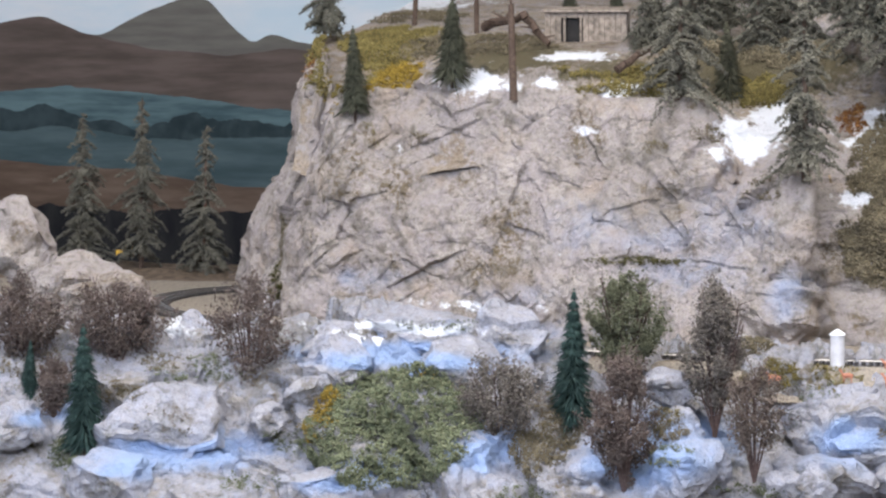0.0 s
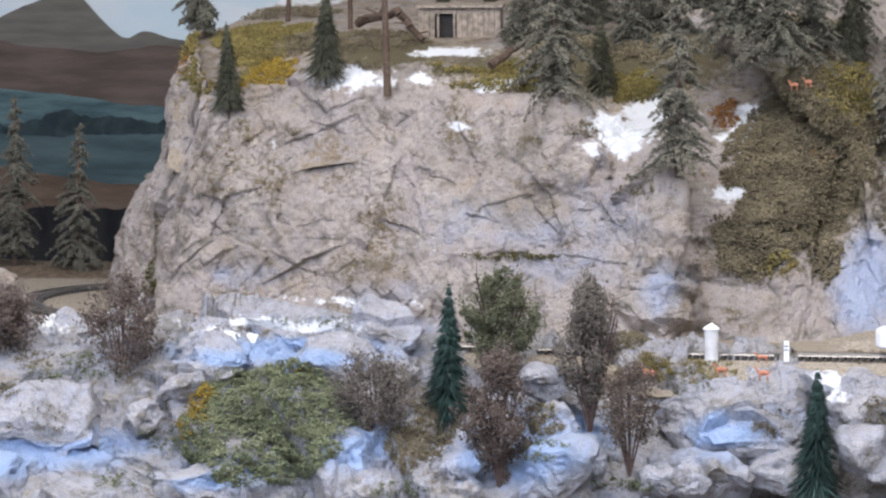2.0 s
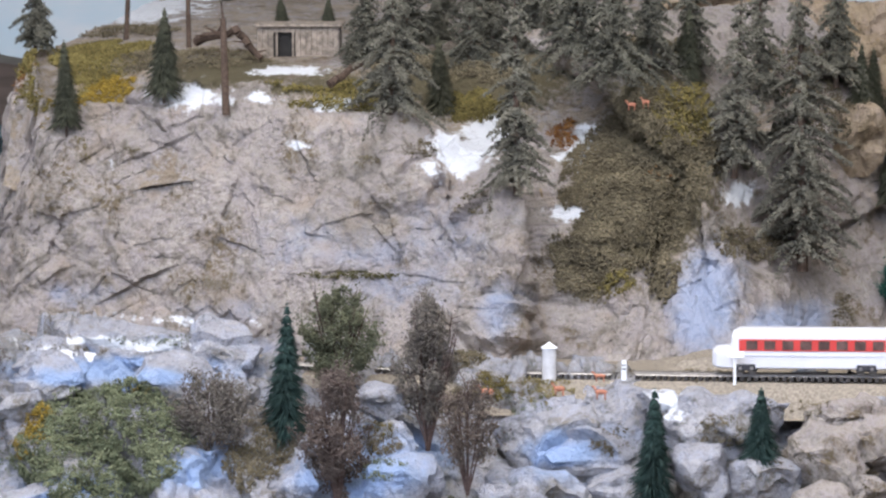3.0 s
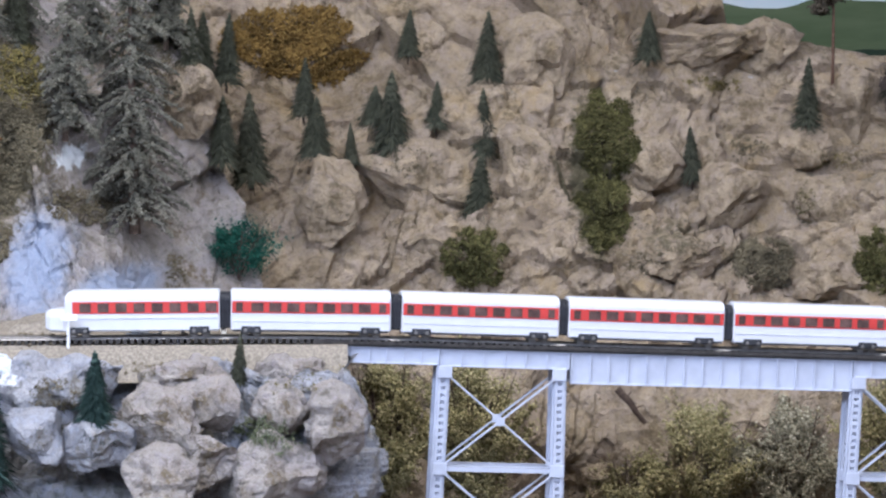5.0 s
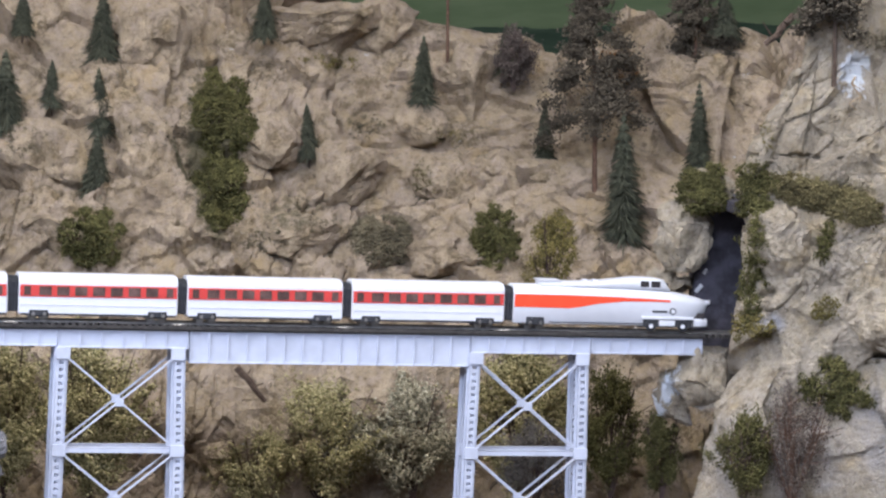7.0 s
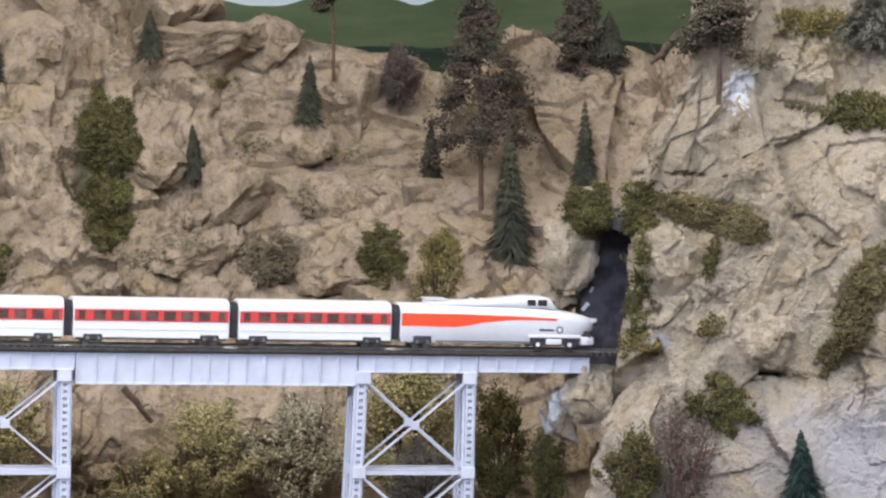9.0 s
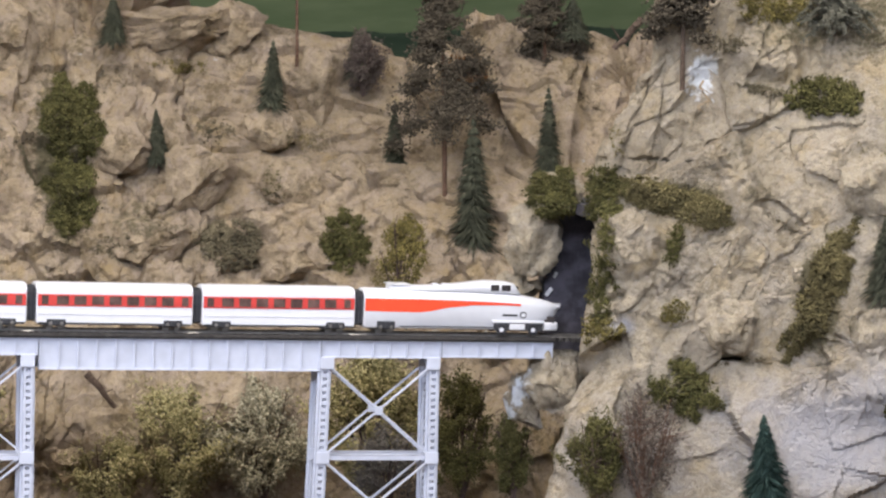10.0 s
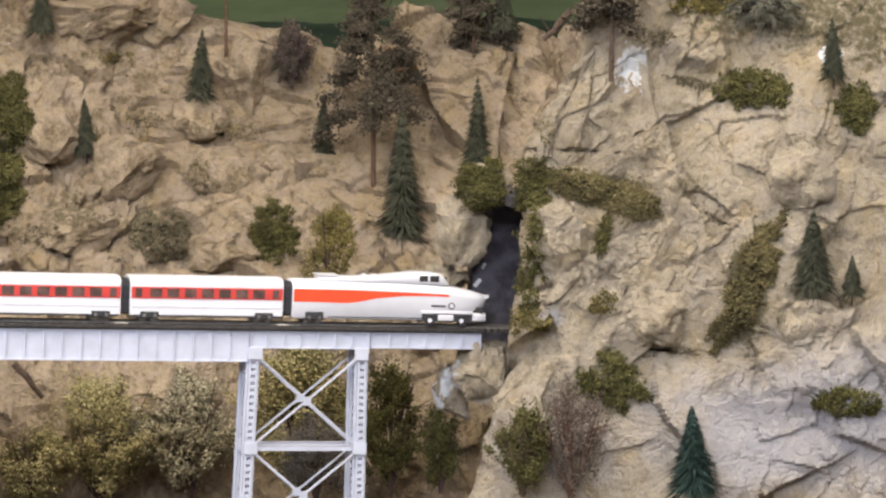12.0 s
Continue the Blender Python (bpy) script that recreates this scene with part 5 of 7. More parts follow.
foam(-0.9720, 3.5053, 1.3766, 0.0701, 0.1285, MOSS_OLIVE, 0.0021, 1.2, label="yellow-olive foam on the cliff top")
foam(-0.9238, 3.3526, 1.3465, 0.0447, 0.0671, MOSS_YELLOW, 0.0019, 0.9, label="bright yellow foam on the cliff top")
foam(-0.9982, 3.3904, 1.3603, 0.0339, 0.0339, MOSS_RUST, 0.0017, 0.5, label="rust-tinged foam on the cliff edge")
foam(-0.9506, 3.2084, 1.3354, 0.0428, 0.0321, MOSS_YELLOW, 0.0014, 0.3, label="thin yellow scatter on the cliff edge")
foam(-0.9041, 3.2069, 1.2995, 0.0374, 0.0214, MOSS_OLIVE, 0.0013, 0.3)
foam(-0.8495, 3.5135, 1.3764, 0.0351, 0.1523, MOSS_BROWN, 0.0018, 0.8, label="brown undergrowth on the plateau")
foam(-0.6647, 3.4124, 1.3457, 0.0284, 0.1251, MOSS_OLIVE, 0.0019, 1.0, label="olive undergrowth below the trees")
foam(-0.5508, 3.4294, 1.3312, 0.0400, 0.0857, MOSS_OLIVE, 0.0019, 1.0, label="olive undergrowth below the trees")
foam(-0.8588, 3.2094, 1.2914, 0.0107, 0.0321, MOSS_BROWN, 0.0012, 0.6)
foam(-0.6181, 3.2018, 1.2849, 0.0160, 0.0320, MOSS_BROWN, 0.0012, 0.5)
foam(-0.5065, 3.1553, 1.2477, 0.0368, 0.0421, MOSS_BROWN, 0.0013, 0.5)
foam(-0.5693, 3.2054, 1.2960, 0.0214, 0.0374, MOSS_BROWN, 0.0013, 0.5)
foam(-0.7513, 3.1515, 1.1614, 0.0368, 0.0473, MOSS_BROWN, 0.0011, 0.25)
foam(-0.6303, 3.1527, 1.1784, 0.0063, 0.1156, IVY, 0.0012, 0.8, label="dark line of moss along a ledge")
foam(-0.9537, 3.1877, 1.2333, 0.0638, 0.0478, MOSS_BROWN, 0.0011, 0.15)
foam(-1.0065, 3.2150, 1.1468, 0.0429, 0.0161, IVY, 0.0014, 0.7)
foam(-0.4115, 3.2034, 1.1952, 0.0801, 0.0694, MOSS_BROWN, 0.002, 1.0)
foam(-0.4931, 3.1078, 1.1059, 0.0155, 0.0570, MOSS_BROWN, 0.0016, 1.0)
foam(-0.3465, 3.2590, 1.2764, 0.1955, 0.1195, MOSS_BROWN, 0.0018, 0.9, label="broad brown-olive foam slope", thick=0.006)
foam(-0.3900, 3.2600, 1.2600, 0.1700, 0.1000, MOSS_BROWN, 0.0018, 1.0, label="broad brown-olive foam slope", thick=0.005)
foam(-0.3720, 3.3000, 1.3150, 0.0600, 0.0900, MOSS_BROWN, 0.0018, 0.9, label="brown-olive foam on the slope", thick=0.005)
foam(-0.3239, 3.3046, 1.3299, 0.0716, 0.0661, MOSS_OLIVE, 0.0021, 0.9, thick=0.006, label="yellow-olive foam on the slope")
foam(-0.3942, 3.2014, 1.1924, 0.0800, 0.0960, MOSS_BROWN, 0.0022, 1.0, thick=0.006, label="brown-olive foam low on the slope")
foam(-0.3347, 3.2014, 1.1769, 0.0587, 0.0373, MOSS_BROWN, 0.0022, 1.0, thick=0.006)
foam(-0.3820, 3.1905, 1.1717, 0.0319, 0.0479, MOSS_OLIVE, 0.0019, 0.8, thick=0.006)
foam(-0.4473, 3.3123, 1.3098, 0.0386, 0.0331, MOSS_RUST, 0.0019, 0.8, label="rust-coloured foam under a spruce")
foam(-0.3461, 3.2555, 1.2711, 0.0217, 0.0326, MOSS_RUST, 0.0018, 0.4, thick=0.006, label="rust-coloured foam on the slope")
foam(-0.2587, 3.2555, 1.2065, 0.0380, 0.0705, MOSS_BROWN, 0.002, 0.9)
foam(-0.1739, 3.3497, 1.1176, 0.0726, 0.0335, MOSS_BROWN, 0.0016, 0.6)
foam(-0.7763, 2.8530, 1.0546, 0.1046, 0.1759, MOSS_GREEN, 0.0018, 2.3, thick=0.016, edge=0.22, label="mound of grey-green foam on the slope")
foam(-0.8420, 2.8500, 1.0620, 0.0524, 0.0240, MOSS_YELLOW, 0.0015, 0.95, thick=0.012, label="yellow foam at the edge of the mound")
foam(-0.7558, 2.9090, 1.0890, 0.0194, 0.0582, MOSS_YELLOW, 0.0016, 0.3, thick=0.006)
foam(-0.6472, 2.8398, 1.0400, 0.0521, 0.0521, MOSS_BROWN, 0.0016, 0.8, label="brown scatter between rocks")
foam(-1.0644, 2.7892, 1.0293, 0.0325, 0.0558, MOSS_GREEN, 0.0014, 0.8, label="thin green scatter between rocks")
foam(-0.9750, 2.9313, 1.0866, 0.0147, 0.0977, MOSS_GREEN, 0.0013, 0.5)
foam(-0.8678, 2.8268, 1.0403, 0.0236, 0.0565, MOSS_GREEN, 0.0013, 0.5)
foam(-0.4595, 2.9600, 1.0957, 0.0296, 0.0444, MOSS_OLIVE, 0.0014, 0.8)
foam(-0.4679, 2.8006, 1.0119, 0.0140, 0.0747, MOSS_GREEN, 0.0014, 0.6)
foam(-0.6452, 2.8090, 1.0050, 0.0140, 0.0562, MOSS_GREEN, 0.0014, 0.6)
foam(-0.3435, 2.9133, 1.0550, 0.0291, 0.0437, MOSS_BROWN, 0.0013, 0.5)
foam(-0.0567, 2.9019, 1.0286, 0.0339, 0.0435, MOSS_GREEN, 0.0014, 0.5)
foam(-0.0770, 2.9126, 1.0357, 0.0243, 0.0437, MOSS_GREEN, 0.0016, 0.8)
foam(0.0058, 2.9423, 1.0809, 0.0294, 0.0441, MOSS_OLIVE, 0.0013, 0.3)
foam(0.2775, 3.6379, 1.2585, 0.1031, 0.0697, IVY, 0.0022, 1.5, thick=0.009, label="dark green ivy foam hanging on the canyon wall", name="ivy_patch")
foam(0.2731, 3.5617, 1.1783, 0.0950, 0.0653, IVY, 0.0022, 1.5, thick=0.009, label="dark green ivy foam hanging on the canyon wall", name="ivy_patch")
foam(0.4463, 3.5918, 1.1233, 0.0599, 0.0688, MOSS_BROWN, 0.0021, 1.4, thick=0.012, label="rounded brown-olive bush on the canyon wall", name="wall_bush")
foam(0.5622, 3.5898, 1.1253, 0.0778, 0.0479, IVY, 0.0021, 1.4, thick=0.009, label="olive bush on the canyon wall", name="wall_bush")
foam(0.6262, 3.5512, 1.1277, 0.0592, 0.0355, MOSS_OLIVE, 0.002, 0.9, thick=0.006)
foam(0.1334, 3.5422, 1.1334, 0.0649, 0.0708, IVY, 0.0022, 1.3, thick=0.012, label="dark green bush on the canyon wall", name="wall_bush")
foam(0.4373, 3.6691, 1.2408, 0.0367, 0.0489, MOSS_BROWN, 0.0014, 0.5)
foam(0.3127, 3.5237, 1.1271, 0.0352, 0.0529, MOSS_BROWN, 0.0014, 0.4)
foam(0.4056, 3.7185, 1.3104, 0.0186, 0.0868, MOSS_OLIVE, 0.0013, 0.5)
foam(0.4928, 3.6198, 1.1848, 0.0543, 0.0241, IVY, 0.0012, 0.4)
foam(-0.0500, 3.6351, 1.3566, 0.0666, 0.1030, GOLD, 0.0024, 1.3, thick=0.01, label="golden autumn bush on the rock")
foam(-0.0579, 3.6319, 1.3633, 0.1029, 0.1634, GOLD, 0.0024, 1.2, thick=0.012, label="golden autumn bush on the rock")
foam(-0.1943, 3.4963, 1.3333, 0.1165, 0.0932, MOSS_BROWN, 0.0018, 0.6)
foam(0.6898, 3.0600, 1.2104, 0.0561, 0.0867, IVY, 0.0018, 1.0, thick=0.008, label="olive foam over the tunnel mouth")
foam(0.7680, 2.9564, 1.2080, 0.0320, 0.1280, MOSS_MIXED, 0.0019, 1.3, tip=-19, thick=0.006, label="dark olive foam along a ledge")
foam(0.7030, 2.9900, 1.1480, 0.1150, 0.0260, IVY, 0.0018, 1.1, thick=0.006, label="ivy foam beside the tunnel mouth", name="ivy_patch")
foam(0.7666, 2.9586, 1.1676, 0.0444, 0.0148, IVY, 0.0016, 0.9, tip=-10)
foam(0.9000, 2.9363, 1.1280, 0.1500, 0.0380, MOSS_MIXED, 0.002, 1.3, tip=-27, thick=0.006, label="brown-olive foam in a gully")
foam(0.7028, 2.9644, 1.0912, 0.0296, 0.0395, MOSS_OLIVE, 0.0017, 0.9)
foam(0.7687, 2.9551, 1.1089, 0.0246, 0.0296, MOSS_OLIVE, 0.0016, 0.7)
foam(0.9193, 2.9758, 1.2990, 0.0397, 0.0744, IVY, 0.0022, 1.3, thick=0.01, label="dark green bush on the rock", name="wall_bush")
foam(0.8676, 2.9737, 1.3070, 0.0099, 0.0644, MOSS_BROWN, 0.0014, 0.8, tip=-10)
foam(1.0100, 2.9474, 1.2842, 0.0491, 0.0393, IVY, 0.0021, 1.2, thick=0.008)
foam(0.7197, 2.9734, 1.2642, 0.0396, 0.0099, MOSS_OLIVE, 0.0013, 0.5)
foam(0.7798, 2.9250, 1.0378, 0.0536, 0.0780, IVY, 0.002, 1.0, tip=-30, thick=0.01, label="dark green bushes low on the rock", name="wall_bush")
foam(0.9841, 2.9073, 1.0200, 0.0291, 0.0678, IVY, 0.002, 1.2, thick=0.008)
foam(0.8669, 2.9488, 1.1876, 0.0098, 0.0442, MOSS_BROWN, 0.0013, 0.5, tip=-30)

foam(-0.9796, 3.6753, 1.4094, 0.0245, 0.1470, MOSS_BROWN, 0.002, 0.8, label="brown undergrowth on the plateau")
foam(-0.6348, 3.5060, 1.3734, 0.0351, 0.1169, MOSS_BROWN, 0.002, 0.9, label="brown undergrowth on the plateau")
foam(-0.5411, 3.5193, 1.3651, 0.0411, 0.1290, MOSS_BROWN, 0.0022, 1.0, label="brown undergrowth below the trees")
foam(-0.3824, 3.3791, 1.3899, 0.0507, 0.1126, MOSS_BROWN, 0.0022, 1.0, label="brown undergrowth below the trees")
foam(-0.6534, 3.2370, 1.3414, 0.0216, 0.1079, MOSS_OLIVE, 0.002, 0.8, label="olive undergrowth below the trees")
foam(-0.5562, 3.4271, 1.3317, 0.0286, 0.0743, MOSS_OLIVE, 0.002, 1.0, label="olive undergrowth below the trees")
foam(-0.2162, 3.5155, 1.3715, 0.0703, 0.0937, MOSS_BROWN, 0.002, 0.7, label="brown undergrowth on the rock")
foam(-0.9660, 2.9373, 1.0966, 0.0147, 0.0587, MOSS_GREEN, 0.0013, 0.5)
foam(-0.7599, 2.9660, 1.1318, 0.0099, 0.0989, MOSS_GREEN, 0.0012, 0.4)

foam(-0.6427, 2.8642, 1.0520, 0.0668, 0.0573, MOSS_BROWN, 0.0013, 0.7, label="brown scatter between rocks")
foam(-0.5430, 2.8654, 1.0546, 0.0191, 0.0621, MOSS_BROWN, 0.0012, 0.7, label="brown scatter between rocks")
foam(-0.4960, 2.9076, 1.0855, 0.0291, 0.0533, MOSS_BROWN, 0.0013, 0.8, label="brown scatter beside the track")
foam(-1.0044, 2.9380, 1.0957, 0.0196, 0.0783, MOSS_BROWN, 0.0012, 0.5, label="thin brown scatter between rocks")
foam(-0.8379, 2.9406, 1.1249, 0.0069, 0.0980, MOSS_BROWN, 0.0012, 0.4, label="thin brown scatter on a ledge")
foam(-1.0496, 2.8656, 1.0764, 0.0239, 0.0430, MOSS_BROWN, 0.0012, 0.5, label="thin brown scatter between rocks")
foam(-0.2780, 2.9463, 1.1070, 0.0098, 0.1080, MOSS_BROWN, 0.0012, 0.5, label="thin brown scatter beside the track")
foam(-0.1902, 2.8912, 1.0510, 0.0289, 0.0578, MOSS_BROWN, 0.0012, 0.35, label="thin brown scatter between rocks")
foam(-1.1394, 2.9016, 1.0963, 0.0290, 0.0725, MOSS_BROWN, 0.0014, 0.5, label="thin brown scatter between rocks")
foam(-1.0219, 2.8937, 1.0740, 0.0193, 0.0772, MOSS_BROWN, 0.0013, 0.5, label="thin brown scatter between rocks")
foam(-0.8860, 2.7852, 1.0104, 0.0186, 0.0650, MOSS_GREEN, 0.0013, 0.5, label="thin green scatter between rocks")
foam(-0.5278, 2.8374, 1.0389, 0.0189, 0.0567, MOSS_GREEN, 0.0013, 0.5, label="thin green scatter between rocks")
foam(-0.5452, 2.8773, 1.0679, 0.0144, 0.0480, MOSS_OLIVE, 0.0013, 0.6, label="thin olive scatter between rocks")
foam(-0.4210, 2.9362, 1.0842, 0.0294, 0.0587, MOSS_GREEN, 0.0012, 0.3, label="thin green scatter between rocks")
foam(-0.9715, 2.8406, 1.0558, 0.0284, 0.0852, MOSS_BROWN, 0.0011, 0.25, label="thin brown scatter on a boulder")
foam(-0.2493, 2.9027, 1.0679, 0.0290, 0.0581, MOSS_BROWN, 0.0013, 0.5, label="thin brown scatter between rocks")
foam(-0.1930, 2.9309, 1.0854, 0.0195, 0.0782, MOSS_BROWN, 0.0013, 0.4, label="thin brown scatter between rocks")
foam(-0.4140, 2.9564, 1.0936, 0.0246, 0.0591, MOSS_OLIVE, 0.0013, 0.6, label="thin olive scatter between rocks")
foam(-0.0431, 2.9232, 1.0735, 0.0244, 0.0585, MOSS_OLIVE, 0.0012, 0.3, label="thin olive scatter on the rock")
foam(-0.1251, 2.9019, 1.0276, 0.0290, 0.0435, MOSS_BROWN, 0.0012, 0.3, label="thin brown scatter on the rock")
foam(0.2011, 3.6320, 1.2350, 0.0363, 0.0847, MOSS_BROWN, 0.0012, 0.25, label="thin brown scatter on the wall")
foam(0.5335, 3.6459, 1.2321, 0.0243, 0.0729, MOSS_OLIVE, 0.0012, 0.3, label="thin olive scatter on the wall")
foam(0.3644, 3.5639, 1.1414, 0.0178, 0.0950, MOSS_BROWN, 0.0012, 0.4, label="thin brown scatter on the wall")
foam(0.0557, 3.5949, 1.2319, 0.0359, 0.0839, MOSS_BROWN, 0.0013, 0.35, label="thin brown scatter on the wall")
foam(0.3243, 3.6486, 1.3005, 0.0486, 0.0365, MOSS_BROWN, 0.0012, 0.3, label="thin brown scatter on the wall")
foam(0.7096, 3.6882, 1.3037, 0.0369, 0.0492, MOSS_RUST, 0.0015, 0.5, label="rust-coloured scatter under a pine")
foam(0.8248, 2.9555, 1.3511, 0.0197, 0.0788, MOSS_BROWN, 0.0014, 0.5, label="brown scatter on top of the rock")
foam(0.9577, 2.9509, 1.2534, 0.0197, 0.0689, MOSS_OLIVE, 0.0012, 0.25, label="thin olive scatter on the rock")
foam(0.8229, 2.9392, 1.0659, 0.0147, 0.0784, MOSS_BROWN, 0.0012, 0.4, label="thin brown scatter in a crack")

# ---- trees ----
fir(-1.0503, 2.7942, 1.0356, 0.1080, 0.0419, FIR_BLUE)
fir(-1.1284, 2.8697, 1.0688, 0.0536, 0.0201, FIR_BLUE)
fir(-0.6302, 2.8807, 1.0593, 0.1162, 0.0408, FIR_BLUE)
fir(-0.9212, 3.2127, 1.3204, 0.0830, 0.0294)
fir(-0.8279, 3.2347, 1.3534, 0.0809, 0.0356)
fir(-0.3039, 2.8440, 1.0039, 0.1081, 0.0427, FIR_BLUE)
fir(-0.2136, 2.8816, 1.0435, 0.0682, 0.0375, FIR_BLUE)
fir(-0.0950, 2.9389, 1.0739, 0.0441, 0.0157)
fir(-0.5767, 3.3924, 1.3228, 0.0848, 0.0351, FIR_DULL)
fir(-0.3288, 3.3826, 1.3606, 0.0733, 0.0338)
fir(-0.1538, 3.5983, 1.3327, 0.0600, 0.0288)
fir(-0.1274, 3.5874, 1.3181, 0.0729, 0.0311)
fir(-0.0458, 3.5938, 1.2846, 0.0587, 0.0288)
fir(-0.0338, 3.5740, 1.2437, 0.0596, 0.0369)
fir(0.0467, 3.6022, 1.2423, 0.0871, 0.0468)
fir(0.0290, 3.6250, 1.2762, 0.0363, 0.0332)
fir(0.0047, 3.5798, 1.2321, 0.0430, 0.0167, FIR_DULL)
fir(0.0950, 3.6626, 1.2705, 0.0476, 0.0256)
fir(0.0664, 3.6901, 1.3461, 0.0480, 0.0258)
fir(0.1515, 3.6692, 1.3222, 0.0703, 0.0367)
fir(0.1466, 3.6551, 1.2385, 0.0719, 0.0329)
fir(0.1382, 3.5644, 1.1785, 0.0665, 0.0356)
fir(-0.1279, 3.4759, 1.2404, 0.0666, 0.0359)
fir(-0.1010, 3.5352, 1.2180, 0.0913, 0.0436, FIR_DULL)
fir(0.3275, 3.6826, 1.3437, 0.0479, 0.0319)
fir(0.3696, 3.6253, 1.2129, 0.0574, 0.0266)
fir(0.5011, 3.6905, 1.2686, 0.0738, 0.0320)
fir(0.6918, 3.5121, 1.1272, 0.1376, 0.0492)
fir(0.6272, 3.6296, 1.2065, 0.0665, 0.0254)
fir(0.7789, 3.5429, 1.1981, 0.0974, 0.0295)
fir(0.6004, 3.7149, 1.3021, 0.0526, 0.0297, FIR_DULL)
fir(0.9569, 2.9265, 1.1239, 0.0707, 0.0380)
fir(0.9908, 2.9188, 1.1190, 0.0341, 0.0195)
fir(0.8410, 2.9092, 0.9452, 0.0752, 0.0427, FIR_BLUE)
fir(0.9853, 2.9635, 1.3136, 0.0543, 0.0227)
fir(0.8216, 3.6095, 1.3471, 0.0421, 0.0361)
spruce(-1.5100, 4.0140, 1.1045, 0.1860, 0.0769)
spruce(-1.4125, 3.9624, 1.1062, 0.2100, 0.0608)
spruce(-1.3103, 3.8992, 1.1034, 0.1755, 0.0598, SPRUCE, red=True, label="grey-green spruce with a reddish bare top")
spruce(-0.6038, 3.2406, 1.3305, 0.1296, 0.0810)
spruce(-0.4685, 3.1707, 1.2633, 0.1902, 0.0740)
spruce(-0.4557, 3.4609, 1.3313, 0.1500, 0.0865, SPRUCE_DARK)
spruce(-0.2106, 3.3543, 1.1811, 0.2907, 0.1062)
spruce(-0.2750, 3.3168, 1.2745, 0.1824, 0.0608)
spruce(-0.3882, 3.2843, 1.3686, 0.1149, 0.0657, SPRUCE_DARK)
spruce(-0.5630, 3.4690, 1.3483, 0.1503, 0.0578, SPRUCE_DARK)
spruce(-0.3275, 3.3977, 1.3672, 0.1076, 0.0510, SPRUCE_DARK)
spruce(-0.4956, 3.5360, 1.3709, 0.1355, 0.0707, SPRUCE_DARK)
spruce(-0.6367, 3.5152, 1.3769, 0.1230, 0.0644, SPRUCE_DARK)
spruce(-1.0366, 3.5000, 1.3979, 0.0642, 0.0467, SPRUCE_DARK, label="small dark spruce on the cliff edge")
spruce(-0.3598, 3.3279, 1.3736, 0.1276, 0.0610, SPRUCE_DARK)
spruce(-0.4307, 3.3126, 1.3904, 0.1104, 0.0663, SPRUCE_DARK)
spruce(-0.5465, 3.5157, 1.3652, 0.1348, 0.0645, SPRUCE)
spruce(-0.6788, 3.4827, 1.3713, 0.1161, 0.0580, SPRUCE_DARK)
spruce(-0.2537, 3.3993, 1.2995, 0.1870, 0.0680, SPRUCE)
spruce(-0.1875, 3.5228, 1.3598, 0.1174, 0.0528, SPRUCE_DARK)
for x, y, h, w in ((-0.62, 3.62, 0.125, 0.062), (-0.575, 3.66, 0.14, 0.066), (-0.52, 3.63, 0.12, 0.058), (-0.47, 3.60, 0.13, 0.064), (-0.425, 3.57, 0.12, 0.056)):
    spruce(x, y, 1.385, h, w, SPRUCE_DARK)
spruce(0.9340, 3.0200, 1.3640, 0.0900, 0.0560, SPRUCE_DARK, label="dark spruce on top of the tunnel rock")
fir(-0.8023, 3.6610, 1.4063, 0.0427, 0.0244)
fir(-0.7486, 3.6470, 1.4063, 0.0425, 0.0219)
fir(-0.1610, 3.5178, 1.3320, 0.0657, 0.0270)
pine(-0.7624, 3.2282, 1.3536, 0.1291, 0.0484, SPRUCE_DARK, 6, 0.75, red=False, stout=2.4, label="tall bare-trunked pine on the cliff edge")
pine(-0.8840, 3.5731, 1.3911, 0.1429, 0.0536, SPRUCE_DARK, 6, 0.8, red=False, stout=1.8, label="tall bare-trunked pine on the plateau")
pine(-0.9753, 3.6541, 1.4063, 0.1340, 0.0548, SPRUCE_DARK, 6, 0.8, red=False, stout=1.8, label="tall bare-trunked pine on the plateau")
pine(0.6691, 3.5696, 1.1683, 0.2380, 0.1190, PINE, 20, 0.36)
pine(0.7838, 3.6185, 1.2532, 0.1809, 0.0905, PINE, 20, 0.2, label="dense dark pine on the rock edge")
pine(0.5358, 3.7496, 1.3266, 0.1250, 0.0687, PINE, 8, 0.6, label="pine with a rust-red trunk on the rim")
pine(0.7721, 2.9640, 1.3330, 0.0960, 0.0939, PINE, 10, 0.42, red=False, label="grey-trunked pine on top of the tunnel rock")

# ---- shrubs ----
shrub(-1.1463, 2.8979, 1.0887, 0.0918, 0.0676, LEAF_RED, 0.8, label="reddish brown twiggy shrub on the slope")
shrub(-1.0586, 2.8981, 1.0907, 0.0918, 0.0797, LEAF_RED, label="reddish brown twiggy shrub on the slope")
shrub(-0.9271, 2.8830, 1.0750, 0.1081, 0.0721, LEAF_RED, 0.55, label="half-bare brown shrub on the slope")
shrub(-1.0949, 2.8348, 1.0557, 0.0520, 0.0283, LEAF_RED, label="small reddish shrub between rocks")
shrub(-0.6826, 2.8302, 1.0279, 0.0920, 0.0708, LEAF_GREY, 0.8, 0.2)
shrub(-0.5946, 2.9360, 1.0925, 0.0930, 0.0685, LEAF_OLIVE, 1.3, label="dense olive-green juniper shrub on the slope")
shrub(-0.5674, 2.8017, 1.0061, 0.1237, 0.0584, LEAF_RED, 1.2, 0.1, label="reddish brown upright shrub")
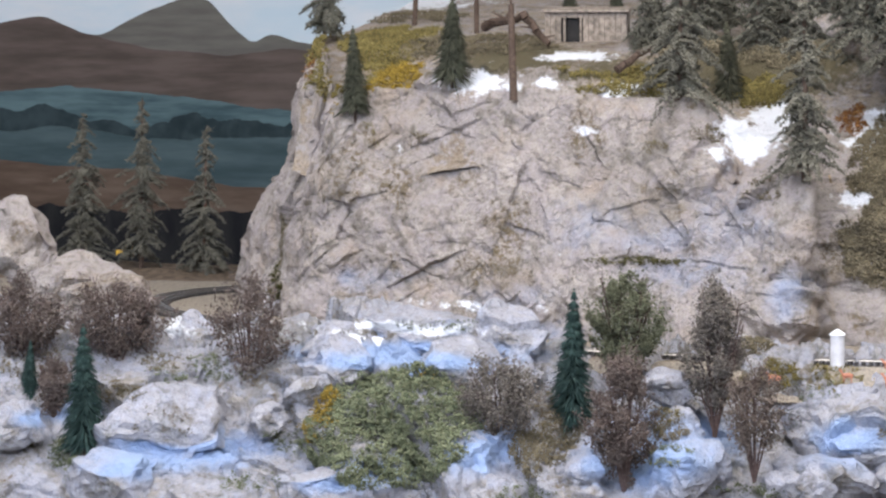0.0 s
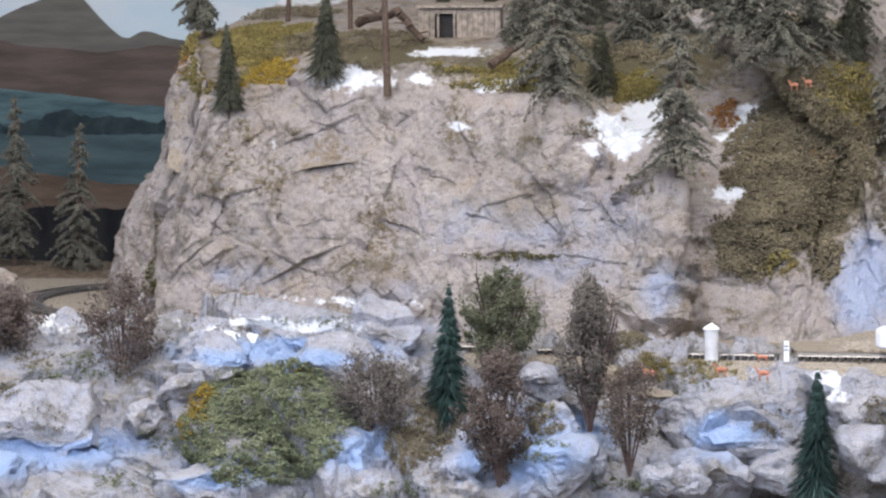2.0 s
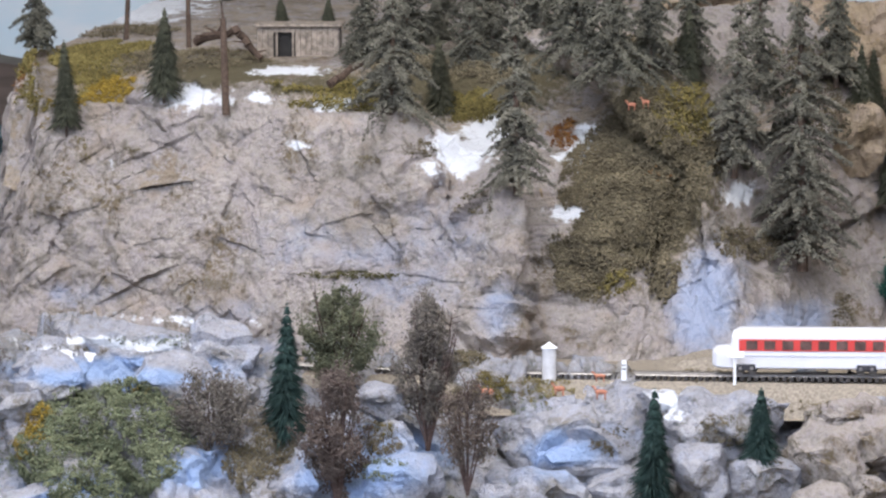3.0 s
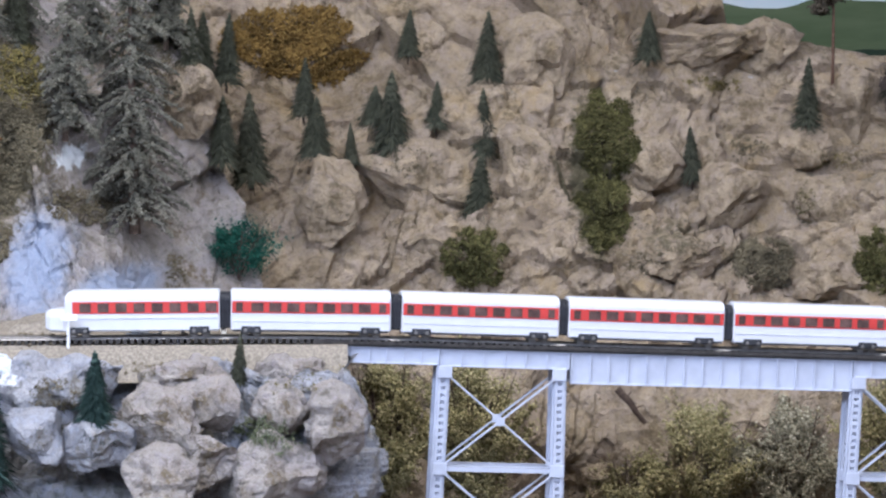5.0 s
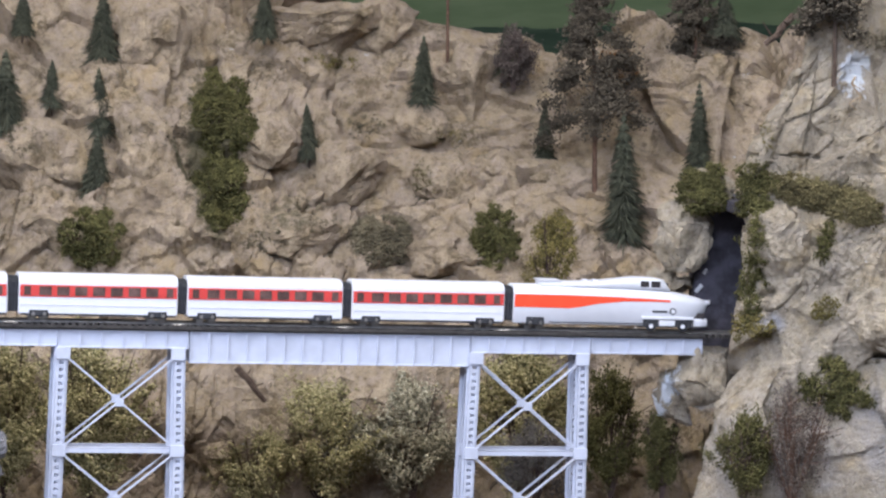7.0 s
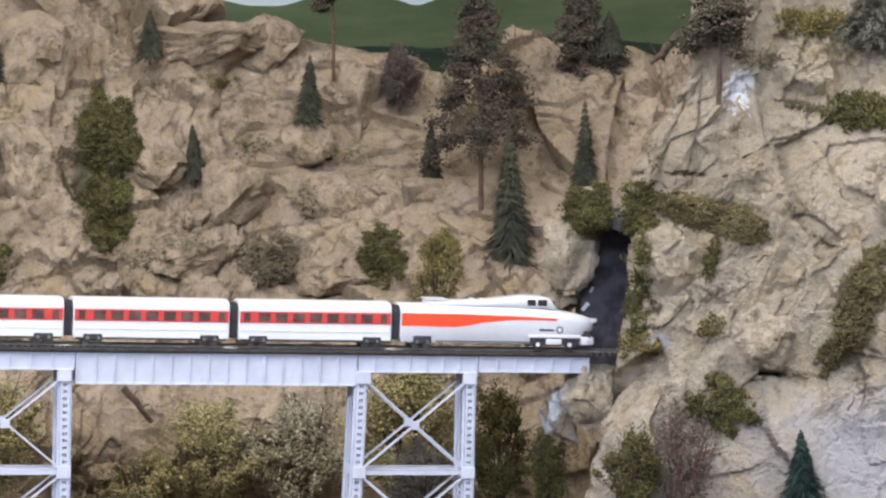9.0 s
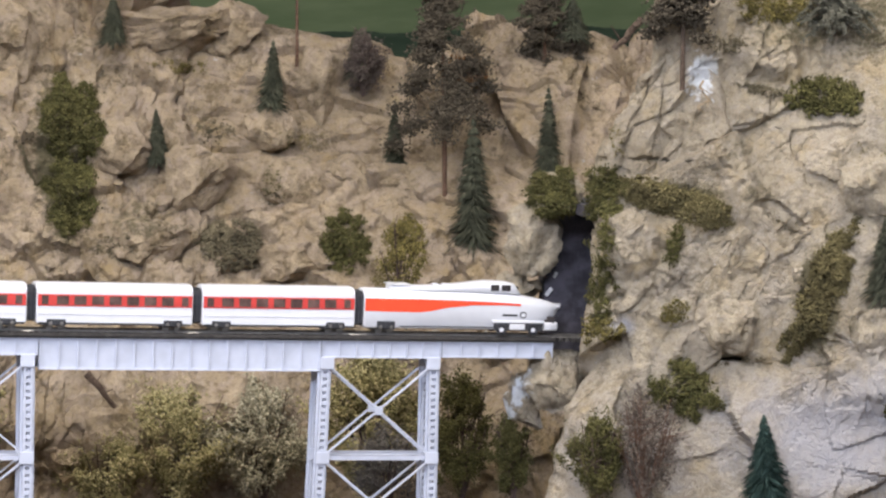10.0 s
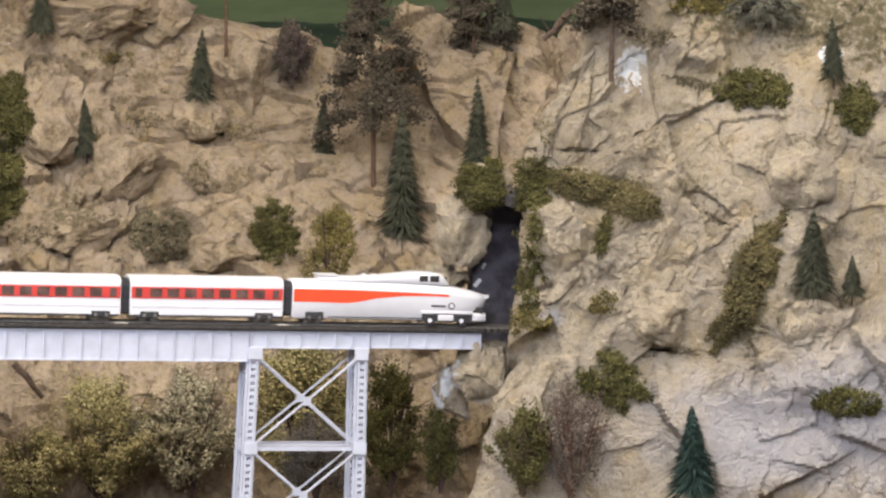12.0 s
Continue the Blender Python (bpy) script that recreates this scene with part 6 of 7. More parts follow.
shrub(-0.5020, 2.8710, 1.0501, 0.1388, 0.0536, LEAF_GREY, 1.3, 0.1, 0.75, label="tall grey-brown upright shrub")
shrub(-0.4583, 2.8151, 1.0198, 0.1032, 0.0469, LEAF_BROWN, 0.55, 0.2, label="sparse brown shrub with bare stems")
shrub(-0.1100, 3.4351, 1.1234, 0.0573, 0.0630, LEAF_TEAL, 0.9, label="small bluish green leafy plant")
shrub(0.3627, 3.4392, 0.8619, 0.1318, 0.1261, LEAF_YELLOW, 1.0, label="large olive bush in the canyon", fine=0.0015)
shrub(0.2913, 3.4233, 0.8716, 0.0799, 0.0970, LEAF_YELLOW, 0.9, label="olive bush in the canyon", fine=0.0015)
shrub(0.4547, 3.4249, 0.8653, 0.1313, 0.0970, LEAF_PALE, 0.8, label="pale yellow-leaved bush in the canyon", fine=0.0015)
shrub(0.3931, 3.4486, 0.8805, 0.0805, 0.0862, LEAF_PALE, 0.7, label="pale yellow-leaved bush in the canyon", fine=0.0015)
shrub(0.0364, 3.2500, 0.9065, 0.1625, 0.0758, LEAF_YELLOW, 1.2, 0.05, label="dark yellow-green bush behind the bridge tower", fine=0.0015)
shrub(0.1189, 3.2800, 0.8974, 0.1695, 0.1039, LEAF_YELLOW, 1.2, 0.05, label="dark yellow-green bush behind the bridge tower", fine=0.0015)
shrub(0.5459, 3.3000, 0.8862, 0.1650, 0.1045, LEAF_YELLOW, 1.2, 0.05, label="dark yellow-green bush behind the bridge tower", fine=0.0015)
shrub(0.6333, 3.2800, 0.8877, 0.1367, 0.0656, IVY, 1.2, 0.05, label="dark bush in the canyon shade")
shrub(0.5459, 3.2000, 0.8964, 0.0800, 0.0693, LEAF_GREY, 0.9, label="grey-brown bush at the foot of the tower")
shrub(0.6857, 2.9212, 0.9412, 0.0803, 0.0536, IVY, 1.2, 0.1, label="dark olive shrub on the rock")
shrub(0.7287, 2.9163, 0.9382, 0.1045, 0.0680, LEAF_BROWN, 0.4, 0.1, 0.4, twig=BARK_RED, label="dry reddish shrub of bare twigs")
shrub(0.5749, 3.3000, 1.0640, 0.1100, 0.0495, MOSS_OLIVE, 0.6, 0.1, 0.8, label="thin yellow-green bush behind the bridge")
shrub(0.6483, 3.1000, 0.9172, 0.0878, 0.0362, IVY, 1.0, 0.05, label="dark bush in the canyon shade")
shrub(0.6057, 3.7082, 1.2786, 0.0680, 0.0433, LEAF_RED, 1.0, 0.1, label="purplish brown bush on the rim")
# the track: plan and rail height along the line, from the tunnel back round the cliff
LINE, _ = catmull([
    (1.3, 3.11, 1.055), (0.95, 3.085, 1.065), (0.67, 3.06, 1.079), (0.3, 3.03, 1.094), (-0.024, 3.0, 1.107), (-0.3, 2.995, 1.107), (-0.5, 3.0, 1.107), (-0.7, 3.03, 1.109),
    (-0.88, 3.07, 1.113), (-1.04, 3.13, 1.118), (-1.14, 3.24, 1.12), (-1.17, 3.37, 1.12), (-1.13, 3.48, 1.12), (-1.0, 3.56, 1.12)], 1500)
LINE_S = np.concatenate([[0], np.cumsum(np.linalg.norm(np.diff(LINE, axis=0), axis=1))])


def on_line(s):
    """The point on the track, s metres back from the tunnel's inner end, and the heading towards the tunnel."""
    p = Vector([np.interp(s, LINE_S, LINE[:, k]) for k in range(3)])
    q = Vector([np.interp(s - 0.01, LINE_S, LINE[:, k]) for k in range(3)])
    return p, (q - p).normalized()


def line_at(x):
    return float(np.interp(-x, -LINE[:, 0][:1100], LINE_S[:1100]))


def line_frame(s0, s1):
    """The pose of a vehicle whose wheels stand at s0 (front) and s1 (rear)."""
    a, b = on_line(s0)[0], on_line(s1)[0]
    d = (a - b).normalized()
    side = Vector((0, 0, 1)).cross(d).normalized()
    up = d.cross(side)
    m = Matrix((d, side, up)).transposed().to_4x4()
    m.translation = (a + b) / 2
    return m


def build_track():
    track = root("railway_track", Matrix(), "single railway track with dark sleepers and worn rails", "track", kind="structure")
    for off, name in ((-0.0083, "rail"), (0.0083, "rail")):
        bm = bmesh.new()
        prev = None
        for s in np.arange(0.2, LINE_S[-1], 0.012):
            p, d = on_line(s)
            side = Vector((0, 0, 1)).cross(d).normalized()
            c = p + side * off
            ring = [bm.verts.new(c + side * w + Vector((0, 0, h))) for w, h in ((-0.0013, -0.0022), (0.0013, -0.0022), (0.0007, -0.0012), (0.0008, 0), (-0.0008, 0), (-0.0007, -0.0012))]
            if prev:
                for k in range(6):
                    bm.faces.new((prev[k], prev[(k + 1) % 6], ring[(k + 1) % 6], ring[k]))
            prev = ring
        bmesh.ops.recalc_face_normals(bm, faces=bm.faces)
        part(name, bm, RAIL, track)
    verts, faces = [], []
    rng = random.Random(5)
    for s in np.arange(0.2, LINE_S[-1], 0.0062):
        p, d = on_line(s)
        side = Vector((0, 0, 1)).cross(d).normalized()
        p = p + side * rng.uniform(-0.0005, 0.0005)
        n = len(verts)
        for k in (-0.0022, -0.0055):
            for a, b in ((-1, -1), (1, -1), (1, 1), (-1, 1)):
                verts.append(p + d * a * 0.0016 + side * b * 0.0155 + Vector((0, 0, k)))
        faces += [(n, n + 1, n + 2, n + 3), (n, n + 4, n + 5, n + 1), (n + 1, n + 5, n + 6, n + 2), (n + 2, n + 6, n + 7, n + 3), (n + 3, n + 7, n + 4, n)]
    sl = mesh_object("sleepers", verts, faces, TIE, track)
    tagged(sl, "close row of dark wooden sleepers", kind="stuff")


build_track()


# the bridge, in a frame that runs along it from the left abutment
BRIDGE_A, BRIDGE_B = Vector((-0.032, 2.9995, 1.1005)), Vector((0.675, 3.0605, 1.0725))
d = (BRIDGE_B - BRIDGE_A).normalized()
side = Vector((0, 0, 1)).cross(d).normalized()
BRIDGE_M = Matrix((d, side, d.cross(side))).transposed().to_4x4()
BRIDGE_M.translation = BRIDGE_A
BRIDGE_L = (BRIDGE_B - BRIDGE_A).length


def girder(parent, x0, x1, depth, y, panels):
    bm = bmesh.new()
    box(bm, x0, x1, y - 0.0008, y + 0.0008, -depth, -0.0005)
    girder_ob = part("girder", bm, BRIDGE, parent)
    out = -1 if y < 0 else 1
    for z in (-depth, -0.0022):
        bm = bmesh.new()
        box(bm, x0, x1, y - 0.0028, y + 0.0028, z, z + 0.0014, 0.0003)
        part("flange", bm, BRIDGE, girder_ob)
    for k in range(panels + 1):
        x = x0 + 0.0008 + (x1 - x0 - 0.0016) * k / panels
        bm = bmesh.new()
        ya, yb = sorted((y + out * 0.0008, y + out * 0.0030))
        box(bm, x - 0.0006, x + 0.0006, ya, yb, -depth + 0.0014, -0.0022)
        part("stiffener", bm, BRIDGE, girder_ob)


def lattice_leg(parent, x0, x1, y, top, foot):
    """A battered leg: two angles joined by small batten plates, open between them."""
    bm = bmesh.new()
    w = 0.0042
    for e in (-1, 1):
        bar(bm, (x1 + e * (w - 0.0012), y, foot), (x0 + e * (w - 0.0012), y, top), 0.0024, 0.0022)
        bar(bm, (x1 + e * (w - 0.0004), y + 0.0026, foot), (x0 + e * (w - 0.0004), y + 0.0026, top), 0.0008, 0.0052)
    bar(bm, (x1, y + 0.0052, foot), (x0, y + 0.0052, top), 2 * w, 0.0010)
    n = int((top - foot) / 0.0062)
    for k in range(n):
        f = (k + 0.5) / n
        x, z = x1 + (x0 - x1) * f, foot + (top - foot) * f
        box(bm, x - w + 0.0014, x + w - 0.0014, y - 0.0009, y + 0.0007, z - 0.0017, z + 0.0017)
    part("lattice_leg", bm, BRIDGE, parent)


def tower(parent, x0, x1, top, foot=-0.262):
    t = new("tower")
    t.parent = parent
    t.empty_display_size = 0.01
    tagged(t, "pale steel trestle tower with lattice legs and cross bracing")
    xs = (x0, x1)
    for y, o in ((-0.0125, 0.0), (0.0125, 0.0)):
        e = -1 if y < 0 else 1

        def leg_x(k, z):
            return xs[k] + (-1 if k == 0 else 1) * 0.004 * (top - z) / (top - foot)
        for k in (0, 1):
            lattice_leg(t, xs[k], leg_x(k, foot), y, top, foot)
        z1 = top - 0.004
        levels = [z1, z1 - 0.087, z1 - 0.174, z1 - 0.25]
        for a, b in zip(levels, levels[1:]):
            for p, q in (((leg_x(0, a), a), (leg_x(1, b), b)), ((leg_x(1, a), a), (leg_x(0, b), b))):
                bm = bmesh.new()
                bar(bm, (p[0], y - 0.0012, p[1]), (q[0], y - 0.0012, q[1]), 0.0030, 0.0014)
                part("diagonal_brace", bm, BRIDGE, t)
            bm = bmesh.new()
            mid = (leg_x(0, a) + leg_x(1, a)) / 2
            box(bm, mid - 0.004, mid + 0.004, y - 0.0026, y - 0.0016, (a + b) / 2 - 0.004, (a + b) / 2 + 0.004, 0.0006)
            part("gusset_plate", bm, BRIDGE, t)
            bm = bmesh.new()
            box(bm, leg_x(0, b), leg_x(1, b), y - 0.001, y + 0.0014, b - 0.0022, b + 0.0022)
            box(bm, leg_x(0, b), leg_x(1, b), y - 0.001, y + 0.006, b + 0.0014, b + 0.0024)
            part("strut", bm, BRIDGE, t)
        for z in levels[:3]:
            for k in (0, 1):
                bm = bmesh.new()
                x = leg_x(k, z) + (0.001 if k == 0 else -0.001)
                box(bm, x - 0.0065, x + 0.0065, y - 0.0034, y - 0.0022, z - 0.0055, z + 0.0055, 0.0005)
                part("gusset_plate", bm, BRIDGE, t)
    for k in (0, 1):
        for z in (top - 0.004, top - 0.091, top - 0.178):
            bm = bmesh.new()
            box(bm, xs[k] - 0.003, xs[k] + 0.003, -0.012, 0.012, z - 0.002, z + 0.002)
            part("cross_tie", bm, BRIDGE, t)


def build_bridge():
    b = root("railway_bridge", BRIDGE_M, "pale grey steel deck girder bridge on two lattice towers", "bridge")
    u = BRIDGE_L / 1345.0
    spans = [(8, 216, 0.0155, 7), (216, 438, 0.0165, 6), (439, 927, 0.0290, 15), (928, 1142, 0.0165, 7), (1143, 1345, 0.0155, 6)]
    for x0, x1, depth, n in spans:
        for y in (-0.0095, 0.0095):
            girder(b, x0 * u, x1 * u - 0.0004, depth, y, n)
    bm = bmesh.new()
    box(bm, 0.0, BRIDGE_L, -0.0148, 0.0148, 0.0, 0.0016, 0.0003)
    part("deck", bm, TIE, b, "dark timber deck")
    for y in (-0.0148, 0.0148):
        bm = bmesh.new()
        box(bm, 0.0, BRIDGE_L, y - 0.0009, y + 0.0009, 0.0017, 0.0042)
        part("guard_timber", bm, TIE, b, "dark guard timber")
    tower(b, 223 * u, 421 * u, -0.0168)
    tower(b, 935 * u, 1128 * u, -0.0168)


build_bridge()


# the train
def tube(bm, rings):
    """Skins a row of closed rings and closes both ends."""
    vs = [[bm.verts.new(p) for p in r] for r in rings]
    n = len(rings[0])
    for a, b in zip(vs, vs[1:]):
        for k in range(n):
            bm.faces.new((a[k], a[(k + 1) % n], b[(k + 1) % n], b[k]))
    bm.faces.new(vs[0])
    bm.faces.new(list(reversed(vs[-1])))
    bmesh.ops.recalc_face_normals(bm, faces=bm.faces)
    return bm


def section(x, hw, z0, z1, r=0.35, n=7):
    """A coach cross-section: upright sides, rounded roof and tucked sill."""
    h, pts = z1 - z0, []
    rr = min(hw, h) * r * 1.6
    for k in range(n):
        a = math.pi / 2 * k / (n - 1)
        pts.append((x, -(hw - rr + rr * math.cos(a)), z1 - rr * 0.75 + rr * 0.75 * math.sin(a)))
    pts += [(x, -p[1], p[2]) for p in reversed(pts)]
    pts += [(x, hw, z0 + 0.0012), (x, hw - 0.0015, z0), (x, -hw + 0.0015, z0), (x, -hw, z0 + 0.0012)]
    return pts


HW = 0.0168
COACH_L, GAP, LOCO_L = 0.1415, 0.0085, 0.1875


def wheelset(parent, x, deep=0.0085):
    bm = bmesh.new()
    box(bm, x - 0.0088, x + 0.0088, -HW - 0.0007, HW + 0.0007, 0.0040, 0.0038 + deep * 0.72, 0.0012)
    t = part("truck", bm, TRUCK, parent, "dark plastic wheel truck")
    for y in (-0.0095, 0.0095):
        for o in (-0.0052, 0.0052):
            bm = bmesh.new()
            rod(bm, (x + o, y - 0.0012, 0.0042), (x + o, y + 0.0012, 0.0042), 0.0042, 0.0042, 16)
            part("wheel", bm, RAIL, t)
    for y in (-HW - 0.0008, HW + 0.0008):
        for o in (-0.0050, 0.0050):
            bm = bmesh.new()
            rod(bm, (x + o, y - 0.0004, 0.0060), (x + o, y + 0.0004, 0.0060), 0.0017, 0.0015, 12)
            part("axle_box", bm, RAIL, t, "dull metal axle box")


def side_panel(parent, name, x0, x1, z0, z1, material, lift=0.0003, label="", bevel=0.0):
    for e in (-1, 1):
        bm = bmesh.new()
        y = e * (HW + lift / 2)
        box(bm, x0, x1, y - lift / 2 - 0.0002, y + lift / 2, z0, z1, bevel)
        part(name, bm, material, parent, label)


def build_coach():
    c = root("passenger_coach", Matrix(), "white streamlined coach with a red window band", "train car", "coaches of the train")
    a, b = -COACH_L / 2, COACH_L / 2
    bm = bmesh.new()
    rings = [section(a, HW - 0.0012, 0.0062, 0.0402)] + [section(x, HW, 0.0056, 0.0412) for x in (a + 0.0012, b - 0.0012)] + [section(b, HW - 0.0012, 0.0062, 0.0402)]
    part("body", tube(bm, rings), WHITE, c, "glossy white body shell")
    side_panel(c, "window_band", a + 0.001, b - 0.001, 0.0214, 0.0318, RED, 0.0003, "red window band")
    rng = random.Random(2)
    for k in range(9):
        w = 0.0108 if 0 < k < 8 else 0.006
        x = a + 0.0075 + (COACH_L - 0.015) * k / 8
        side_panel(c, "window", x - w / 2, x + w / 2, 0.0226, 0.0306, GLASS_COACH, 0.0006, "smoked window pane", 0.0)
    side_panel(c, "moulding", a + 0.002, b - 0.002, 0.0140, 0.0145, CHROME, 0.0003, "thin bright moulding")
    side_panel(c, "skirt", a + 0.002, b - 0.002, 0.0050, 0.0066, TRUCK, 0.0002, "dark lower skirt edge")
    for x in (a + 0.018, b - 0.018):
        wheelset(c, x)
    bm = bmesh.new()
    tube(bm, [section(b - 0.001 + k * GAP / 6, HW - 0.0022 - (0.0007 if k % 2 else 0), 0.0075, 0.0385 - (0.0007 if k % 2 else 0)) for k in range(9)])
    part("bellows", bm, BLACK, c, "black rubber bellows between cars")
    return c


def build_tail():
    c = root("observation_coach", Matrix(), "white tail coach with a stepped rounded end and orange-red band", "train car")
    a, b = -COACH_L / 2, COACH_L / 2
    bm = bmesh.new()
    rings = [section(a - 0.012, HW - 0.006, 0.008, 0.022), section(a - 0.008, HW - 0.002, 0.0062, 0.0245), section(a + 0.004, HW, 0.0056, 0.026), section(a + 0.006, HW - 0.0005, 0.0056, 0.038), section(a + 0.012, HW, 0.0056, 0.0412),
             section(b - 0.0012, HW, 0.0056, 0.0412), section(b, HW - 0.0012, 0.0062, 0.0402)]
    part("body", tube(bm, rings), WHITE, c, "glossy white body shell with stepped end")
    side_panel(c, "window_band", a + 0.012, b - 0.001, 0.0214, 0.0318, RED, 0.0003, "red window band")
    for k in range(1, 9):
        x = a + 0.0075 + (COACH_L - 0.015) * k / 8
        side_panel(c, "window", x - 0.0049, x + 0.0049, 0.0226, 0.0306, GLASS_COACH, 0.0006, "smoked window pane")
    side_panel(c, "moulding", a + 0.002, b - 0.002, 0.0172, 0.0178, CHROME, 0.0005, "thin bright moulding")
    for x in (a + 0.018, b - 0.018):
        wheelset(c, x)
    bm = bmesh.new()
    tube(bm, [section(b - 0.001 + k * GAP / 6, HW - 0.0022 - (0.0007 if k % 2 else 0), 0.0075, 0.0385) for k in range(9)])
    part("bellows", bm, BLACK, c, "black rubber bellows between cars")
    return c


def build_loco():
    c = root("streamlined_locomotive", Matrix(), "white futuristic locomotive with dome cab and orange-red stripe", "locomotive")
    a, b = -LOCO_L / 2, LOCO_L / 2

    def st(f):
        return a + LOCO_L * f
    bm = bmesh.new()
    rows = [(0.0, HW - 0.001, 0.0062, 0.0392), (0.008, HW, 0.0052, 0.0402), (0.30, HW, 0.0050, 0.0400), (0.58, HW, 0.0050, 0.0394), (0.70, HW, 0.0052, 0.0384), (0.80, HW - 0.0003, 0.0060, 0.0362),
            (0.88, HW - 0.0012, 0.0100, 0.0338), (0.93, HW - 0.0028, 0.0140, 0.0318), (0.97, HW - 0.0060, 0.0165, 0.0296), (0.99, HW - 0.0095, 0.0190, 0.0276), (1.0, HW - 0.0135, 0.0205, 0.0256)]
    part("body", tube(bm, [section(st(f), hw, z0, z1, 0.42) for f, hw, z0, z1 in rows]), WHITE, c, "glossy white tapered body shell", True)
    bm = bmesh.new()
    rows = [(0.13, 0.0030, 0.0385, 0.0405), (0.14, 0.0115, 0.0385, 0.0445), (0.30, 0.0125, 0.0385, 0.0432), (0.42, 0.0128, 0.0385, 0.0440), (0.52, 0.0130, 0.0385, 0.0465), (0.62, 0.0132, 0.038, 0.0490), (0.72, 0.0130, 0.038, 0.0485), (0.765, 0.0120, 0.037, 0.0470), (0.80, 0.0090, 0.0355, 0.0375)]
    cab = part("dome_cab", tube(bm, [section(st(f), hw, z0, z1, 0.4) for f, hw, z0, z1 in rows]), WHITE, c, "raised white dome cab", True)
    for x0, x1 in ((0.640, 0.684), (0.694, 0.742)):
        for e in (-1, 1):
            bm = bmesh.new()
            box(bm, st(x0), st(x1), e * 0.0128 - 0.0007, e * 0.0128 + 0.0007, 0.0402, 0.0460, 0.0006)
            part("cab_window", bm, GLASS_DARK, cab, "dark cab window")
    bm = bmesh.new()
    box(bm, st(0.772), st(0.788), -0.009, 0.009, 0.0385, 0.0445, 0.0006)
    part("windscreen", bm, GLASS_DARK, cab, "dark raked windscreen")
    for f in (0.36, 0.41):
        bm = bmesh.new()
        box(bm, st(f), st(f + 0.03), -0.004, 0.004, 0.0425, 0.0455, 0.0008)
        part("roof_vent", bm, WHITE, c)
    bm = bmesh.new()
    box(bm, st(0.13), st(0.24), -0.0125, 0.0125, 0.0440, 0.0449, 0.0003)
    part("roof_fin", bm, WHITE, c, "flat white roof fin")
    # the stripe tapers from a broad panel to a thin line
    for e in (-1, 1):
        bm = bmesh.new()
        top, low = [], []
        y = e * (HW + 0.0004)
        for f, zt, zb in ((0.004, 0.0322, 0.0205), (0.28, 0.0320, 0.0200), (0.33, 0.0318, 0.0212), (0.42, 0.0314, 0.0246), (0.55, 0.0308, 0.0272), (0.70, 0.0298, 0.0276), (0.79, 0.0290, 0.0272)):
            top.append(bm.verts.new((st(f), y, zt)))
            low.append(bm.verts.new((st(f), y, zb)))
        for k in range(len(top) - 1):
            bm.faces.new((low[k], low[k + 1], top[k + 1], top[k]))
        got = bmesh.ops.extrude_face_region(bm, geom=list(bm.faces))
        bmesh.ops.translate(bm, verts=[v for v in got["geom"] if isinstance(v, bmesh.types.BMVert)], vec=(0, -e * 0.0006, 0))
        bmesh.ops.recalc_face_normals(bm, faces=bm.faces)
        part("stripe", bm, ORANGE, c, "tapering orange-red stripe")
    side_panel(c, "sill_line", st(0.18), st(0.74), 0.0066, 0.0074, TRUCK, 0.0003, "thin dark sill line")
    # lettering too small to read, and a round badge
    side_panel(c, "lettering_bar", st(0.70), st(0.775), 0.0176, 0.0192, TRUCK, 0.0003, "dark lettering bar")
    for e in (-1, 1):
        bm = bmesh.new()
        rod(bm, (st(0.805), e * (HW - 0.0006), 0.0187), (st(0.805), e * (HW + 0.0002), 0.0187), 0.0032, 0.0032, 20)
        part("badge", bm, TRUCK, c, "round dark badge")
        bm = bmesh.new()
        rod(bm, (st(0.805), e * (HW - 0.0005), 0.0187), (st(0.805), e * (HW + 0.0004), 0.0187), 0.0021, 0.0021, 20)
        part("badge_face", bm, WHITE, c)
    bm = bmesh.new()
    bmesh.ops.create_uvsphere(bm, u_segments=16, v_segments=10, radius=0.0042, matrix=Matrix.Translation((st(0.985), 0, 0.0255)) @ Matrix.Diagonal((1.7, 1.6, 0.75, 1)))
    part("headlight", bm, CHROME, c, "bright nose headlight", True)
    bm = bmesh.new()
    tube(bm, [section(st(0.915), HW, 0.0045, 0.0125), section(st(0.95), HW - 0.0005, 0.0045, 0.0125), section(st(0.985), HW - 0.003, 0.0045, 0.012), section(st(0.995), HW - 0.007, 0.005, 0.0115)])
    part("bumper", bm, WHITE, c, "white wraparound bumper")
    bm = bmesh.new()
    box(bm, st(0.86), st(0.97), -HW + 0.003, HW - 0.003, 0.0085, 0.0175)
    part("grille_recess", bm, GLASS_DARK, c, "dark recess under the nose")
    # Raised dark panel; the wheel opening's shade is put into its colour.
    side_panel(c, "truck_shade_panel", st(0.655), st(0.905), 0.0042, 0.0118, TRUCK, 0.0006, "dark panel painted as the shaded opening round the front wheels")
    side_panel(c, "truck_cover", st(0.645), st(0.915), 0.0112, 0.0140, WHITE, 0.0014, "white bar over the front wheels", 0.0006)
    side_panel(c, "truck_cover", st(0.735), st(0.815), 0.0052, 0.0104, WHITE, 0.0014, "white panel between the front wheels", 0.0006)
    wheelset(c, st(0.11), 0.011)
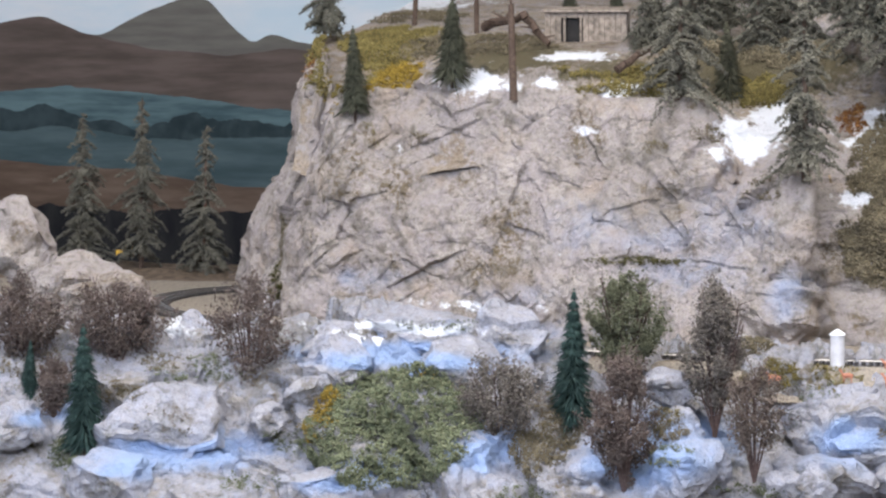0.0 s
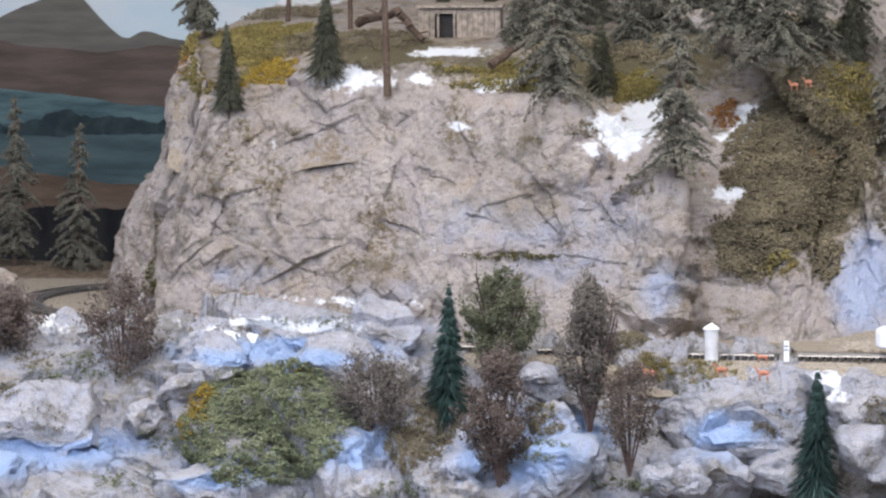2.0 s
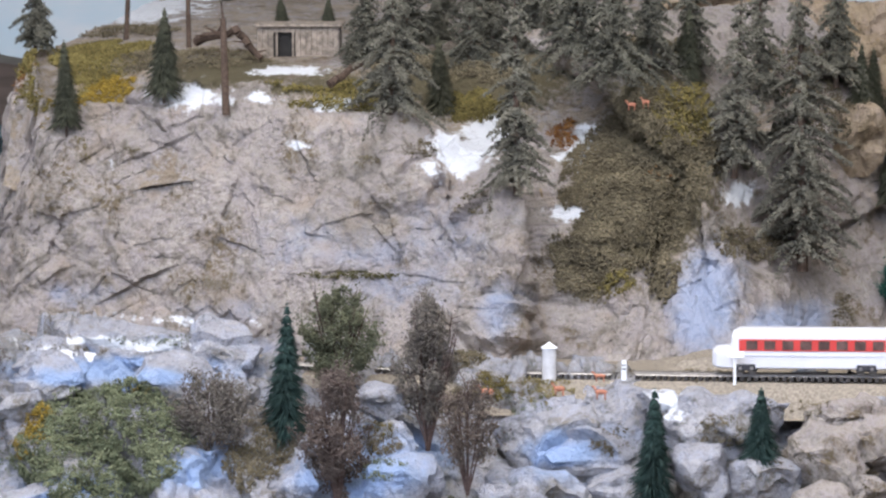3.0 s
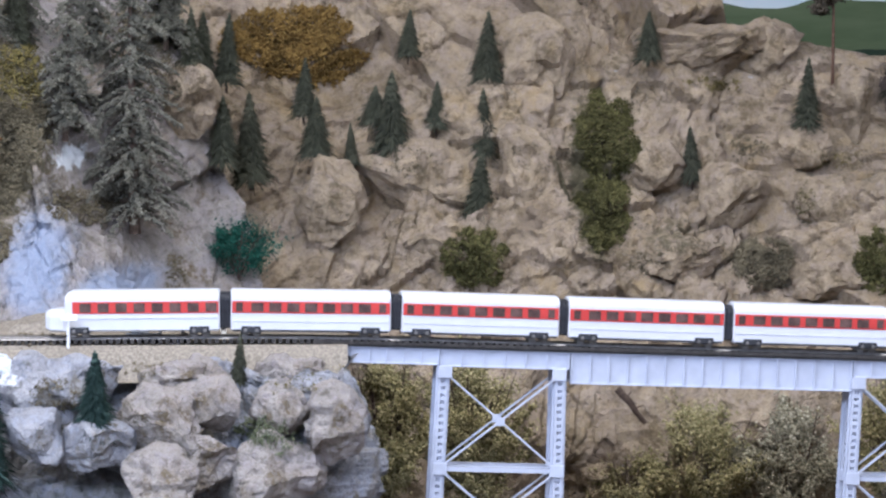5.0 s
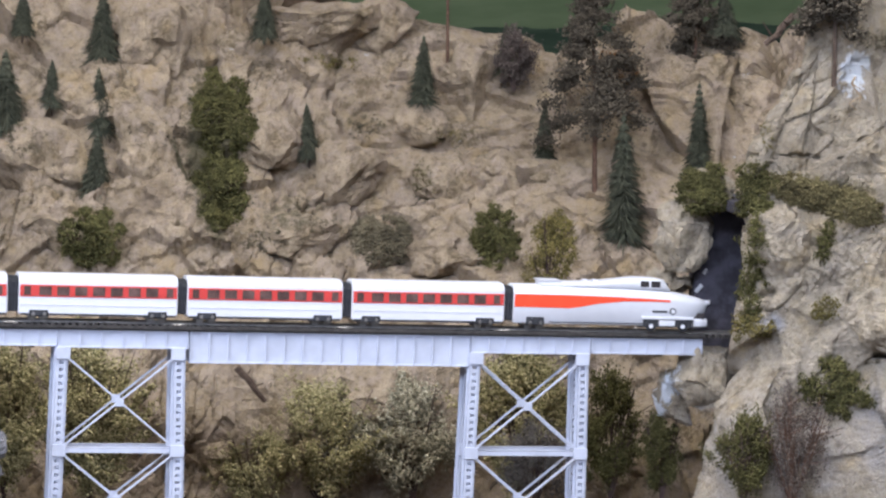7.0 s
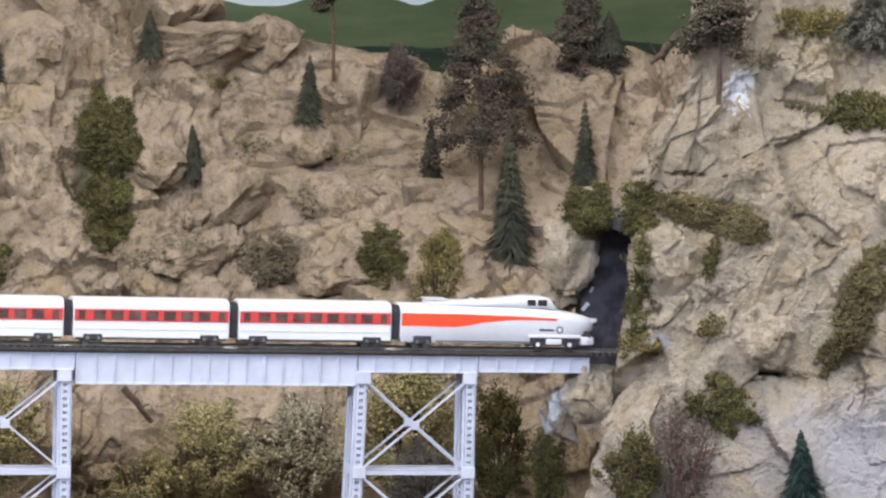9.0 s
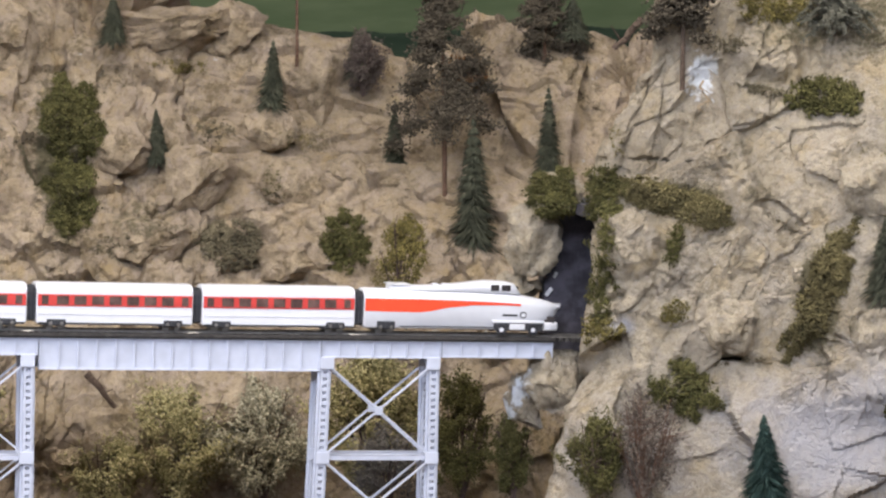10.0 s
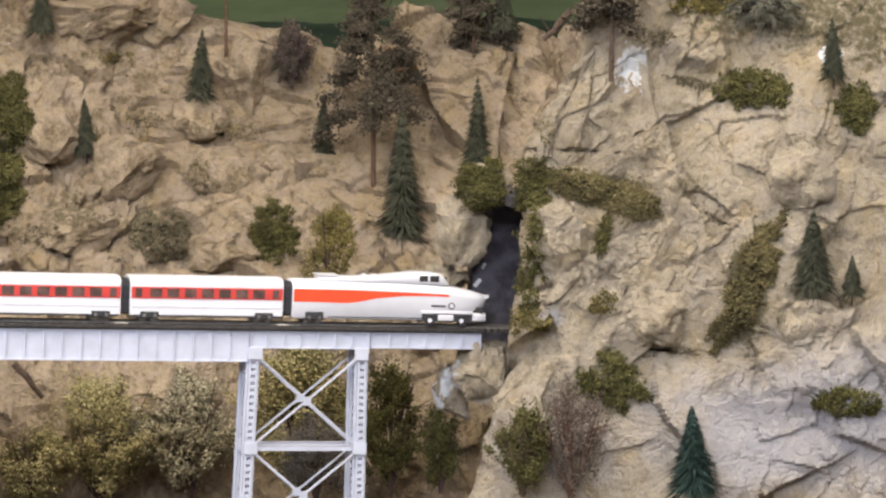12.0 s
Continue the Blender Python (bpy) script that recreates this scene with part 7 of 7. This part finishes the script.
    for f in (0.695, 0.857):
        for e in (-1, 1):
            bm = bmesh.new()
            rod(bm, (st(f), e * (HW - 0.001), 0.0050), (st(f), e * (HW + 0.0011), 0.0050), 0.0047, 0.0047, 20)
            w = part("wheel", bm, BLACK, c, "dark front wheel")
            bm = bmesh.new()
            rod(bm, (st(f), e * (HW + 0.0008), 0.0050), (st(f), e * (HW + 0.0014), 0.0050), 0.0022, 0.0020, 14)
            part("hub", bm, CHROME, w, "pale wheel hub")
    return c


NOSE = line_at(0.68)
loco = build_loco()
loco.matrix_basis = line_frame(NOSE + LOCO_L * 0.15, NOSE + LOCO_L * 0.85)
coach = build_coach()
s = NOSE + LOCO_L + GAP
coach.matrix_basis = line_frame(s + 0.018, s + COACH_L - 0.018)
for k in range(1, 4):
    s += COACH_L + GAP
    copy_thing(coach, line_frame(s + 0.018, s + COACH_L - 0.018))
s += COACH_L + GAP
build_tail().matrix_basis = line_frame(s + 0.018, s + COACH_L - 0.018)
# ---- small things ----
TAN = plain("tan_dry_wood", (0.36, 0.27, 0.17), 0.85, vary=0.35, scale=200, spec=0.1)
CONCRETE = plain("pale_concrete", (0.55, 0.54, 0.54), 0.8, vary=0.12, scale=120, spec=0.2)
POST = plain("white_post_paint", (0.8, 0.8, 0.8), 0.6, vary=0.08, scale=90)
FIGURE = plain("orange_figurine_paint", (0.42, 0.17, 0.10), 0.6, vary=0.2, scale=200)
YELLOW = plain("yellow_machine_paint", (0.72, 0.42, 0.03), 0.5, vary=0.12, scale=100)
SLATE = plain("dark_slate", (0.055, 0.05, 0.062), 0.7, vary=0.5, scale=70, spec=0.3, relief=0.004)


def hut(x, y, z, h, w):
    t = root("wooden_hut", pose(x, y + 0.02, z - 0.002, 0, 0, 7), "weathered grey plank hut with a dark doorway", "hut")
    d, n = w * 0.45, 15
    rng = random.Random(4)
    a, b = 0.24, 0.44
    for k in range(n):
        f0, f1 = k / n, (k + 1) / n
        if f0 < b and f1 > a:
            z0 = h * 0.68
        else:
            z0 = 0
        bm = bmesh.new()
        o = rng.uniform(-0.0005, 0.0005)
        box(bm, -w / 2 + w * f0 + 0.0002, -w / 2 + w * f1 - 0.0002, -d / 2 + o, -d / 2 + 0.0016 + o, z0, h * 0.86)
        part("plank", bm, WOOD, t)
    for e in (-1, 1):
        for k in range(7):
            bm = bmesh.new()
            o = rng.uniform(-0.0004, 0.0004)
            y0 = -d / 2 + 0.002 + (d - 0.004) * k / 7
            box(bm, e * w / 2 - 0.0008 + o, e * w / 2 + 0.0008 + o, y0, y0 + (d - 0.004) / 7 - 0.0003, 0, h * 0.86)
            part("plank", bm, WOOD, t)
    bm = bmesh.new()
    box(bm, -w / 2 + 0.002, w / 2 - 0.002, d / 2 - 0.002, d / 2, 0, h * 0.86)
    part("back_wall", bm, WOOD, t)
    # Near-black sheet: the dimness inside the hut is its colour.
    bm = bmesh.new()
    box(bm, -w / 2 + 0.002, w / 2 - 0.002, -d / 2 + 0.006, -d / 2 + 0.007, 0, h * 0.8)
    part("inner_screen", bm, DARK, t, "near-black sheet painted as the unlit interior behind the doorway")
    for fx in (a, b):
        bm = bmesh.new()
        box(bm, -w / 2 + w * fx - 0.001, -w / 2 + w * fx + 0.001, -d / 2 - 0.001, -d / 2 + 0.002, 0, h * 0.70)
        part("door_post", bm, WOOD, t)
    bm = bmesh.new()
    box(bm, -w * 0.54, w * 0.54, -d * 0.62, d * 0.62, h * 0.86, h * 0.93, 0.0005)
    bmesh.ops.rotate(bm, verts=bm.verts, cent=(0, 0, h * 0.9), matrix=Matrix.Rotation(radians(4), 3, "X"))
    part("roof", bm, WOOD, t, "flat plank roof")


def shed(x, y, z, h, w):
    t = root("plank_shed", pose(x, y + 0.01, z - 0.003, 0, 0, -6), "rust-brown plank shed half hidden by spruces", "hut")
    for k in range(9):
        bm = bmesh.new()
        box(bm, -w / 2 + w * k / 9 + 0.0002, -w / 2 + w * (k + 1) / 9 - 0.0002, -0.001, 0.001, 0, h)
        part("plank", bm, WOOD_RED, t)
    bm = bmesh.new()
    box(bm, -w / 2, w / 2, 0.0012, w * 0.5, 0, h)
    part("body", bm, WOOD_RED, t)
    bm = bmesh.new()
    box(bm, -w * 0.56, w * 0.56, -0.006, w * 0.56, h, h + 0.003, 0.0005)
    part("roof", bm, WOOD, t, "weathered flat roof")


def log(ax, ay, az, bx, by, bz, r, material=None, name="fallen_log", label="dark fallen log on the plateau"):
    rng = random.Random(int(abs(ax) * 1e4))
    a, b = Vector((ax, ay, az)), Vector((bx, by, bz))
    bm = bmesh.new()
    p, n = a, 5
    for k in range(1, n + 1):
        q = a.lerp(b, k / n) + Vector((rng.uniform(-r, r), rng.uniform(-r, r), rng.uniform(-r, r))) * (0.6 if k < n else 0)
        rod(bm, p, q, r * (1.1 - 0.4 * (k - 1) / n), r * (1.1 - 0.4 * k / n), 8)
        p = q
    for k in range(3):
        s = a.lerp(b, rng.uniform(0.3, 0.9))
        rod(bm, s, s + Vector((rng.uniform(-1, 1), rng.uniform(-1, 0.2), rng.uniform(0, 1))) * r * 4, r * 0.35, r * 0.12, 5)
    ob = part(name, bm, material or BARK, None)
    return tagged(ob, label, "log")


def root_twig(x, y, z, h, w, label="bent dry root on the rock"):
    rng = random.Random(int(abs(x) * 1e4))
    bm = bmesh.new()
    p = Vector((0, -0.002, 0))
    for k in range(5):
        q = Vector((rng.uniform(-0.5, 0.5) * w, -0.002 + rng.uniform(-0.002, 0.002), -h * (k + 1) / 5))
        rod(bm, p, q, 0.0011 - 0.00012 * k, 0.001 - 0.00012 * k, 6)
        if k in (1, 2, 3):
            rod(bm, p, p + Vector((rng.uniform(-1, 1) * w, -0.001, -h * 0.25)), 0.0007, 0.0003, 5)
        p = q
    ob = part("dry_root", bm, TAN, None, smooth=True)
    ob.location = (x, y, z)
    tagged(ob, label, "root")


def tank_post(x, y, z, h, w):
    t = root("concrete_post", pose(x, y + w / 2, z - 0.003), "round pale concrete post with a conical cap", "post")
    bm = bmesh.new()
    rod(bm, (0, 0, -0.004), (0, 0, h * 0.86), w * 0.42, w * 0.42, 24)
    part("shaft", bm, CONCRETE, t, smooth=False)
    bm = bmesh.new()
    rod(bm, (0, 0, h * 0.86), (0, 0, h * 0.89), w * 0.5, w * 0.5, 24)
    rod(bm, (0, 0, h * 0.89), (0, 0, h * 1.03), w * 0.5, w * 0.03, 24)
    part("cap", bm, POST, t, "white conical cap")


def mile_post(x, y, z, h, w):
    t = root("mile_post", pose(x, y + 0.002, z - 0.003), "small white lineside post beside the track", "post", "lineside posts")
    bm = bmesh.new()
    box(bm, -w / 2, w / 2, -w / 3, w / 3, -0.003, h, 0.0004)
    part("shaft", bm, POST, t)
    for f in (0.45, 0.68):
        bm = bmesh.new()
        box(bm, -w * 0.35, w * 0.35, -w / 3 - 0.0004, -w / 3 + 0.0001, h * f, h * (f + 0.07))
        part("mark", bm, TRUCK, t, "dark mark")


def line_sign(x, y, z, h, w):
    t = root("lineside_sign", pose(x, y + 0.002, z - 0.003), "white lineside sign board on a thin post", "sign")
    bm = bmesh.new()
    rod(bm, (0, 0, -0.004), (0, 0, h), 0.0014, 0.0012, 10)
    part("pole", bm, POST, t)
    for e, tip in ((-1, 12), (1, -6)):
        bm = bmesh.new()
        box(bm, -w * 0.22, w * 0.22, -0.0022, -0.0012, -h * 0.11, h * 0.11, 0.0003)
        bmesh.ops.rotate(bm, verts=bm.verts, cent=(0, 0, 0), matrix=Matrix.Rotation(radians(tip), 3, "Y"))
        bmesh.ops.translate(bm, verts=bm.verts, vec=(e * w * 0.2 + 0.001, 0, h * 0.86))
        part("board", bm, POST, t)


def figurine(x, y, z, h, w, turn=0):
    """A plain small standing figurine: a rounded body on four legs."""
    h, w = h * 0.85, w * 0.85
    bm = bmesh.new()
    bmesh.ops.create_uvsphere(bm, u_segments=12, v_segments=8, radius=1, matrix=Matrix.Translation((0, 0, h * 0.52)) @ Matrix.Diagonal((w * 0.36, w * 0.15, h * 0.2, 1)))
    for a in (-0.24, 0.24):
        for b in (-0.08, 0.08):
            rod(bm, (w * a, w * b, -0.001), (w * a * 0.95, w * b, h * 0.45), w * 0.03, w * 0.045, 6)
    rod(bm, (-w * 0.28, 0, h * 0.58), (-w * 0.42, 0, h * 0.86), w * 0.075, w * 0.05, 8)
    bmesh.ops.create_uvsphere(bm, u_segments=10, v_segments=6, radius=1, matrix=Matrix.Translation((-w * 0.46, 0, h * 0.9)) @ Matrix.Diagonal((w * 0.11, w * 0.06, h * 0.08, 1)))
    ob = part("deer_figurine", bm, FIGURE, None, smooth=True)
    ob.matrix_basis = pose(x, y, z, 0, 0, turn)
    tagged(ob, "small plain orange-brown deer figurine", "figurine", "figurines")


def machine(x, y, z, h, w):
    t = root("yellow_machine", pose(x, y, z, 0, 0, 15), "small yellow toy work vehicle under the spruces", "vehicle")
    bm = bmesh.new()
    box(bm, -w * 0.5, w * 0.5, -w * 0.2, w * 0.2, h * 0.22, h * 0.62, 0.0006)
    part("body", bm, YELLOW, t)
    bm = bmesh.new()
    box(bm, w * 0.02, w * 0.42, -w * 0.18, w * 0.18, h * 0.6, h, 0.0006)
    cab = part("cab", bm, YELLOW, t)
    bm = bmesh.new()
    box(bm, w * 0.08, w * 0.36, -w * 0.19, w * 0.19, h * 0.68, h * 0.92)
    part("cab_window", bm, GLASS_DARK, cab, "dark cab window")
    for a in (-0.3, 0.3):
        for b in (-0.2, 0.2):
            bm = bmesh.new()
            rod(bm, (w * a, w * b - 0.0008, h * 0.2), (w * a, w * b + 0.0008, h * 0.2), h * 0.22, h * 0.22, 14)
            part("wheel", bm, BLACK, t)


hut(-0.7530, 3.5000, 1.3830, 0.0400, 0.0860)
shed(-0.5815, 3.6200, 1.3429, 0.0483, 0.0386)
tank_post(-0.4114, 2.9736, 1.1030, 0.0327, 0.0149)
mile_post(-0.3411, 2.9505, 1.1095, 0.0148, 0.0044)
mile_post(-0.0842, 3.0087, 1.0970, 0.0201, 0.0050)
mile_post(-0.1129, 3.0765, 1.0975, 0.0226, 0.0046)
line_sign(-0.2448, 2.9638, 1.1067, 0.0267, 0.0168)
figurine(-0.4601, 2.9317, 1.0867, 0.0166, 0.0205)
figurine(-0.3969, 2.9413, 1.0905, 0.0137, 0.0167)
figurine(-0.3579, 2.9250, 1.0900, 0.0136, 0.0175)
figurine(-0.3615, 2.9459, 1.1036, 0.0098, 0.0167)
figurine(-0.3704, 3.2652, 1.3340, 0.0109, 0.0141)
figurine(-0.3567, 3.2652, 1.3362, 0.0120, 0.0120)
machine(-1.4468, 4.0000, 1.1079, 0.0173, 0.0227)
root_twig(-0.4564, 3.2457, 1.2571, 0.0487, 0.0108)
root_twig(0.7932, 2.9585, 1.3165, 0.0296, 0.0128)
root_twig(1.0163, 2.9255, 1.1566, 0.0390, 0.0117)
log(-0.6881, 3.3600, 1.3558, -0.6623, 3.4000, 1.3770, 0.0042)
log(-0.8598, 3.5000, 1.3987, -0.8092, 3.4600, 1.4118, 0.0050, label="dark drooping bare branch beside a trunk", name="bare_branch")
log(-0.8091, 3.4600, 1.4129, -0.7807, 3.4600, 1.3811, 0.0045, label="dark drooping bare branch beside a trunk", name="bare_branch")
log(0.7515, 3.0200, 1.3704, 0.7251, 3.0200, 1.3446, 0.0035, label="dark fallen branch on the rock")
log(0.2694, 3.3600, 1.0161, 0.2976, 3.3600, 0.9815, 0.0035, label="dark fallen branch in the canyon")

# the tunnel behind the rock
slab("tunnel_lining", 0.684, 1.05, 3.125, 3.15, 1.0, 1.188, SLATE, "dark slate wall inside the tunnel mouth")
for x, z, a in ((0.690, 1.150, 0.004), (0.694, 1.128, 0.003), (0.688, 1.112, 0.0045), (0.697, 1.098, 0.003)):
    bm = bmesh.new()
    box(bm, x - a * 0.4, x + a * 0.4, 3.1215, 3.1250, z - a, z + a, 0.0006)
    bmesh.ops.rotate(bm, verts=bm.verts, cent=(x, 3.123, z), matrix=Matrix.Rotation(radians(900 * a * 10), 3, "Y"))
    part("pale_chip", bm, CONCRETE, bpy.data.objects["tunnel_lining"], "pale chipped spot on the slate")
# Roof and end slabs are added behind the rock and shut light out.
slab("tunnel_roof", 0.70, 1.05, 3.03, 3.15, 1.19, 1.2, SLATE, "dark slab added over the tunnel, hidden by the rock")
slab("tunnel_end", 1.05, 1.07, 3.03, 3.15, 0.98, 1.19, SLATE, "dark slab added across the line, out of view")
boulder(0.6700, 3.1050, 1.1640, 0.1000, 0.0600, ROCK_RIGHT, tip=-8, label="pale tan rock beside the tunnel mouth")
boulder(0.6593, 3.1300, 1.1177, 0.0313, 0.0574, ROCK_RIGHT, label="pale rock beside the tunnel mouth")
boulder(0.6567, 3.0900, 1.0149, 0.0978, 0.0412, ROCK_RIGHT, tip=14, label="whitish rock below the bridge end")
boulder(0.6852, 3.0600, 1.0392, 0.0765, 0.0663, ROCK_RIGHT, label="tan rock that carries the bridge end")
boulder(-0.9811, 4.0000, 1.4264, 0.0373, 0.1533, ROCK_FRONT, label="pale snowy rock behind the trees")
boulder(-0.7916, 4.1000, 1.4258, 0.0410, 0.1093, ROCK_FRONT, label="pale snowy rock behind the trees")
boulder(-0.1628, 3.7500, 1.3749, 0.0938, 0.0938, ROCK_CANYON, label="brown rock behind the spruces")
boulder(-0.1510, 3.8000, 1.3909, 0.0570, 0.0760, ROCK_CANYON, label="brown rock behind the spruces")
